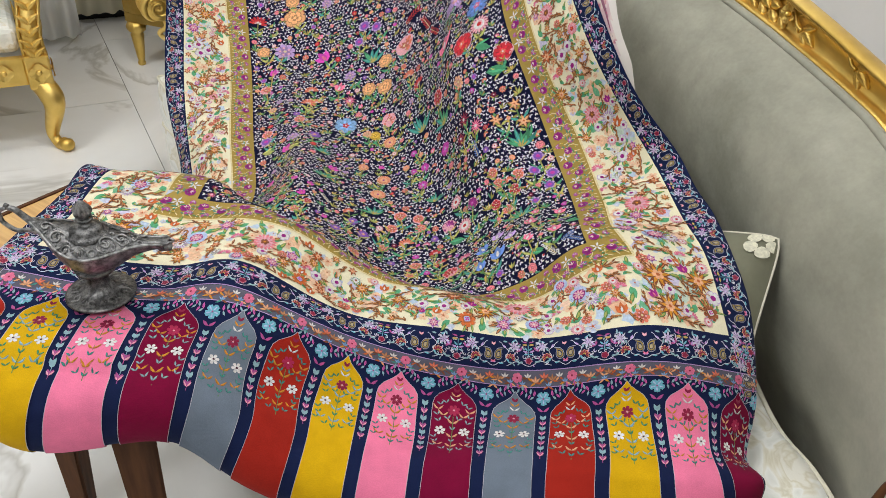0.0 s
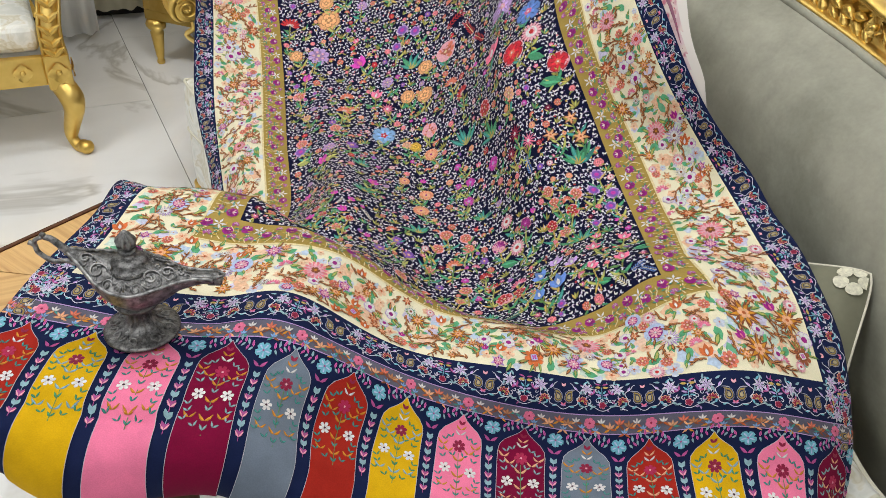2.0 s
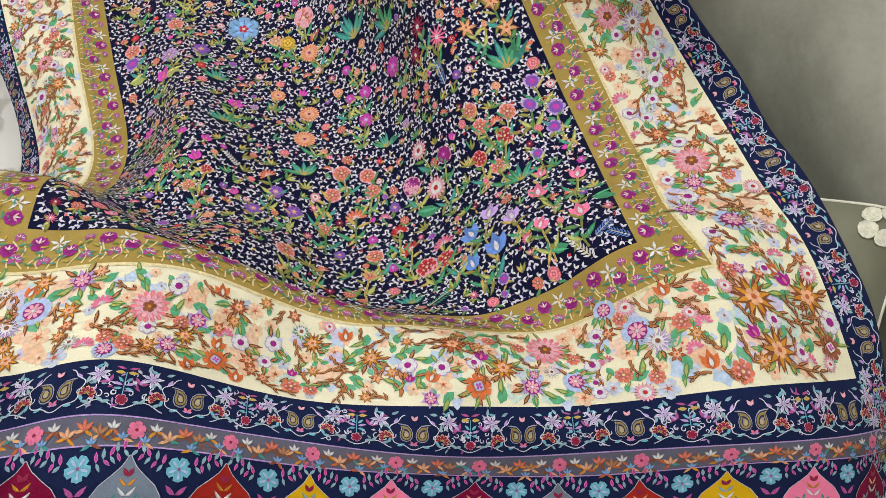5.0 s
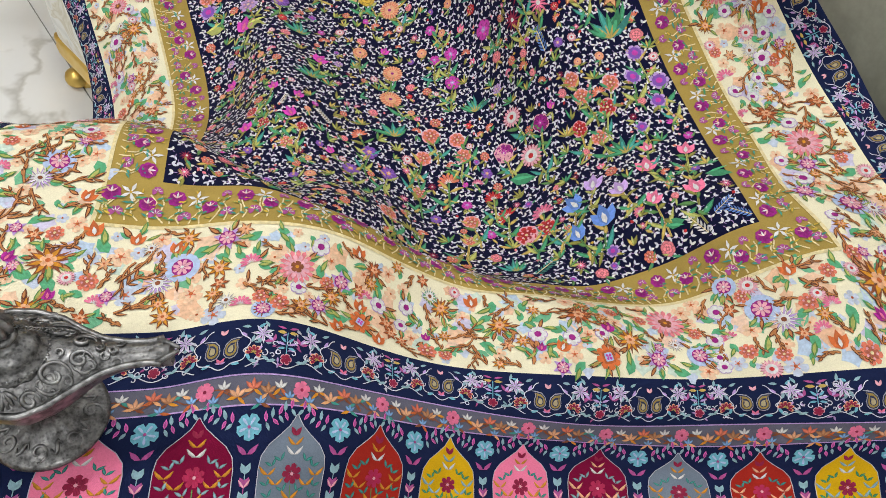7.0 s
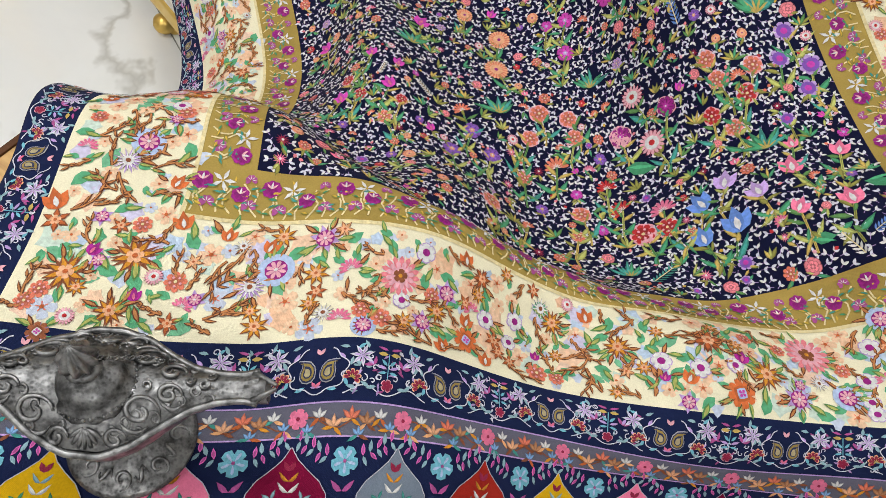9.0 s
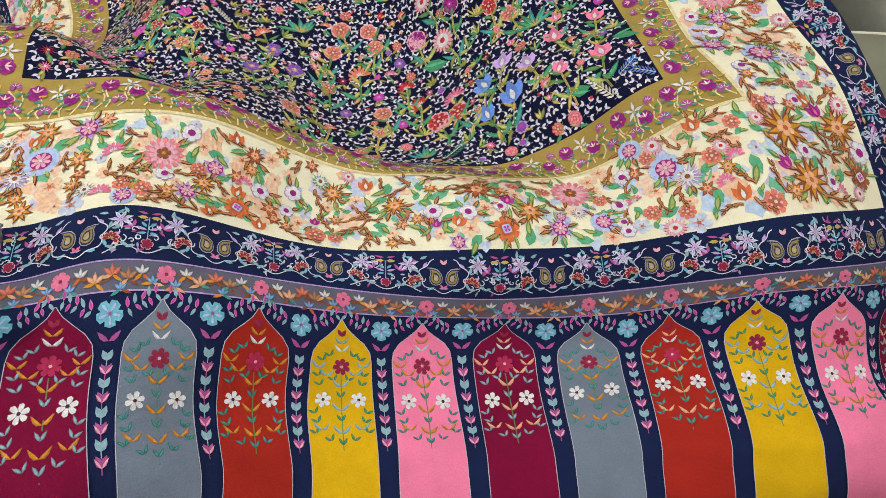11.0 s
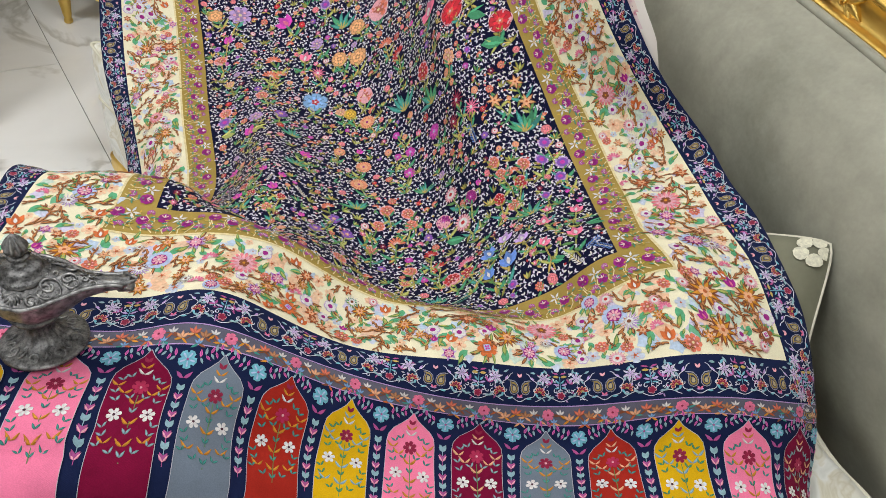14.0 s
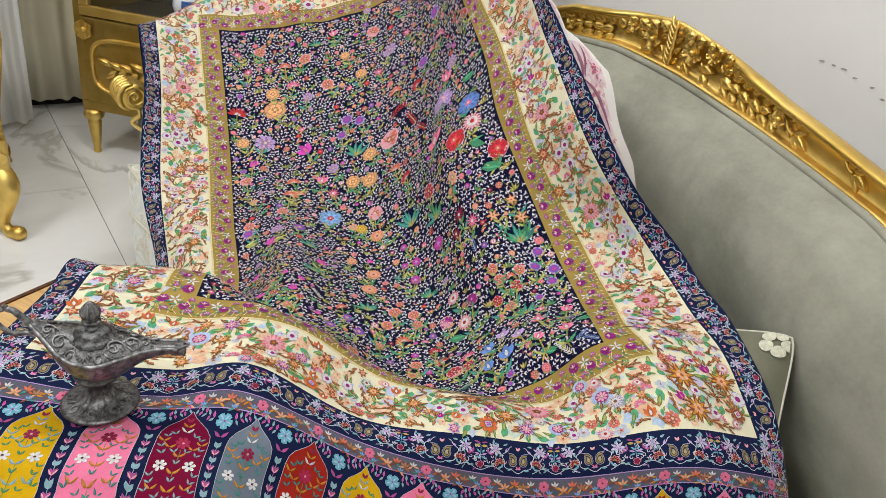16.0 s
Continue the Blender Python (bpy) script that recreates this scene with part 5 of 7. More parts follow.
# fringe of short warp threads at the hem
random.seed(21)
fv, ff = [], []
for k in range(520):
    u = WIDE * (k + random.random()) / 520
    base = cloth_point([u, u + 0.0009], [0.0, 0.0])
    end = cloth_point([u], [0.004])[0]
    way = (base[0] - end) / (np.linalg.norm(base[0] - end) + 1e-9)
    tip_at = base[0] + way * random.uniform(0.001, 0.0055) + np.array([random.uniform(-1, 1), 0, 0]) * 0.0012
    fv += [base[0], base[1], tip_at]
    ff.append((3 * k, 3 * k + 1, 3 * k + 2))
tagged(piece("fringe", fv, ff, SELVAGE, SHAWL, "short frayed thread fringe", smooth=False), kind="stuff")


# ---- stitches
C = {"white": (0.74, 0.73, 0.72), "lilac_white": (0.66, 0.66, 0.76), "pink": (0.74, 0.17, 0.30), "pale_pink": (0.80, 0.40, 0.47), "rose": (0.78, 0.22, 0.26), "coral": (0.76, 0.20, 0.12),
     "peach": (0.83, 0.44, 0.25), "orange": (0.79, 0.40, 0.18), "amber": (0.66, 0.27, 0.02), "rust": (0.52, 0.12, 0.03), "red": (0.55, 0.025, 0.03), "scarlet": (0.64, 0.02, 0.04),
     "crimson": (0.27, 0.01, 0.05), "magenta": (0.58, 0.05, 0.42), "plum": (0.33, 0.012, 0.22), "violet": (0.23, 0.09, 0.47), "lilac": (0.50, 0.33, 0.66), "sky": (0.22, 0.42, 0.72),
     "blue": (0.12, 0.24, 0.62), "pale_blue": (0.44, 0.55, 0.78), "aqua": (0.16, 0.46, 0.58), "mist": (0.27, 0.44, 0.50), "mauve": (0.42, 0.08, 0.28), "bark": (0.50, 0.23, 0.11), "teal": (0.05, 0.30, 0.26), "green": (0.055, 0.29, 0.14), "leaf": (0.10, 0.25, 0.07), "olive": (0.26, 0.25, 0.05),
     "lime": (0.42, 0.44, 0.12), "yellow": (0.66, 0.42, 0.05), "brown": (0.25, 0.075, 0.03), "dark": (0.06, 0.012, 0.03), "cream": (0.78, 0.66, 0.36), "gold": (0.55, 0.40, 0.10)}


class Stitches:
    """Small flat patches of thread in the shawl's own u, v, laid a hair above its cloth."""

    def __init__(self):
        self.u, self.v, self.h, self.c, self.f = [], [], [], [], []

    def patch(self, pts, col, h=0.0007):
        k = len(self.u)
        for a, b in pts:
            self.u.append(a)
            self.v.append(b)
            self.h.append(h)
            self.c.append((*col, 1))
        self.f.append(tuple(range(k, k + len(pts))))

    def leaf(self, u, v, length, width, turn, col, h=0.0007, bend=0.0):
        c, s = math.cos(turn), math.sin(turn)
        pts = []
        for a, b in ((0, 0), (0.3, 0.42), (0.62, 0.40), (1, 0), (0.62, -0.40), (0.3, -0.42)):
            x, y = a * length, b * width + bend * a * a * length
            pts.append((u + c * x - s * y, v + s * x + c * y))
        self.patch(pts, col, h)

    def blob(self, u, v, r, col, h=0.0007, n=8, lobes=0, depth=0.0, turn=0.0):
        self.patch([(u + r * (1 + depth * math.cos(lobes * w)) * math.cos(w + turn), v + r * (1 + depth * math.cos(lobes * w)) * math.sin(w + turn)) for w in (2 * math.pi * k / n for k in range(n))], col, h)

    def petals(self, u, v, r, n, col, width=0.9, inner=0.12, h=0.001, turn=0.0, pointed=False, start=0, stop=None):
        for k in range(start, n if stop is None else stop):
            w = turn + 2 * math.pi * k / n
            half = 0.74 * width * math.pi * r / n
            c, s = math.cos(w), math.sin(w)
            shape = ((inner, 0.12), (0.5, 0.62), (1.0, 0.0), (0.5, -0.62), (inner, -0.12)) if pointed else ((inner, 0.15), (0.5, 0.8), (0.86, 0.85), (1.0, 0.0), (0.86, -0.85), (0.5, -0.8), (inner, -0.15))
            self.patch([(u + c * a * r - s * b * half, v + s * a * r + c * b * half) for a, b in shape], col, h)

    def line(self, pts, width, col, h=0.0006):
        for (a, b), (c, d) in zip(pts, pts[1:]):
            w = math.atan2(d - b, c - a)
            x, y = -math.sin(w) * width / 2, math.cos(w) * width / 2
            self.patch([(a + x, b + y), (a - x, b - y), (c - x, d - y), (c + x, d + y)], col, h)

    def make(self, name, parent, label="", kind="", lift=0.0):
        p = cloth_point(np.clip(self.u, 0.0005, WIDE - 0.0005), np.clip(self.v, 0.0005, V_END), np.array(self.h) + lift)
        ob = piece(name, p, self.f, THREAD, parent, label, smooth=False, thread=self.c)
        return tagged(ob, kind=kind)


def outlined(st, u, v, length, width, turn, fill, line, h=0.0009, bend=0.0):
    """A leaf with a darker couched outline."""
    c, s = math.cos(turn), math.sin(turn)
    st.leaf(u, v, length, width, turn, line, h, bend)
    st.leaf(u + c * length * 0.13, v + s * length * 0.13, length * 0.72, width * 0.55, turn, fill, h + 0.0003, bend)


def flower(st, u, v, r, kind, rnd):
    """One embroidered motif."""
    t = rnd.uniform(0, 6.28)
    k = kind
    if k in ("coral_daisy", "pink_dahlia", "rose_big", "coral_big"):
        main, eye = {"coral_daisy": ("coral", "rust"), "pink_dahlia": ("pink", "crimson"), "rose_big": ("rose", "brown"), "coral_big": ("coral", "red")}[k]
        if k == "coral_daisy":
            st.petals(u, v, r, 20, C["peach"], 0.95, 0.2, 0.0009, t)
            st.petals(u, v, r * 0.94, 20, C["coral"], 0.6, 0.25, 0.0011, t + 0.16)
            st.blob(u, v, r * 0.52, C["peach"], 0.0013, 10)
            st.blob(u, v, r * 0.16, C["plum"], 0.0016, 7)
        elif k == "pink_dahlia":
            st.petals(u, v, r * 1.04, 18, C["crimson"], 0.9, 0.3, 0.0008, t, True)
            st.petals(u, v, r * 0.9, 16, C["pale_pink"], 0.95, 0.2, 0.0011, t)
            st.blob(u, v, r * 0.5, C["white"], 0.0013, 10)
            st.blob(u, v, r * 0.22, C["red"], 0.0016, 7)
        else:
            st.petals(u, v, r * 1.05, 18, C["white"], 0.8, 0.3, 0.0008, t, True)
            st.petals(u, v, r * 0.95, 16, C["rose"], 0.95, 0.2, 0.0011, t)
            st.petals(u, v, r * 0.7, 12, C["pale_pink"], 0.9, 0.2, 0.0013, t)
            st.petals(u, v, r * 0.34, 5, C[eye], 1.0, 0.05, 0.0016, t)
            st.blob(u, v, r * 0.1, C["amber"], 0.0018, 6)
    elif k in ("red_star", "pink_star"):
        col = C["crimson"] if k == "red_star" else C["pink"]
        st.petals(u, v, r, 12, col, 0.72, 0.1, 0.0009, t, True)
        st.petals(u, v, r * 0.55, 10, shade(col, 1.5), 0.7, 0.1, 0.0012, t, True)
        st.blob(u, v, r * 0.18, C["white"], 0.0015, 7)
    elif k in ("orange_star", "amber_star", "rust_star"):
        col = C[{"orange_star": "orange", "amber_star": "amber", "rust_star": "rust"}[k]]
        n = 6 if k != "amber_star" else 8
        st.petals(u, v, r * 1.1, n, C["brown"], 0.95, 0.1, 0.0008, t, True)
        st.petals(u, v, r * 0.92, n, col, 0.75, 0.1, 0.0011, t, True)
        st.petals(u, v, r * 0.42, 5, C["peach"], 0.95, 0.05, 0.0014, t)
        st.blob(u, v, r * 0.14, C["rust"], 0.0017, 6)
    elif k in ("violet_ring",):
        st.petals(u, v, r, 7, C["lilac"], 1.05, 0.1, 0.0009, t)
        st.blob(u, v, r * 0.72, C["violet"], 0.0012, 9)
        st.blob(u, v, r * 0.34, C["magenta"], 0.0015, 7)
    elif k in ("violet_star", "sky_flower", "blue_pansy", "pale_lilac", "orchid", "plum", "scarlet"):
        a, b, n = {"violet_star": ("violet", "orange", 6), "sky_flower": ("sky", "red", 6), "blue_pansy": ("blue", "pink", 6), "pale_lilac": ("lilac", "pale_pink", 7), "orchid": ("magenta", "lilac", 5),
                   "plum": ("plum", "magenta", 8), "scarlet": ("scarlet", "coral", 5)}[k]
        st.petals(u, v, r * 1.06, n, shade(C[a], 0.4), 1.2, 0.05, 0.0007, t)
        st.petals(u, v, r, n, C[a], 1.05, 0.05, 0.0009, t)
        for m in range(n):
            w = t + 2 * math.pi * m / n
            st.leaf(u + 0.3 * r * math.cos(w), v + 0.3 * r * math.sin(w), 0.55 * r, 0.10 * r, w, shade(C[a], 0.5), 0.0013)
        st.petals(u, v, r * 0.62, n, shade(C[a], 1.35), 0.7, 0.05, 0.0012, t + 0.3)
        st.petals(u, v, r * 0.32, 5, C[b], 0.9, 0.05, 0.0015, t)
        st.blob(u, v, r * 0.1, C["white"], 0.0018, 6)
    elif k in ("blue_round", "pink_round"):
        if k == "blue_round":
            st.blob(u, v, r * 1.08, C["pale_blue"], 0.0008, 14)
        else:
            st.petals(u, v, r * 1.15, 6, C["lilac"], 0.95, 0.0, 0.0008, t, True)
        st.blob(u, v, r * 0.66, C["plum"], 0.0011, 12)
        st.petals(u, v, r * 0.60, 8, C["pale_pink"], 0.78, 0.15, 0.0014, t)
        st.blob(u, v, r * 0.12, C["white"], 0.0017, 6)
    elif k == "white_star":
        st.petals(u, v, r * 1.02, 13, C["dark"], 0.62, 0.1, 0.0008, t, True)
        st.petals(u, v, r, 13, C["white"], 0.5, 0.1, 0.0011, t, True)
        st.blob(u, v, r * 0.42, C["white"], 0.0013, 9)
        st.blob(u, v, r * 0.2, C["brown"], 0.0016, 7)
    elif k == "white_violet":
        st.petals(u, v, r * 1.06, 6, C["lilac"], 1.15, 0.0, 0.0008, t)
        st.petals(u, v, r * 0.95, 6, C["white"], 1.1, 0.0, 0.0011, t)
        st.blob(u, v, r * 0.40, C["plum"], 0.0014, 7)
    elif k in ("rust_square", "white_square"):
        a, b = (C["rust"], C["pale_blue"]) if k == "rust_square" else (C["brown"], C["white"])
        st.petals(u, v, r * 1.1, 8, shade(a, 1.35), 1.0, 0.1, 0.0009, t)
        st.blob(u, v, r * 0.62, a, 0.0011, 8, 4, 0.1, t)
        st.blob(u, v, r * 0.42, b, 0.0014, 8, 4, 0.12, t)
        st.petals(u, v, r * 0.3, 4, C["magenta"], 0.7, 0.1, 0.0017, t)
    elif k in ("pink_tulip", "blue_tulip", "lilac_tulip", "rust_tulip", "magenta_bud", "plum_bud"):
        col = C[{"pink_tulip": "pink", "blue_tulip": "blue", "lilac_tulip": "lilac", "rust_tulip": "rust", "magenta_bud": "magenta", "plum_bud": "plum"}[k]]
        up = rnd.uniform(0.9, 2.2)
        for w, f in ((-0.55, 1.0), (0.55, 1.0), (0.0, 1.15)):
            st.leaf(u - 0.5 * r * math.cos(up), v - 0.5 * r * math.sin(up), 1.7 * r * f, 0.95 * r, up + w, shade(col, 1.35 if w else 1.0), 0.0009 if w else 0.0012)
        st.leaf(u - 0.35 * r * math.cos(up), v - 0.35 * r * math.sin(up), 1.0 * r, 0.45 * r, up, C["white"] if "bud" not in k else C["pink"], 0.0015)
    elif k.endswith("_fan") or k.endswith("_tuft") or k.endswith("_rose"):
        col = C[k.split("_")[0]]
        if k.endswith("_fan"):
            up = rnd.uniform(1.0, 2.1)
            st.petals(u, v, r * 1.1, 14, col, 0.9, 0.15, 0.0009, up - math.pi / 2 + 0.2, False, 0, 8)
            st.petals(u, v, r * 0.5, 12, C["white"], 0.7, 0.1, 0.0013, up - math.pi / 2 + 0.2, True, 0, 7)
        elif k.endswith("_tuft"):
            st.petals(u, v, r, 8, col, 1.05, 0.1, 0.0009, t)
            st.petals(u, v, r * 0.66, 7, shade(col, 0.62), 0.8, 0.1, 0.0012, t + 0.4)
            for m in range(5):
                st.blob(u + 0.45 * r * math.cos(t + m * 1.26), v + 0.45 * r * math.sin(t + m * 1.26), 0.13 * r, C["pale_pink"], 0.0015, 5)
            st.blob(u, v, r * 0.16, C["cream"], 0.0016, 6)
        else:
            st.petals(u, v, r * 1.07, 6, shade(col, 0.45), 1.28, 0.0, 0.0007, t)
            st.petals(u, v, r, 6, col, 1.15, 0.0, 0.0009, t)
            st.petals(u, v, r * 0.74, 5, shade(col, 0.55), 1.05, 0.0, 0.0011, t + 0.5)
            st.petals(u, v, r * 0.66, 5, shade(col, 1.3), 0.95, 0.0, 0.0013, t + 0.5)
            st.petals(u, v, r * 0.36, 4, shade(col, 0.6), 0.9, 0.0, 0.0015, t)
            st.blob(u, v, r * 0.16, shade(col, 1.4), 0.0017, 6)
    elif k.endswith("_plant"):
        for m in range(7):
            w = math.pi / 2 + (m - 3) * 0.36 + rnd.uniform(-0.1, 0.1)
            blade = C[rnd.choice(["green", "teal", "green"])]
            size = r * rnd.uniform(1.3, 2.0)
            outlined(st, u, v - 0.7 * r, size, r * 0.42, w, shade(blade, 1.35), shade(blade, 0.7), 0.0008 + 0.0001 * m, rnd.uniform(-0.25, 0.25))
        for m in range(5):
            st.leaf(u, v - 0.7 * r, r * 0.8, r * 0.13, math.pi / 2 + (m - 2) * 0.5, C["gold"], 0.0016)
    elif k.endswith("_leaf"):
        col = C[k.split("_")[0]]
        st.leaf(u - r, v, 2 * r, r * 1.1, rnd.uniform(-0.5, 0.5), col, 0.0009)
        st.leaf(u - 0.8 * r, v, 1.7 * r, r * 0.3, rnd.uniform(-0.4, 0.4), shade(col, 1.7), 0.0012)
    elif k.endswith("_spray"):
        col = C[k.split("_")[0]]
        up = rnd.uniform(0.4, 2.6)
        for m in range(7):
            a = (m / 6 - 0.5) * 2 * r
            for sgn in (1, -1):
                st.leaf(u + a * math.cos(up), v + a * math.sin(up), r * 0.62, r * 0.2, up + sgn * 0.75, col if sgn > 0 else shade(col, 0.7), 0.0009)
        st.line([(u - r * math.cos(up), v - r * math.sin(up)), (u + r * math.cos(up), v + r * math.sin(up))], r * 0.08, C["cream"], 0.0011)


FIELD_FLOWERS = []
FIELD_FLOWERS += [(u, v, r, 'coral_daisy') for u, v, r in ((0.475, 0.863, 0.0156), (0.431, 0.902, 0.0119), (0.465, 0.81, 0.017), (0.489, 0.978, 0.0165),)]
FIELD_FLOWERS += [(u, v, r, 'magenta_bud') for u, v, r in ((0.367, 0.873, 0.0117), (0.226, 0.858, 0.0101), (0.3, 0.79, 0.0082), (0.355, 1.265, 0.0188), (0.234, 1.243, 0.0114), (0.263, 0.951, 0.0159), (0.258, 0.725, 0.0111), (0.321, 0.739, 0.0096),)]
FIELD_FLOWERS += [(u, v, r, 'orchid') for u, v, r in ((0.543, 0.919, 0.0078), (0.565, 0.871, 0.0103), (0.539, 0.87, 0.0078), (0.557, 0.825, 0.0113), (0.625, 0.872, 0.013),)]
FIELD_FLOWERS += [(u, v, r, 'red_star') for u, v, r in ((0.701, 0.881, 0.0178), (0.678, 0.853, 0.0163),)]
FIELD_FLOWERS += [(u, v, r, 'pink_star') for u, v, r in ((0.725, 0.85, 0.0179), (0.473, 0.682, 0.0067), (0.403, 1.127, 0.0165), (0.293, 1.522, 0.0145), (0.245, 1.525, 0.0143), (0.558, 1.434, 0.0162), (0.65, 1.499, 0.0167), (0.223, 1.579, 0.0126),)]
FIELD_FLOWERS += [(u, v, r, 'violet_star') for u, v, r in ((0.424, 0.701, 0.0114), (0.396, 0.663, 0.0112), (0.448, 0.67, 0.011), (0.323, 0.637, 0.0062), (0.326, 0.999, 0.0132),)]
FIELD_FLOWERS += [(u, v, r, 'coral_tuft') for u, v, r in ((0.512, 0.74, 0.0117), (0.547, 0.73, 0.0106), (0.498, 0.705, 0.01), (0.552, 0.705, 0.01), (0.488, 0.651, 0.0087), (0.727, 0.737, 0.0097), (0.731, 0.712, 0.0096), (0.771, 0.714, 0.0102), (0.731, 0.655, 0.0091), (0.546, 0.601, 0.0099), (0.538, 0.569, 0.0071), (0.437, 0.588, 0.0112), (0.314, 0.694, 0.0082), (0.217, 1.038, 0.0116), (0.553, 1.214, 0.0217), (0.491, 1.043, 0.0161), (0.43, 1.442, 0.0143), (0.564, 1.571, 0.0158), (0.386, 1.537, 0.0138), (0.278, 1.582, 0.0134), (0.216, 1.199, 0.0117), (0.291, 1.068, 0.0116),)]
FIELD_FLOWERS += [(u, v, r, 'coral_fan') for u, v, r in ((0.527, 0.667, 0.0134), (0.436, 0.552, 0.0064), (0.484, 0.576, 0.0074), (0.413, 0.73, 0.0113), (0.31, 1.126, 0.0163), (0.318, 1.169, 0.015), (0.329, 1.13, 0.0127), (0.335, 1.525, 0.0143), (0.587, 1.333, 0.0169), (0.632, 1.595, 0.0158), (0.555, 1.123, 0.0163),)]
FIELD_FLOWERS += [(u, v, r, 'pink_dahlia') for u, v, r in ((0.633, 0.737, 0.0146), (0.642, 0.676, 0.0165), (0.79, 1.055, 0.0248),)]
FIELD_FLOWERS += [(u, v, r, 'plum') for u, v, r in ((0.668, 0.708, 0.0106), (0.609, 0.697, 0.0127),)]
FIELD_FLOWERS += [(u, v, r, 'orange_star') for u, v, r in ((0.768, 0.84, 0.0141), (0.815, 0.821, 0.014), (0.81, 0.859, 0.0121),)]
FIELD_FLOWERS += [(u, v, r, 'green_plant') for u, v, r in ((0.795, 0.787, 0.024), (0.753, 0.625, 0.0174), (0.579, 0.517, 0.0141), (0.346, 0.938, 0.0161), (0.353, 0.836, 0.0163), (0.461, 0.748, 0.0189), (0.582, 0.78, 0.0155), (0.468, 1.229, 0.0245), (0.572, 0.976, 0.0262), (0.418, 1.577, 0.0141), (0.639, 0.934, 0.0229),)]
FIELD_FLOWERS += [(u, v, r, 'red_tuft') for u, v, r in ((0.755, 0.686, 0.0107), (0.713, 0.677, 0.0096), (0.607, 0.564, 0.0132), (0.633, 0.562, 0.0116), (0.283, 0.727, 0.0085), (0.335, 0.72, 0.007), (0.265, 0.757, 0.008), (0.833, 1.35, 0.0125), (0.641, 0.989, 0.0169),)]
FIELD_FLOWERS += [(u, v, r, 'violet_ring') for u, v, r in ((0.816, 0.744, 0.0113), (0.801, 0.714, 0.0113), (0.829, 0.699, 0.0123), (0.817, 0.673, 0.0111), (0.783, 0.643, 0.0089), (0.462, 1.325, 0.0149), (0.443, 1.285, 0.0128), (0.49, 1.307, 0.0139), (0.679, 1.37, 0.0173), (0.746, 1.47, 0.0191), (0.213, 1.013, 0.014),)]
FIELD_FLOWERS += [(u, v, r, 'pink_tulip') for u, v, r in ((0.767, 0.575, 0.0142), (0.777, 0.608, 0.0083), (0.818, 0.588, 0.011), (0.756, 0.522, 0.0101), (0.805, 0.518, 0.0128), (0.686, 1.085, 0.0217), (0.381, 1.17, 0.0139), (0.465, 1.604, 0.0119), (0.736, 1.249, 0.0184),)]
FIELD_FLOWERS += [(u, v, r, 'green_leaf') for u, v, r in ((0.836, 0.538, 0.0138), (0.767, 0.49, 0.0112), (0.624, 0.657, 0.0174), (0.791, 1.006, 0.0185), (0.802, 0.941, 0.0214), (0.8, 1.193, 0.0194),)]
FIELD_FLOWERS += [(u, v, r, 'lilac_tulip') for u, v, r in ((0.703, 0.587, 0.014), (0.73, 0.557, 0.0123),)]
FIELD_FLOWERS += [(u, v, r, 'blue_tulip') for u, v, r in ((0.675, 0.571, 0.015), (0.701, 0.531, 0.0163), (0.665, 0.53, 0.0127),)]
FIELD_FLOWERS += [(u, v, r, 'white_spray') for u, v, r in ((0.788, 0.477, 0.013), (0.312, 0.763, 0.009), (0.366, 0.75, 0.0115),)]
FIELD_FLOWERS += [(u, v, r, 'red_fan') for u, v, r in ((0.58, 0.634, 0.0114), (0.592, 0.602, 0.013), (0.209, 1.406, 0.0204), (0.651, 1.319, 0.0174), (0.582, 1.076, 0.0164),)]
FIELD_FLOWERS += [(u, v, r, 'pink_fan') for u, v, r in ((0.634, 0.585, 0.0136), (0.349, 1.462, 0.0164), (0.746, 1.387, 0.0171),)]
FIELD_FLOWERS += [(u, v, r, 'teal_spray') for u, v, r in ((0.61, 0.501, 0.0148),)]
FIELD_FLOWERS += [(u, v, r, 'lime_leaf') for u, v, r in ((0.285, 0.954, 0.0188), (0.217, 0.979, 0.0149),)]
FIELD_FLOWERS += [(u, v, r, 'blue_spray') for u, v, r in ((0.709, 0.804, 0.0152), (0.818, 0.486, 0.0106), (0.832, 0.473, 0.0108),)]
FIELD_FLOWERS += [(u, v, r, 'sky_flower') for u, v, r in ((0.392, 1.052, 0.0246),)]
FIELD_FLOWERS += [(u, v, r, 'orange_rose') for u, v, r in ((0.297, 1.401, 0.0259), (0.296, 1.448, 0.0171), (0.5, 1.204, 0.0171), (0.451, 1.147, 0.0164), (0.49, 1.134, 0.0182), (0.514, 1.444, 0.0148), (0.483, 1.521, 0.0121), (0.216, 1.321, 0.0153),)]
FIELD_FLOWERS += [(u, v, r, 'lilac_tuft') for u, v, r in ((0.265, 1.308, 0.0247), (0.379, 1.423, 0.013), (0.41, 1.198, 0.0142), (0.596, 1.479, 0.0178), (0.762, 1.278, 0.0182), (0.56, 1.651, 0.011), (0.277, 0.995, 0.0157),)]
FIELD_FLOWERS += [(u, v, r, 'red_spray') for u, v, r in ((0.583, 1.274, 0.0212), (0.621, 1.228, 0.0209), (0.647, 1.179, 0.0189),)]
FIELD_FLOWERS += [(u, v, r, 'peach_tuft') for u, v, r in ((0.714, 0.955, 0.0156), (0.23, 1.128, 0.0098), (0.438, 1.013, 0.011),)]
FIELD_FLOWERS += [(u, v, r, 'scarlet') for u, v, r in ((0.744, 1.037, 0.0242), (0.823, 0.966, 0.0188),)]
FIELD_FLOWERS += [(u, v, r, 'pale_lilac') for u, v, r in ((0.72, 1.186, 0.0309),)]
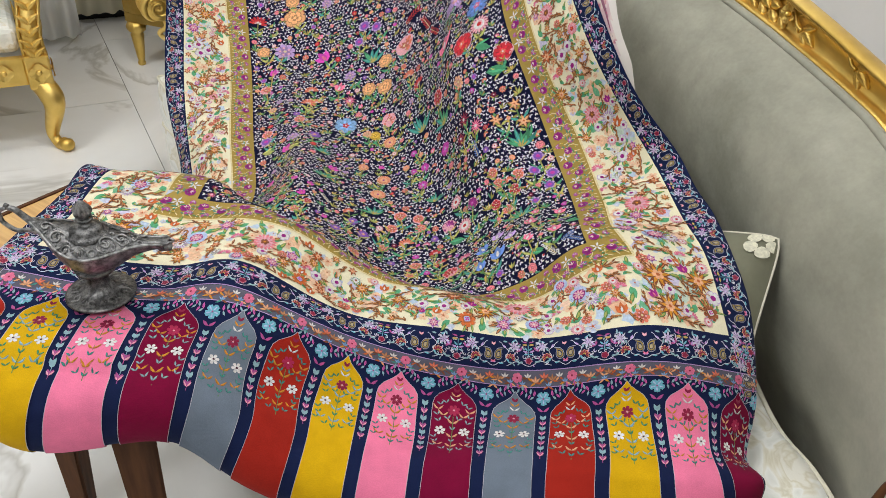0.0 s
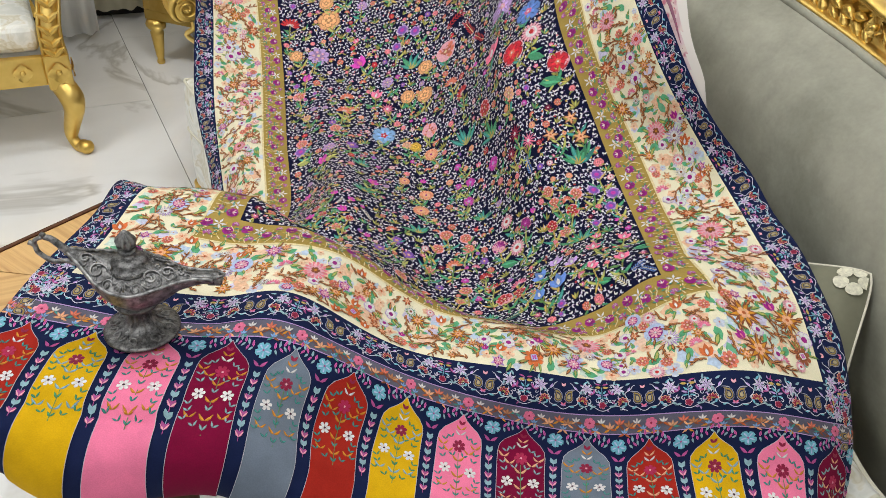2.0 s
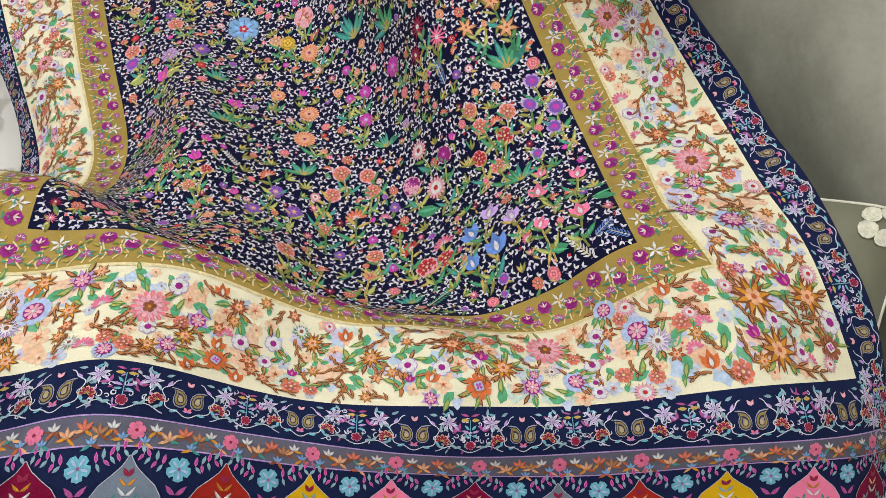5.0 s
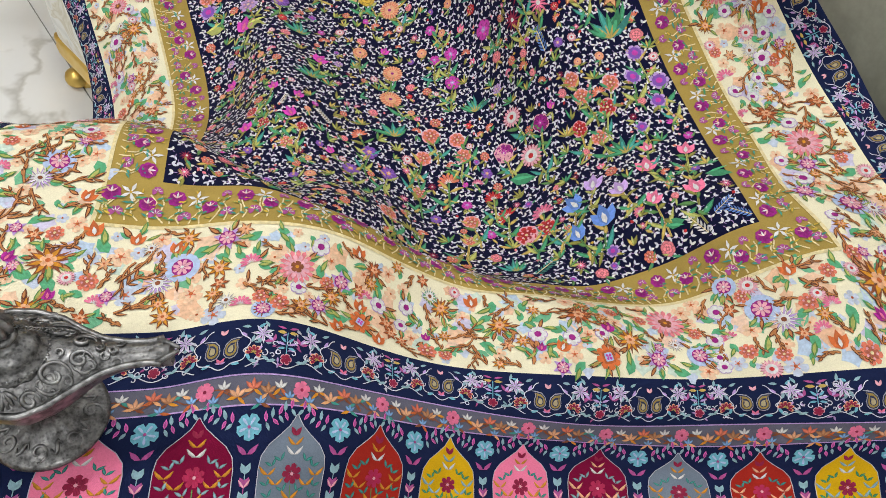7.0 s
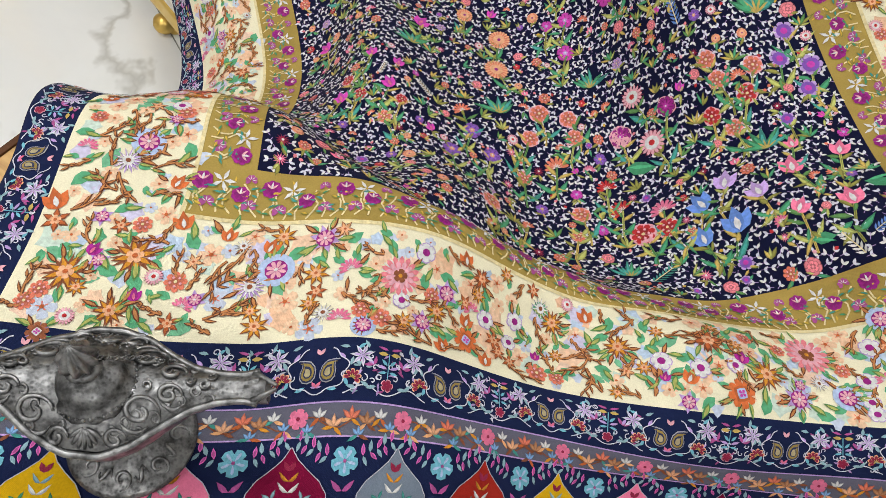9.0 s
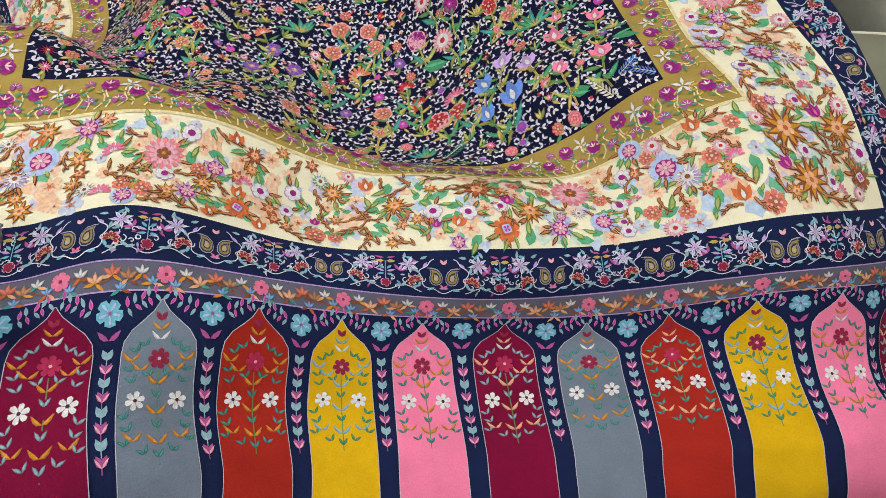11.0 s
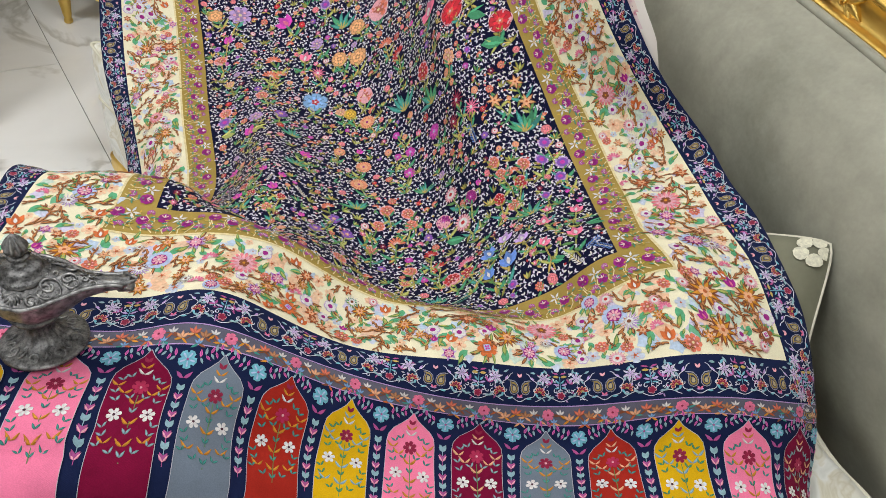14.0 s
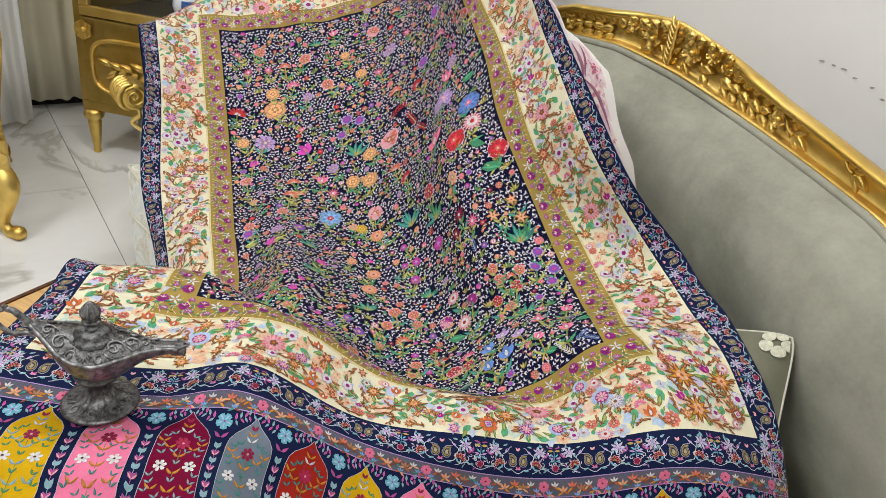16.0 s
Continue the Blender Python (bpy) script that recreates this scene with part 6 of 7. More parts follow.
FIELD_FLOWERS += [(u, v, r, 'blue_pansy') for u, v, r in ((0.789, 1.114, 0.0276),)]
FIELD_FLOWERS += [(u, v, r, 'yellow_rose') for u, v, r in ((0.456, 1.005, 0.0127),)]
BORDER_FLOWERS = []
BORDER_FLOWERS += [(u, v, r, 'blue_round') for u, v, r in ((0.099, 0.472, 0.0111), (0.222, 0.366, 0.0117), (0.295, 0.317, 0.0082), (0.727, 0.334, 0.0107), (0.779, 0.408, 0.0094), (0.799, 0.374, 0.0122), (0.933, 0.464, 0.0132),)]
BORDER_FLOWERS += [(u, v, r, 'white_star') for u, v, r in ((0.088, 0.452, 0.0094), (0.206, 0.351, 0.0099), (0.811, 0.358, 0.0109), (0.951, 0.457, 0.0111), (0.956, 0.755, 0.0142),)]
BORDER_FLOWERS += [(u, v, r, 'amber_star') for u, v, r in ((0.118, 0.369, 0.0139), (0.075, 0.35, 0.0134), (0.114, 0.324, 0.0097), (0.529, 0.362, 0.0104), (0.468, 0.378, 0.0097), (0.654, 0.346, 0.0126), (0.354, 0.343, 0.0087), (0.908, 0.376, 0.0173), (0.964, 0.376, 0.0155), (0.909, 0.332, 0.015), (0.896, 0.836, 0.0117), (0.915, 1.273, 0.0104), (0.903, 0.745, 0.0087), (0.09, 1.422, 0.0128), (0.081, 1.239, 0.0119), (0.106, 0.999, 0.0117), (0.085, 1.585, 0.0122), (0.332, 1.7, 0.0144),)]
BORDER_FLOWERS += [(u, v, r, 'white_square') for u, v, r in ((0.074, 0.302, 0.0063), (0.969, 0.333, 0.0093),)]
BORDER_FLOWERS += [(u, v, r, 'pink_round') for u, v, r in ((0.254, 0.393, 0.0098), (0.342, 0.33, 0.0087), (0.681, 0.327, 0.0107), (0.116, 0.499, 0.0061), (0.904, 0.488, 0.0098), (0.928, 0.528, 0.0095), (0.062, 1.383, 0.0127), (0.056, 1.121, 0.0097), (0.109, 1.536, 0.0107),)]
BORDER_FLOWERS += [(u, v, r, 'rose_big') for u, v, r in ((0.318, 0.365, 0.0161), (0.704, 0.378, 0.02), (0.936, 0.556, 0.0182), (0.932, 0.777, 0.0152), (0.93, 0.981, 0.0157), (0.917, 1.205, 0.0127), (0.092, 1.471, 0.0181), (0.091, 1.049, 0.0132), (0.103, 1.179, 0.01), (0.296, 1.721, 0.0221),)]
BORDER_FLOWERS += [(u, v, r, 'pink_fan') for u, v, r in ((0.278, 0.367, 0.0078),)]
BORDER_FLOWERS += [(u, v, r, 'rust_star') for u, v, r in ((0.392, 0.387, 0.0078), (0.607, 0.373, 0.0125), (0.9, 0.911, 0.0129), (0.921, 0.612, 0.012), (0.897, 1.073, 0.0134), (0.126, 1.39, 0.0128), (0.122, 1.241, 0.0138), (0.115, 1.074, 0.0095), (0.377, 1.712, 0.0162),)]
BORDER_FLOWERS += [(u, v, r, 'white_violet') for u, v, r in ((0.402, 0.355, 0.0074), (0.431, 0.366, 0.0072), (0.427, 0.344, 0.0063), (0.563, 0.348, 0.0079), (0.594, 0.343, 0.0077), (0.93, 0.894, 0.0096), (0.941, 0.866, 0.0092), (0.947, 0.899, 0.0082), (0.936, 0.665, 0.0067), (0.949, 0.686, 0.0091), (0.934, 1.097, 0.011), (0.91, 1.098, 0.0111), (0.072, 1.337, 0.011), (0.093, 1.325, 0.0113), (0.076, 1.314, 0.011), (0.069, 1.162, 0.0082), (0.074, 0.993, 0.0105), (0.236, 1.724, 0.0137), (0.414, 1.72, 0.0147),)]
BORDER_FLOWERS += [(u, v, r, 'rust_square') for u, v, r in ((0.384, 0.328, 0.0093), (0.627, 0.325, 0.0105),)]
BORDER_FLOWERS += [(u, v, r, 'rust_tulip') for u, v, r in ((0.179, 0.393, 0.0087), (0.129, 0.434, 0.0093), (0.837, 0.399, 0.0102),)]
BORDER_FLOWERS += [(u, v, r, 'plum_bud') for u, v, r in ((0.127, 0.336, 0.0073), (0.087, 0.369, 0.0081), (0.633, 0.356, 0.0097), (0.564, 0.332, 0.0063), (0.454, 0.338, 0.0068), (0.947, 0.39, 0.0099), (0.892, 0.345, 0.0086), (0.972, 0.779, 0.0094), (0.929, 1.063, 0.0109),)]
BORDER_FLOWERS += [(u, v, r, 'coral_big') for u, v, r in ((0.969, 0.918, 0.0104),)]

rnd = random.Random(4)
TAKEN = []
LEAVES = ("green", "leaf", "olive", "olive", "lime", "gold")


def free(u, v, gap):
    return all((u - a) ** 2 + (v - b) ** 2 > (gap + c) ** 2 for a, b, c in TAKEN)


# large motifs of the field, each with its stem and leaves
for u, v, r, kind in FIELD_FLOWERS:
    st = Stitches()
    if not kind.endswith(("_plant", "_leaf", "_spray")):
        sway = rnd.uniform(-0.014, 0.014)
        stem = [(u, v), (u + sway * 0.4, v - 0.014), (u + sway, v - 0.032), (u + sway * 0.8, v - 0.044)]
        sap = C[rnd.choice(["leaf", "olive", "lime", "gold"])]
        st.line(stem, 0.0024, shade(sap, 1.25), 0.0006)
        st.line(stem, 0.0008, shade(sap, 0.6), 0.0008)
        for sgn in (1, -1):     # long blades at the foot of the stem
            col = C[rnd.choice(["green", "teal", "lime", "green"])]
            outlined(st, u + sway, v - 0.034, rnd.uniform(0.020, 0.030), rnd.uniform(0.0055, 0.0085), 1.57 - sgn * rnd.uniform(0.7, 1.25), shade(col, 1.35), shade(col, 0.8), 0.0007, sgn * 0.25)
        for m in range(6):
            w = rnd.uniform(0.3, 1.2) if m % 2 else rnd.uniform(1.9, 2.8)
            col = C[rnd.choice(LEAVES)]
            outlined(st, u + sway * (0.3 + 0.2 * m), v - r * 0.8 - 0.004 * m, rnd.uniform(0.011, 0.023), rnd.uniform(0.0042, 0.0070), w + (0 if m < 3 else math.pi), shade(col, 1.25), shade(col, 0.75), 0.0007, rnd.uniform(-0.25, 0.25))
    if kind in ("scarlet", "plum", "coral_tuft", "red_tuft"):     # pale couched outline
        st.blob(u, v, r * 1.10, C["pale_pink"], 0.0006, 20, 5, 0.05, rnd.uniform(0, 6))
    flower(st, u, v, r, kind, rnd)
    st.make("flower", SHAWL)
    TAKEN.append((u, v, r * 0.9))
    if not kind.endswith(("_plant", "_leaf", "_spray")):
        TAKEN.append((u, v - r - 0.008, 0.006))

# smaller sprigs between them
FILL = ("coral_tuft", "pink_star", "coral_fan", "red_tuft", "violet_ring", "rose_rose", "lilac_tuft", "pink_tulip", "magenta_bud", "coral_fan", "red_star", "coral_daisy", "pink_dahlia", "rose_rose", "scarlet", "pink_fan", "coral_tuft", "violet_star", "orchid", "coral_daisy", "pink_star", "rose_rose", "coral_fan", "pink_dahlia", "coral_tuft")
U0, U1 = NAVY_W + CREAM_W + TAN_W, WIDE - NAVY_W - CREAM_W - TAN_W
small = Stitches()
for _ in range(3200):
    u, v = rnd.uniform(U0 + 0.008, U1 - 0.008), rnd.uniform(V_FIELD + 0.008, V_TOP - 0.008)
    r = rnd.uniform(0.0044, 0.0082)
    if not free(u, v, r * 1.3):
        continue
    TAKEN.append((u, v, r * 1.15))
    if rnd.random() < 0.72:
        for m in range(rnd.randint(2, 4)):
            col = C[rnd.choice(LEAVES)]
            outlined(small, u, v - r * rnd.uniform(0.5, 1.2), rnd.uniform(0.008, 0.013), rnd.uniform(0.003, 0.0046), rnd.uniform(0, 6.28), shade(col, 1.3), shade(col, 0.75), 0.0007)
        flower(small, u, v, r, rnd.choice(FILL), rnd)
    else:
        w0 = rnd.uniform(0.9, 2.2)
        for m in range(rnd.randint(3, 6)):
            col = C[rnd.choice(LEAVES)]
            outlined(small, u, v - r, rnd.uniform(0.010, 0.019), rnd.uniform(0.003, 0.0050), w0 + (m - 2) * 0.5, shade(col, 1.3), shade(col, 0.75), 0.0007 + 0.0001 * m)
for _ in range(900):
    u, v = rnd.uniform(U0 + 0.005, U1 - 0.005), rnd.uniform(V_FIELD + 0.005, V_TOP - 0.005)
    if free(u, v, 0.001):
        small.leaf(u, v, 0.0050, 0.0038, rnd.uniform(0, 6.28), C[rnd.choice(["coral", "rose", "red", "yellow", "pale_pink", "rose"])], 0.0010)
small.make("field_sprig", SHAWL, "small embroidered field flowers and leaves", "stuff")

# pale leaf pairs on curling stems that fill the navy ground
vine = Stitches()
grid = 0.004
cells = set()
for a, b, c in TAKEN:
    n = int(c / grid) + 1
    for i in range(-n, n + 1):
        for j in range(-n, n + 1):
            if math.hypot(i * grid, j * grid) < c * 0.92:
                cells.add((round(a / grid) + i, round(b / grid) + j))
step = 0.0083
for j in range(int((V_TOP - V_FIELD) / step)):
    for i in range(int((U1 - U0) / step)):
        u = U0 + (i + 0.5 + 0.5 * (j % 2)) * step + rnd.uniform(-0.0022, 0.0022)
        v = V_FIELD + (j + 0.5) * step + rnd.uniform(-0.0022, 0.0022)
        if not (U0 + 0.003 < u < U1 - 0.003 and V_FIELD + 0.003 < v < V_TOP - 0.004) or (round(u / grid), round(v / grid)) in cells:
            continue
        w = 3.0 * math.sin(63 * u + 21 * v + 2 * math.sin(40 * v)) + 2.6 * math.sin(57 * v - 38 * u + 1.5) + rnd.uniform(-0.5, 0.5)
        a, b = math.cos(w), math.sin(w)
        vine.line([(u - 0.0042 * a, v - 0.0042 * b), (u + 0.002 * a, v + 0.002 * b)], 0.0005, C["lilac"], 0.0005)
        for sgn in (1, -1):
            vine.leaf(u - 0.001 * a, v - 0.001 * b, rnd.uniform(0.0048, 0.0062), rnd.uniform(0.0025, 0.0032), w + sgn * rnd.uniform(0.45, 0.85), C["lilac_white"] if rnd.random() < 0.6 else C["white"], 0.0006)
vine.make("leaf_vine", SHAWL, "pale lilac leaf vine filling the navy field", "stuff")

# cream border: large flowers, then branches, leaves and washes of colour
border_spots = []
TWIG, TWIG_DARK, GREEN_WASH, PEACH_WASH = (0.52, 0.21, 0.07), (0.13, 0.035, 0.015), (0.10, 0.40, 0.20), (0.84, 0.50, 0.30)
for u, v, r, kind in BORDER_FLOWERS:
    st = Stitches()
    for m in range(7 if r > 0.009 else 4):
        w = rnd.uniform(0, 6.28)
        x, y = u + 0.8 * r * math.cos(w), v + 0.8 * r * math.sin(w)
        if m % 3 == 0:
            st.leaf(x, y, rnd.uniform(0.010, 0.015), rnd.uniform(0.006, 0.009), w, GREEN_WASH, 0.0006)
        outlined(st, x, y, rnd.uniform(0.010, 0.016), rnd.uniform(0.0038, 0.0052), w + rnd.uniform(-0.3, 0.3), C["lime"] if m % 2 else TWIG, C["leaf"] if m % 2 else TWIG_DARK, 0.0008, rnd.uniform(-0.3, 0.3))
    r *= 0.8 if kind.endswith(("_bud", "_tulip")) else 1.12
    if kind.endswith(("_star", "_square", "_round", "dahlia")):
        st.petals(u, v, r * 1.16, 14, C["brown"] if "white" not in kind else C["lilac"], 0.8, 0.2, 0.0007, 0.2, True)
    flower(st, u, v, r, kind, rnd)
    st.make("border_flower", SHAWL)
    border_spots.append((u, v, r))


def in_cream(u, v, m=0.0):
    edge = min(u, WIDE - u)
    out = edge > NAVY_W + m and V_CREAM + m < v < V_TOP + 0.148 - m
    inn = edge > NAVY_W + CREAM_W - m and V_TAN - m < v < V_TOP + 0.048 + m
    return out and not inn


wash, twig = Stitches(), Stitches()
spots = list(border_spots)
for _ in range(3000):        # soft peach, green and blue grounds under everything
    u, v = rnd.uniform(0.04, WIDE - 0.04), rnd.uniform(V_CREAM, V_TOP + 0.148)
    r = rnd.uniform(0.005, 0.012)
    if not in_cream(u, v, r + 0.001):
        continue
    tint = rnd.choice([(0.84, 0.52, 0.33), (0.84, 0.56, 0.38), (0.85, 0.60, 0.45), (0.84, 0.52, 0.33), (0.50, 0.62, 0.78), (0.62, 0.58, 0.76), (0.16, 0.45, 0.26), (0.60, 0.72, 0.62), (0.16, 0.45, 0.26)])
    if tint[1] < 0.5:
        wash.leaf(u, v, r * 1.9, r * 1.1, rnd.uniform(0, 6.28), tint, 0.0004)
    else:
        wash.blob(u, v, r, tint, 0.0003, 15, 5, 0.22, rnd.uniform(0, 6))
tries = 0
while tries < 30000:
    tries += 1
    u, v = rnd.uniform(0.04, WIDE - 0.04), rnd.uniform(V_CREAM, V_TOP + 0.148)
    if not in_cream(u, v, 0.0065):
        continue
    r = rnd.choice([0.0045, 0.006, 0.0075, 0.009])
    if any((u - a) ** 2 + (v - b) ** 2 < (r * 0.78 + c * 0.8) ** 2 for a, b, c in spots):
        continue
    spots.append((u, v, r))
    pick = rnd.random()
    if pick < 0.20:      # flat peach or blue flower with a stitched eye
        col = rnd.choice([PEACH_WASH, PEACH_WASH, PEACH_WASH, PEACH_WASH, C["pale_blue"]])
        wash.petals(u, v, r * 1.15, 5, tuple(0.75 * a + 0.25 * b for a, b in zip(col, (0.9, 0.8, 0.6))), 0.92, 0.1, 0.0004, rnd.uniform(0, 6))
        wash.blob(u, v, r * 0.2, C["rust"], 0.0010, 6)
        if r > 0.007:
            wash.petals(u, v, r * 0.5, 5, C["coral"], 0.25, 0.3, 0.0009, rnd.uniform(0, 6))
    elif pick < 0.46:    # flat green leaf beside an outlined one
        w = rnd.uniform(0, 6.28)
        wash.leaf(u - r * math.cos(w), v - r * math.sin(w), 2.0 * r, 1.3 * r, w, GREEN_WASH, 0.0006)
        outlined(twig, u, v, 2.0 * r, r * 0.8, w + rnd.choice([0.6, -0.7, 2.5]), C["lime"], C["leaf"], 0.0009, rnd.uniform(-0.3, 0.3))
        if rnd.random() < 0.5:
            wash.blob(u + r, v - 0.6 * r, r * 0.7, tuple(0.6 * a + 0.3 for a in C["pale_blue"]), 0.0003, 10, 3, 0.3, rnd.uniform(0, 6))
    elif pick < 0.71:    # brown branch with pointed lobes
        w = rnd.uniform(0, 6.28)
        bend = rnd.uniform(-0.8, 0.8)
        spine = []
        for m in range(5):
            a = (m - 2.0) * r * 0.85
            spine.append((u + a * math.cos(w) - bend * a * a / r * 0.3 * math.sin(w), v + a * math.sin(w) + bend * a * a / r * 0.3 * math.cos(w)))
        spine = [q for q in spine if in_cream(*q, 0.005)]
        twig.line(spine, 0.0024, TWIG_DARK, 0.0008)
        twig.line(spine, 0.0013, TWIG, 0.0011)
        for m, (x, y) in enumerate(spine):
            for sgn in ((1, -1) if m == len(spine) - 1 else (1 if m % 2 else -1,)):
                outlined(twig, x, y, r * rnd.uniform(1.1, 1.6), max(0.0030, r * 0.40), w + sgn * rnd.uniform(0.35, 0.8), TWIG, TWIG_DARK, 0.0009 + 0.0001 * m, -sgn * 0.2)
    else:
        flower(twig, u, v, max(r, 0.0065) * 1.15, rnd.choice(["white_violet", "rust_star", "coral_tuft", "pink_round", "amber_star", "pink_fan", "rust_tulip", "white_star", "coral_tuft", "amber_star", "orange_star", "pink_dahlia"]), rnd)
wash.make("border_wash", SHAWL, "peach, green and pale blue washes on the cream border", "stuff")
twig.make("border_twig", SHAWL, "brown twigs and small flowers on the cream border", "stuff")

tan = Stitches()
half_t = TAN_W / 2


def tan_run(a, b, side):
    """Plum flowers and white stars in turn, buds and cream stems between; side turns the stems to the outer edge."""
    length = math.dist(a, b)
    n = round(length / 0.060)
    unit = length / n
    dx, dy = (b[0] - a[0]) / length, (b[1] - a[1]) / length
    nx, ny = -dy * side, dx * side
    at = lambda s, o: (a[0] + dx * (s + 0.003 * math.sin(37 * s + 300 * o)) + nx * (o + 0.002 * math.sin(53 * s)), a[1] + dy * (s + 0.003 * math.sin(37 * s + 300 * o)) + ny * (o + 0.002 * math.sin(53 * s)))
    up = math.atan2(ny, nx)
    for k in range(n):
        s0 = k * unit
        for f, o, r in ((0.12, 0.009, 0.0084), (0.62, -0.001, 0.0074)):
            x, y = at(s0 + f * unit, o)
            tan.petals(x, y, r, 8, C["plum"], 1.25, 0.0, 0.0010, rnd.uniform(0, 6))
            tan.petals(x, y, r * 0.7, 6, shade(C["plum"], 0.75), 0.7, 0.0, 0.0013, rnd.uniform(0, 6))
            for m in range(3):
                tan.leaf(x, y, r * 0.78, r * 0.24, up + (m - 1) * 0.8, C["white"] if m == 1 else C["pale_pink"], 0.0016)
        x, y = at(s0 + 0.42 * unit, 0.009)
        tan.petals(x, y, 0.0105, 5, C["white"], 0.55, 0.1, 0.0011, rnd.uniform(0, 6), True)
        tan.blob(x, y, 0.0012, C["yellow"], 0.0014, 6)
        for f, o, r in ((0.28, -0.011, 0.0062), (0.86, -0.010, 0.0062), (0.80, 0.013, 0.0050)):
            x, y = at(s0 + f * unit, o)
            tan.petals(x, y, r, 8, C["mauve"], 1.2, 0.1, 0.0010, up - 1.8, False, 0, 6)
            tan.petals(x, y, r * 0.85, 8, C["white"], 0.45, 0.2, 0.0013, up - 1.4, True, 0, 4)
        for f, bend in ((0.04, 0.004), (0.20, -0.003), (0.36, 0.004), (0.54, -0.004), (0.70, 0.003), (0.93, -0.004)):
            line = [at(s0 + f * unit + bend * math.sin(2.6 * q), -0.019 + 0.028 * q) for q in (0, 0.25, 0.5, 0.75, 1)]
            tan.line(line, 0.0014, C["cream"], 0.0008)
            for q, sgn in ((0.15, 1), (0.35, -1), (0.6, 1), (0.8, -1)):
                x, y = at(s0 + f * unit + bend * math.sin(2.6 * q), -0.019 + 0.028 * q)
                outlined(tan, x, y, rnd.uniform(0.0065, 0.0095), rnd.uniform(0.0030, 0.0042), up + sgn * rnd.uniform(0.7, 1.3), C[rnd.choice(["teal", "green", "teal", "yellow"])], C["olive"], 0.0009, 0.2 * sgn)
        for m in range(3):
            x, y = at(s0 + rnd.uniform(0, 1) * unit, rnd.uniform(-0.018, 0.018))
            tan.leaf(x, y, 0.005, 0.0018, up + rnd.uniform(-1, 1), C["yellow"], 0.0008)


E0 = NAVY_W + CREAM_W + half_t
tan_run((E0 - half_t, V_TAN + half_t), (WIDE - E0 + half_t, V_TAN + half_t), 1)
tan_run((E0, V_TAN + 0.05), (E0, V_TOP + 0.0), -1)
tan_run((WIDE - E0, V_TAN + 0.05), (WIDE - E0, V_TOP + 0.0), 1)
tan_run((E0 - half_t, V_TOP + 0.024), (WIDE - E0 + half_t, V_TOP + 0.024), -1)
# cream couched line between cream and olive gold
for a, b in (((NAVY_W + CREAM_W, V_TAN), (NAVY_W + CREAM_W, V_TOP + 0.048)), ((WIDE - NAVY_W - CREAM_W, V_TAN), (WIDE - NAVY_W - CREAM_W, V_TOP + 0.048)), ((NAVY_W + CREAM_W, V_TAN), (WIDE - NAVY_W - CREAM_W, V_TAN))):
    n = int(math.dist(a, b) / 0.008)
    tan.line([(a[0] + (b[0] - a[0]) * k / n, a[1] + (b[1] - a[1]) * k / n) for k in range(n + 1)], 0.0035, C["cream"], 0.0006)
tan.make("olive_gold_embroidery", SHAWL, "plum and white flowers on the olive-gold band", "stuff")

# navy outer border: paisley medallions, lilac stars, gold bows and a scrolling pale vine
navy = Stitches()


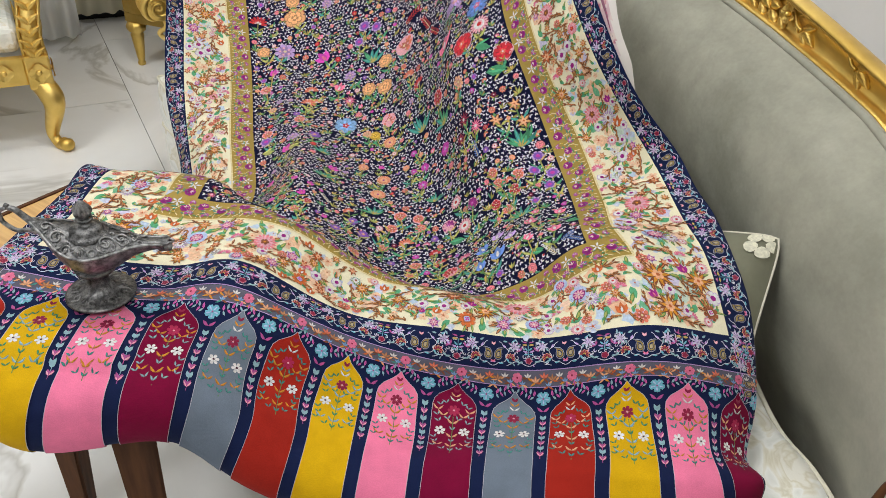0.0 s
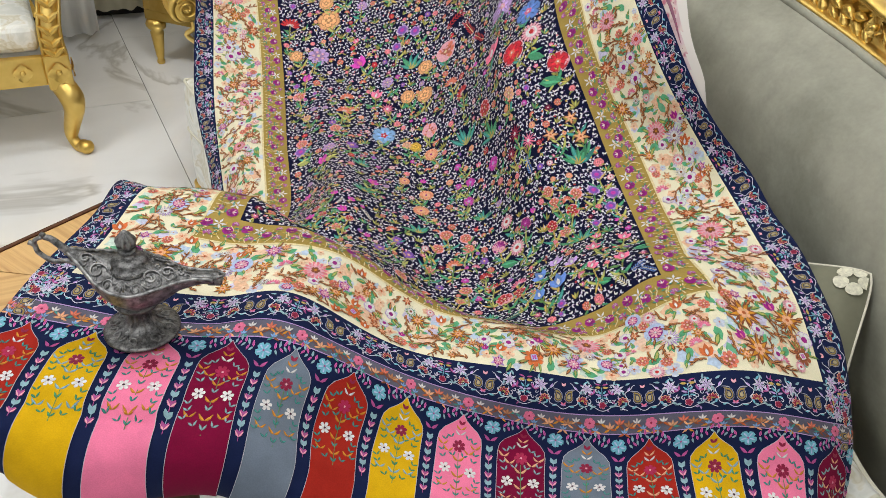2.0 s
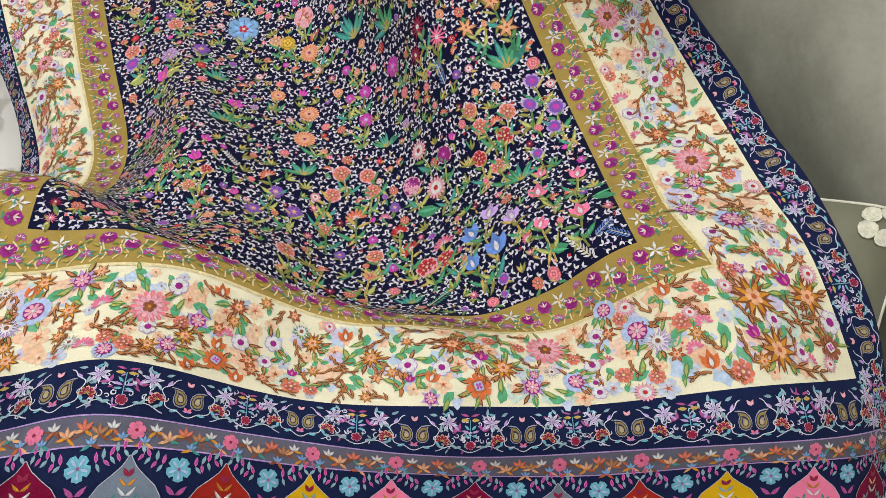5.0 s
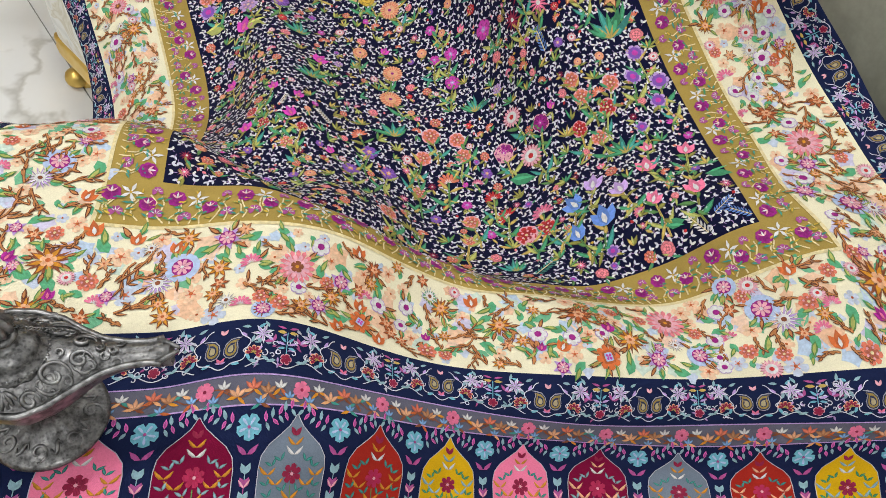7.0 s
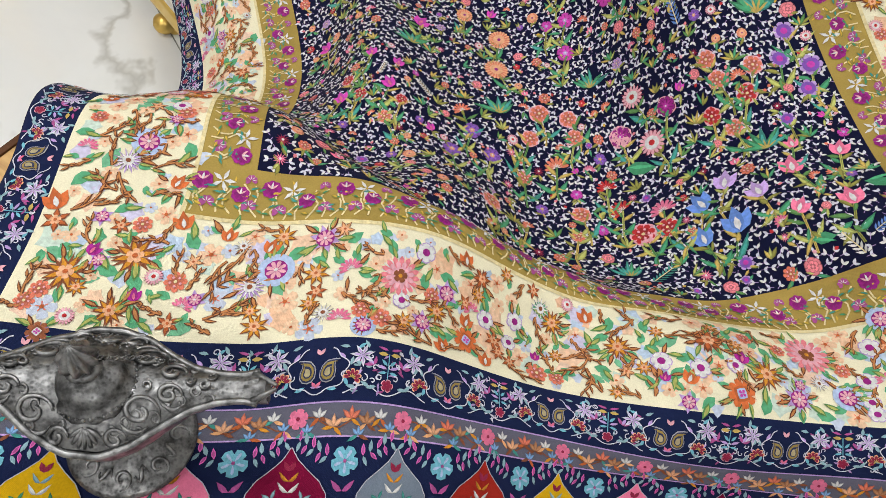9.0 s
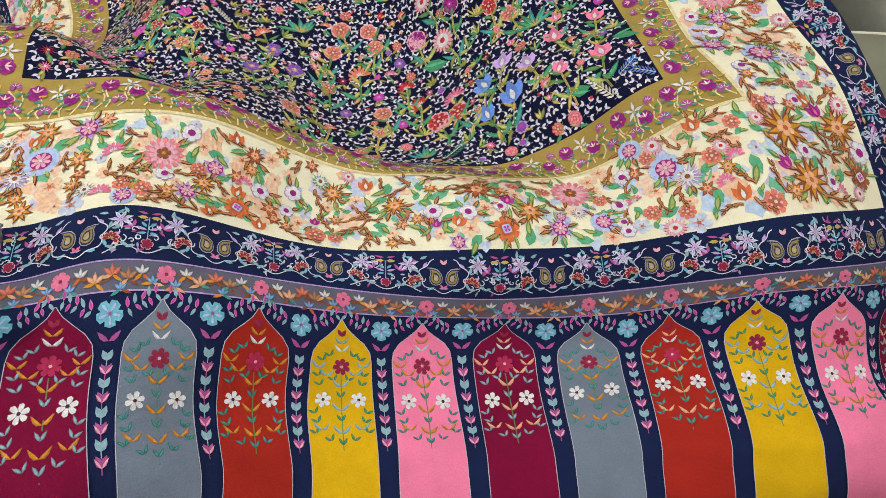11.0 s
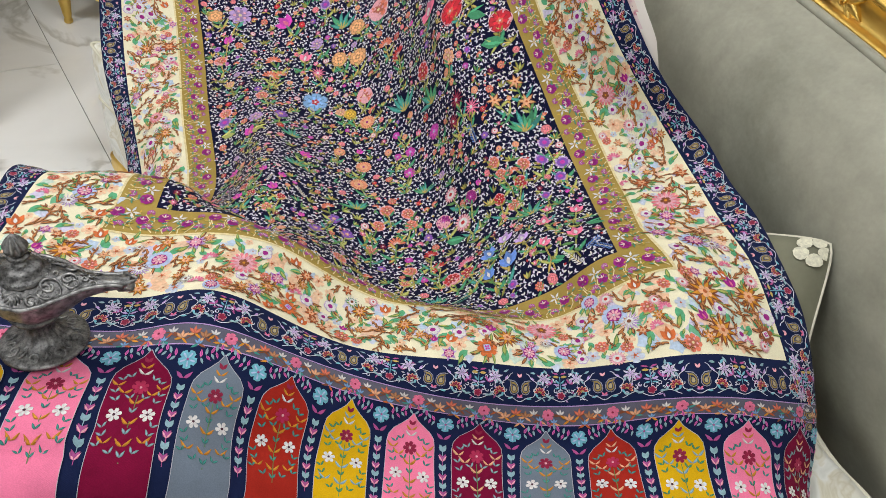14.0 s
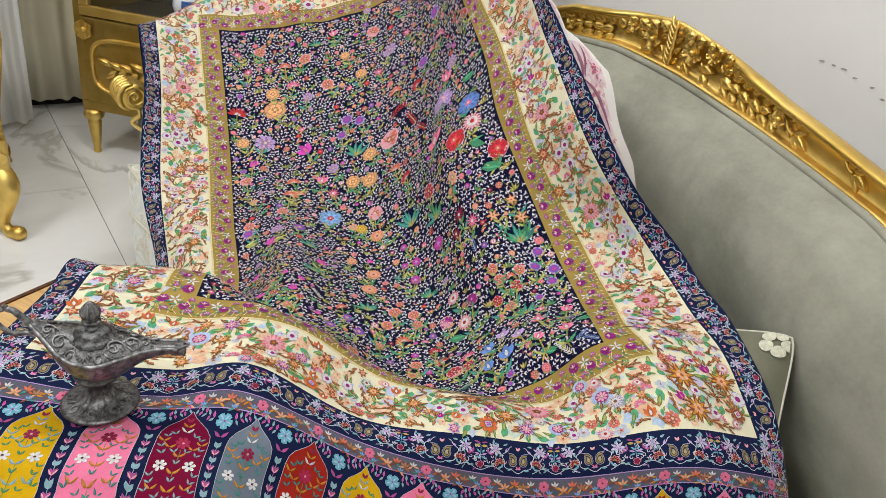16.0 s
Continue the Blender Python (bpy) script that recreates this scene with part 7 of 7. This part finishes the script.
def navy_run(a, b, start, up, wide):
    length = math.dist(a, b)
    dx, dy = (b[0] - a[0]) / length, (b[1] - a[1]) / length
    nx, ny = -dy * up, dx * up
    k = wide / 0.0385
    base = math.atan2(dy, dx)
    turn = lambda w: base + w if up > 0 else base - w
    at = lambda s, o: (a[0] + dx * s + nx * o, a[1] + dy * s + ny * o)

    def drop(s, o, lean, size, col, h):
        pts = []
        for m in range(14):
            w = 2 * math.pi * m / 14
            top = max(0, math.cos(w))
            x = size * 0.50 * math.sin(w) * (1 - 0.5 * math.cos(w)) + lean * size * 0.75 * top ** 3
            pts.append(at(s + x, o + size * (math.cos(w) - 0.35 * top ** 6)))
        navy.patch(pts if up > 0 else pts[::-1], col, h)

    def curl(s, o, r, hand, start):
        navy.line([at(s + r * (1 - q / 7) * math.cos(start + hand * q), o + r * (1 - q / 7) * math.sin(start + hand * q)) for q in np.linspace(0, 5, 9)], 0.0008, C["lilac_white"], 0.0008)

    s = start
    while s < length:
        unit = 0.0995
        # paisley pair in a scalloped frame
        ring = [at(s + 0.0195 * k * (1 + 0.08 * math.cos(7 * q)) * math.sin(q), -0.001 * k - 0.0158 * k * (1 + 0.08 * math.cos(7 * q)) * math.cos(q)) for q in np.linspace(-2.75, 2.75, 50)]
        navy.line(ring, 0.0008, C["lilac_white"], 0.0009)
        for sgn in (1, -1):
            drop(s + sgn * 0.0066 * k, -0.0005 * k, sgn, 0.0100 * k, shade(C["lilac_white"], 0.62), 0.0008)
            drop(s + sgn * 0.0066 * k, -0.0008 * k, sgn, 0.0090 * k, (0.02, 0.03, 0.09), 0.0010)
            drop(s + sgn * 0.0066 * k, -0.0010 * k, sgn, 0.0076 * k, shade(C["gold"], 0.62), 0.0012)
            drop(s + sgn * 0.0066 * k, -0.0016 * k, sgn, 0.0052 * k, (0.02, 0.03, 0.09), 0.0014)
            drop(s + sgn * 0.0066 * k, -0.0024 * k, sgn, 0.0036 * k, shade(C["cream"], 0.58), 0.0016)
            x, y = at(s, 0.0095 * k)
            navy.leaf(x, y, 0.0055 * k, 0.0030 * k, turn(1.57 - sgn * 0.5), C["pale_pink"], 0.0010)
            x, y = at(s, -0.0138 * k)
            navy.leaf(x, y, 0.0052 * k, 0.0027 * k, turn(1.57 - sgn * 0.6), C["pink"], 0.0012)
            navy.leaf(x, y, 0.0040 * k, 0.0016 * k, turn(1.57 - sgn * 1.3), C["lilac"], 0.0012)
        for f in (0.30, 0.70):
            x, y = at(s + f * unit, 0.0090 * k)
            w = rnd.uniform(0, 6)
            navy.petals(x, y, 0.0090 * k, 7, C["lilac_white"], 0.80, 0.05, 0.0010, w, True)
            navy.petals(x, y, 0.0066 * k, 7, C["lilac"], 0.45, 0.05, 0.0013, w, True)
            navy.line([at(s + f * unit, 0.0 * k), at(s + f * unit, -0.004 * k)], 0.0008, C["lilac_white"], 0.0007)
        for sgn in (1, -1):
            c0 = s + 0.5 * unit
            for o, w, ln, wd, col in ((0.0150, 0.25, 0.0080, 0.0024, "mauve"), (0.0115, 0.05, 0.0075, 0.0036, "gold"), (0.0030, 0.80, 0.0062, 0.0026, "aqua"), (0.0005, 0.30, 0.0075, 0.0026, "lilac"), (-0.0020, -0.15, 0.0062, 0.0024, "aqua")):
                x, y = at(c0 + sgn * 0.001, o * k)
                navy.leaf(x, y, ln * k, wd * k, turn(w if sgn > 0 else math.pi - w), C[col], 0.0010)
            for d, o, w, col in ((0.0105, 0.0025, 0.9, "lilac"), (0.0105, 0.0025, 0.1, "mauve"), (0.0105, 0.0025, 1.9, "mauve"), (0.0075, -0.0125, -0.1, "mist"), (0.0125, -0.0135, 0.7, "mist"), (0.0215, -0.0145, 0.4, "mist"), (0.0270, -0.0130, 1.2, "aqua"), (0.0285, 0.0150, 0.3, "mist"), (0.0230, 0.0145, 2.6, "aqua"), (0.0265, 0.0010, 1.9, "mist"), (0.0195, 0.0010, 1.0, "mist"), (0.0305, 0.0060, 0.9, "lilac"), (0.0150, 0.0150, 1.2, "mist"), (0.0340, -0.0150, 0.2, "aqua"), (0.0180, -0.0020, -0.6, "lilac")):
                x, y = at(c0 + sgn * d * k, o * k)
                navy.leaf(x, y, 0.0070 * k, 0.0030 * k, turn(w if sgn > 0 else math.pi - w), C[col], 0.0009, 0.15)
            # red half flower with a gold heart
            x, y = at(s + (0.5 + 0.255 * sgn) * unit, -0.0075 * k)
            face = turn(1.9 if sgn > 0 else 1.2)
            navy.petals(x, y, 0.0066 * k, 9, C["peach"], 0.95, 0.3, 0.0010, face - 1.7, False, 0, 6)
            navy.petals(x, y, 0.0056 * k, 9, C["crimson"], 0.9, 0.2, 0.0012, face - 1.7, False, 0, 6)
            navy.petals(x, y, 0.0028 * k, 9, C["gold"], 0.8, 0.1, 0.0014, face - 1.7, True, 0, 6)
            curl(c0 + sgn * 0.0165 * k, -0.0075 * k, 0.0032 * k, sgn, 1.5)
            curl(c0 + sgn * 0.0300 * k, -0.0055 * k, 0.0030 * k, -sgn, 0.5)
            curl(c0 + sgn * 0.0055 * k, -0.0060 * k, 0.0026 * k, -sgn, 2.0)
        x, y = at(s + 0.5 * unit, -0.0112 * k)
        navy.petals(x, y, 0.0046 * k, 5, C["pale_pink"], 1.0, 0.05, 0.0009)
        navy.petals(x, y, 0.0040 * k, 5, C["crimson"], 1.0, 0.05, 0.0011)
        navy.line([at(s + 0.5 * unit, -0.008 * k), at(s + 0.5 * unit, 0.012 * k)], 0.0007, C["aqua"], 0.0008)
        for q in range(44):     # fine curls and leaves that fill the navy ground
            d, o = rnd.uniform(0.022, unit - 0.022), rnd.uniform(-0.0165, 0.0165) * k
            if rnd.random() < 0.45:
                curl(s + d, o, rnd.uniform(0.0018, 0.0028) * k, rnd.choice((1, -1)), rnd.uniform(0, 6))
            else:
                x, y = at(s + d, o)
                navy.leaf(x, y, rnd.uniform(0.004, 0.006) * k, 0.0020 * k, rnd.uniform(0, 6.28), shade(C[rnd.choice(["mist", "lilac_white", "lilac", "mauve"])], 0.8), 0.0008, 0.2)
        edge_line = [at(s + f * unit, -0.0150 * k + 0.0030 * k * math.cos(6 * math.pi * f)) for f in np.linspace(0.19, 0.81, 30)]
        navy.line(edge_line, 0.0008, C["lilac_white"], 0.0007)
        s += unit


navy_run((0.0, (STRIP_1 + V_CREAM) / 2), (WIDE, (STRIP_1 + V_CREAM) / 2), 0.965 - 10 * 0.0995, 1, 0.040)
navy_run((NAVY_W / 2, STRIP_1 + 0.01), (NAVY_W / 2, V_TOP + 0.15), -0.02, -1, 0.038)
navy_run((WIDE - NAVY_W / 2, STRIP_1 + 0.01), (WIDE - NAVY_W / 2, V_TOP + 0.15), -0.03, 1, 0.038)
navy.make("navy_border_embroidery", SHAWL, "paisley pairs, lilac stars and pale vine on the navy border", "stuff")

# mauve-grey strip
strip = Stitches()
mid = (STRIP_0 + STRIP_1) / 2
for k in range(15):
    u = (k + 0.5) * PITCH
    if k < 14:
        strip.petals(u + 0.002, mid + 0.001, 0.0070, 6, C["pink"], 1.1, 0.05, 0.0010, 0.3)
        strip.blob(u + 0.002, mid + 0.001, 0.0014, C["crimson"], 0.0013, 6)
    u -= PITCH
    for f, o, col, size in ((0.22, 0.004, "white", 0.8), (0.36, -0.002, "peach", 1.0), (0.52, 0.003, "coral", 1.0), (0.67, 0.000, "bark", 1.0), (0.80, 0.004, "white", 0.8), (0.12, -0.005, "sky", 0.7), (0.60, -0.007, "sky", 0.7), (0.90, -0.003, "sky", 0.7)):
        x, y = u + f * PITCH, mid + o
        for w in (0.75, 1.57, 2.4):
            outlined(strip, x, y - 0.003, 0.0085 * size, 0.0038 * size, w, C[col], shade(C[col], 0.7), 0.0010)
        for w in (-0.5, 3.6):
            strip.leaf(x, y - 0.003, 0.0085, 0.0028, w + rnd.uniform(-0.4, 0.4), C[rnd.choice(["amber", "rust", "teal", "orange", "brown"])], 0.0008)
    pts = [(u + PITCH * m / 12, mid - 0.002 + 0.004 * math.sin(2 * math.pi * m / 6)) for m in range(13)]
    strip.line([(min(max(a, 0.001), WIDE - 0.001), b) for a, b in pts], 0.0010, C["brown"], 0.0006)
for v in (STRIP_0 - 0.0005, STRIP_1 + 0.0005):
    strip.line([(WIDE * q / 160, v) for q in range(161)], 0.0011, C["lilac"], 0.0006)
strip.make("strip_embroidery", SHAWL, "pink flowers and autumn leaves on the mauve-grey strip", "stuff")

# arched panels of the hem
ORDER = ("red", "yellow", "pink", "crimson", "grey")


def arch_half(t):
    """Half width of an arch, t metres below its tip."""
    return float(np.interp(t, (0, 0.003, 0.008, 0.014, 0.021, 0.029, 0.038, 0.06, 0.10, 0.23), (0.0006, 0.0022, 0.0055, 0.0120, 0.0205, 0.0258, 0.0272, 0.0272, 0.0280, 0.0292)))


def bird(st, u, v, size, sgn, col, h=0.0012):
    """One curled half of a pair of leaves, like a small wing."""
    st.leaf(u, v, size, size * 0.34, 1.57 - sgn * 1.15, shade(col, 0.7), h, 0.35 * sgn)
    st.leaf(u, v + size * 0.05, size * 0.9, size * 0.20, 1.57 - sgn * 1.15, col, h + 0.0003, 0.35 * sgn)


for k in range(14):
    u0 = (k + 0.5) * PITCH
    t_lines = [0, 0.0015, 0.003, 0.0055, 0.008, 0.011, 0.014, 0.0175, 0.021, 0.025, 0.029, 0.0335, 0.038] + list(np.linspace(0.043, 0.2285, 36))
    cols = 11
    us, vs = [], []
    for t in t_lines:
        for i in range(cols):
            us.append(u0 + (2 * i / (cols - 1) - 1) * arch_half(t))
            vs.append(TIP - t)
    us = np.clip(us, 0.0006, WIDE - 0.0006)
    name = ORDER[k % 5]
    panel = piece("arch_panel", cloth_point(us, vs, np.full(len(us), 0.0016)), grid_faces(len(t_lines), cols), PANEL[name], SHAWL,
                  {"red": "brick red", "yellow": "mustard yellow", "pink": "rose pink", "crimson": "deep crimson", "grey": "slate grey"}[name] + " wool arch panel")
    st = Stitches()
    rim = [(u0 - arch_half(t), TIP - t) for t in t_lines[::-1]] + [(u0 + arch_half(t), TIP - t) for t in t_lines]
    st.line(rim, 0.0006, shade(C["lilac_white"], 0.75), 0.0012)
    wing, sprout = {"red": ("peach", "teal"), "yellow": ("mist", "green"), "pink": ("amber", "teal"), "crimson": ("peach", "mist"), "grey": ("amber", "teal")}[name]
    if k < 6 and name in ("red", "crimson"):
        wing = "amber"
    eye = C["crimson"] if name not in ("crimson", "red") else shade(C["crimson"], 1.6)
    vt = TIP
    for sgn in (1, -1):
        st.leaf(u0, vt - 0.0150, 0.0075, 0.0040, 1.57 + 0.55 * sgn, C["crimson"], 0.0014)
        bird(st, u0, vt - 0.0215, 0.0085, sgn, C[wing])
        bird(st, u0, vt - 0.0285, 0.0090, sgn, C["white"])
    st.petals(u0, vt - 0.0425, 0.0080, 7, eye, 0.95, 0.15, 0.0014, 0.5)
    st.blob(u0, vt - 0.0425, 0.0014, C["pale_pink"], 0.0018, 6)
    for sgn in (1, -1):
        x = u0 + sgn * 0.0150
        st.petals(x, vt - 0.0735, 0.0072, 6, C["white"], 0.82, 0.1, 0.0014, 0.3)
        st.blob(x, vt - 0.0735, 0.0015, C["dark"], 0.0018, 6)
        for t, off, kind in ((0.033, 0.010, 1), (0.037, 0.0165, 1), (0.0435, 0.0195, 0), (0.051, 0.0125, 0), (0.0515, 0.0195, 1), (0.0555, 0.006, 1), (0.0600, 0.0175, 1), (0.086, 0.0215, 1), (0.094, 0.0195, 1), (0.1005, 0.0165, 0), (0.1095, 0.0095, 1), (0.103, 0.0215, 1)):
            if kind:
                for q in (1, -1):
                    outlined(st, u0 + sgn * off, vt - t, 0.0070, 0.0026, 1.57 - sgn * 0.35 + q * 0.7, C[sprout], shade(C[sprout], 0.6), 0.0012)
            else:
                bird(st, u0 + sgn * off, vt - t, 0.0095, sgn, C[wing])
                bird(st, u0 + sgn * off, vt - t, 0.0080, -sgn, C[wing])
        for t in (0.0615, 0.0835, 0.1035):
            bird(st, u0, vt - t, 0.0100, sgn, C[wing])
        for t in (0.0715, 0.0930, 0.113):
            outlined(st, u0, vt - t, 0.0074, 0.0028, 1.57 - 0.55 * sgn, C[sprout], shade(C[sprout], 0.6), 0.0012)
    st.line([(u0, vt - 0.051), (u0 + 0.0006, vt - 0.085), (u0, vt - 0.118)], 0.0008, C["leaf"], 0.0011)
    st.make("panel_embroidery", panel, lift=0.0007)

# spandrel flowers and heart columns between the arches
col = Stitches()
for k in range(15):
    u0 = min(max(k * PITCH, 0.004), WIDE - 0.004)
    v0 = TIP - 0.0085
    col.petals(u0, v0, 0.0098, 5, C["aqua"], 1.0, 0.1, 0.0009, 1.0)
    col.petals(u0, v0, 0.0080, 5, C["pale_blue"], 0.3, 0.2, 0.0012, 1.0)
    col.blob(u0, v0, 0.0013, C["mauve"], 0.0015, 6)
    for sgn in (1, -1):
        for m in range(5):
            x, y = u0 + sgn * (0.0125 + 0.0048 * m), v0 + 0.003 + 0.0024 * m
            outlined(col, x, y, 0.0080, 0.0034, 1.57 - sgn * rnd.uniform(-0.2, 0.5), C["mauve"] if m % 2 == 0 else C["mist"], shade(C["mauve"], 1.8) if m % 2 == 0 else C["mist"], 0.0008)
            outlined(col, x, y, 0.0070, 0.0030, -1.57 + sgn * rnd.uniform(0.2, 0.9), C["mauve"] if m % 2 else C["mist"], shade(C["mauve"], 1.8) if m % 2 else C["mist"], 0.0008)
        col.leaf(u0, v0 - 0.019, 0.0105, 0.0044, 1.57 - sgn * 1.15, C["mauve"], 0.0009, 0.3 * sgn)
    for m in range(8):
        y = v0 - 0.0290 - 0.0104 * m
        c = C["mist"] if m % 2 == 0 else C["mauve"]
        for sgn in (1, -1):
            col.leaf(u0, y - 0.0045, 0.0090, 0.0052, 1.57 - 0.40 * sgn, c, 0.0009)
            if m % 2:
                col.leaf(u0, y - 0.0045, 0.0082, 0.0018, 1.57 - 0.62 * sgn, C["pale_pink"], 0.0011)
        col.line([(u0, y - 0.004), (u0, y - 0.0085)], 0.0007, c, 0.0008)
col.make("heart_column", SHAWL, "pale blue flowers and heart columns between the arches", "stuff")

# the shawl's other end, folded behind: its pale reverse shows beside the selvage
vs_ = np.linspace(0.76, 1.62, 120)
along_back = np.array([0.529 * 0.97, -0.849 * 0.97, 0.0]) + np.array([0.0, 0.0, 0.40])
SHARES = (0.0, 0.15, 0.30, 0.45, 0.60, 0.75, 0.88, 1.0)


def behind(vs, f, lift=0.0):
    """Points on the folded-back end, f across it from the navy edge outwards."""
    reach = np.interp(vs, (0.76, 0.82, 0.93, 1.02, 1.06, 1.085, 1.10, 1.3, 1.62), (0.004, 0.030, 0.054, 0.080, 0.064, 0.040, 0.012, 0.008, 0.008))
    wav = 0.004 * np.sin(vs * 40)
    down = wav * f - 0.3 * reach * f * f
    side = np.array([-0.849, -0.529, 0.35]) * lift
    return cloth_point(np.full(len(vs), WIDE - 0.004), vs, np.full(len(vs), -0.004)) + along_back * (reach * f)[:, None] + np.stack([0 * wav, 0 * wav, down], 1) + side


rows = [cloth_point(np.full(120, WIDE - 0.030), vs_, np.full(120, -0.006))] + [behind(vs_, np.full(120, f)) for f in SHARES]
bare = np.interp(vs_, (0.80, 0.86, 0.93, 1.05), (0.0, 0.30, 0.55, 0.72))     # where the white selvage begins
piece("folded_reverse", np.concatenate(rows), grid_faces(len(rows), 120), [REVERSE, SELVAGE], SHAWL, "pale pink reverse of the shawl with white selvage",
      index=[1 if j > 0 and (SHARES[j - 1] >= bare[k] or 1.070 < vs_[k] < 1.10) else 0 for j in range(len(rows) - 1) for k in range(119)])
# loose mauve arcs and a pink blossom on the reverse
MAUVE_YARN, _n, _l, _s = material("mauve_loose_threads", (0.30, 0.12, 0.18), 0.9)
PINK_YARN, _n, _l, _s = material("pink_loose_threads", (0.62, 0.10, 0.22), 0.9)
for v_at, f_at, wide in (((1.065, 1.04, 1.01, 0.985), (0.20, 0.22, 0.16, 0.04), 0.10), ((1.065, 1.045, 1.02, 0.99), (0.52, 0.46, 0.30, 0.12), 0.07), ((0.985, 0.965, 0.945, 0.915, 0.88), (0.06, 0.24, 0.34, 0.36, 0.28), 0.14)):
    q = np.linspace(0, 1, 25)
    vq, fq = np.interp(q, np.linspace(0, 1, len(v_at)), v_at), np.interp(q, np.linspace(0, 1, len(f_at)), f_at)
    half_w = wide * np.sin(np.pi * np.clip(q, 0.06, 0.94)) ** 0.6 / 2
    piece("loose_arc", np.concatenate([behind(vq, fq - half_w, 0.001), behind(vq, fq, 0.0022), behind(vq, fq + half_w, 0.001)]), grid_faces(3, 25), MAUVE_YARN, SHAWL, "mauve threads")
rnd = random.Random(8)
for k in range(46):
    if k < 24:
        v0, f0, r = 1.005 + rnd.gauss(0, 0.012), 0.50 + rnd.gauss(0, 0.09), rnd.uniform(0.0014, 0.0032)
    else:
        v0 = 0.87 + 0.009 * (k - 24)
        f0, r = float(np.interp(v0, (0.86, 0.93, 1.05), (0.24, 0.46, 0.64))), rnd.uniform(0.0011, 0.0018)
    w = np.linspace(0, 2 * math.pi, 8)[:-1]
    piece("loose_stitch", behind(v0 + r * np.cos(w), f0 + 12 * r * np.sin(w), 0.0016), [tuple(range(7))], PINK_YARN if k % 3 else MAUVE_YARN, SHAWL)
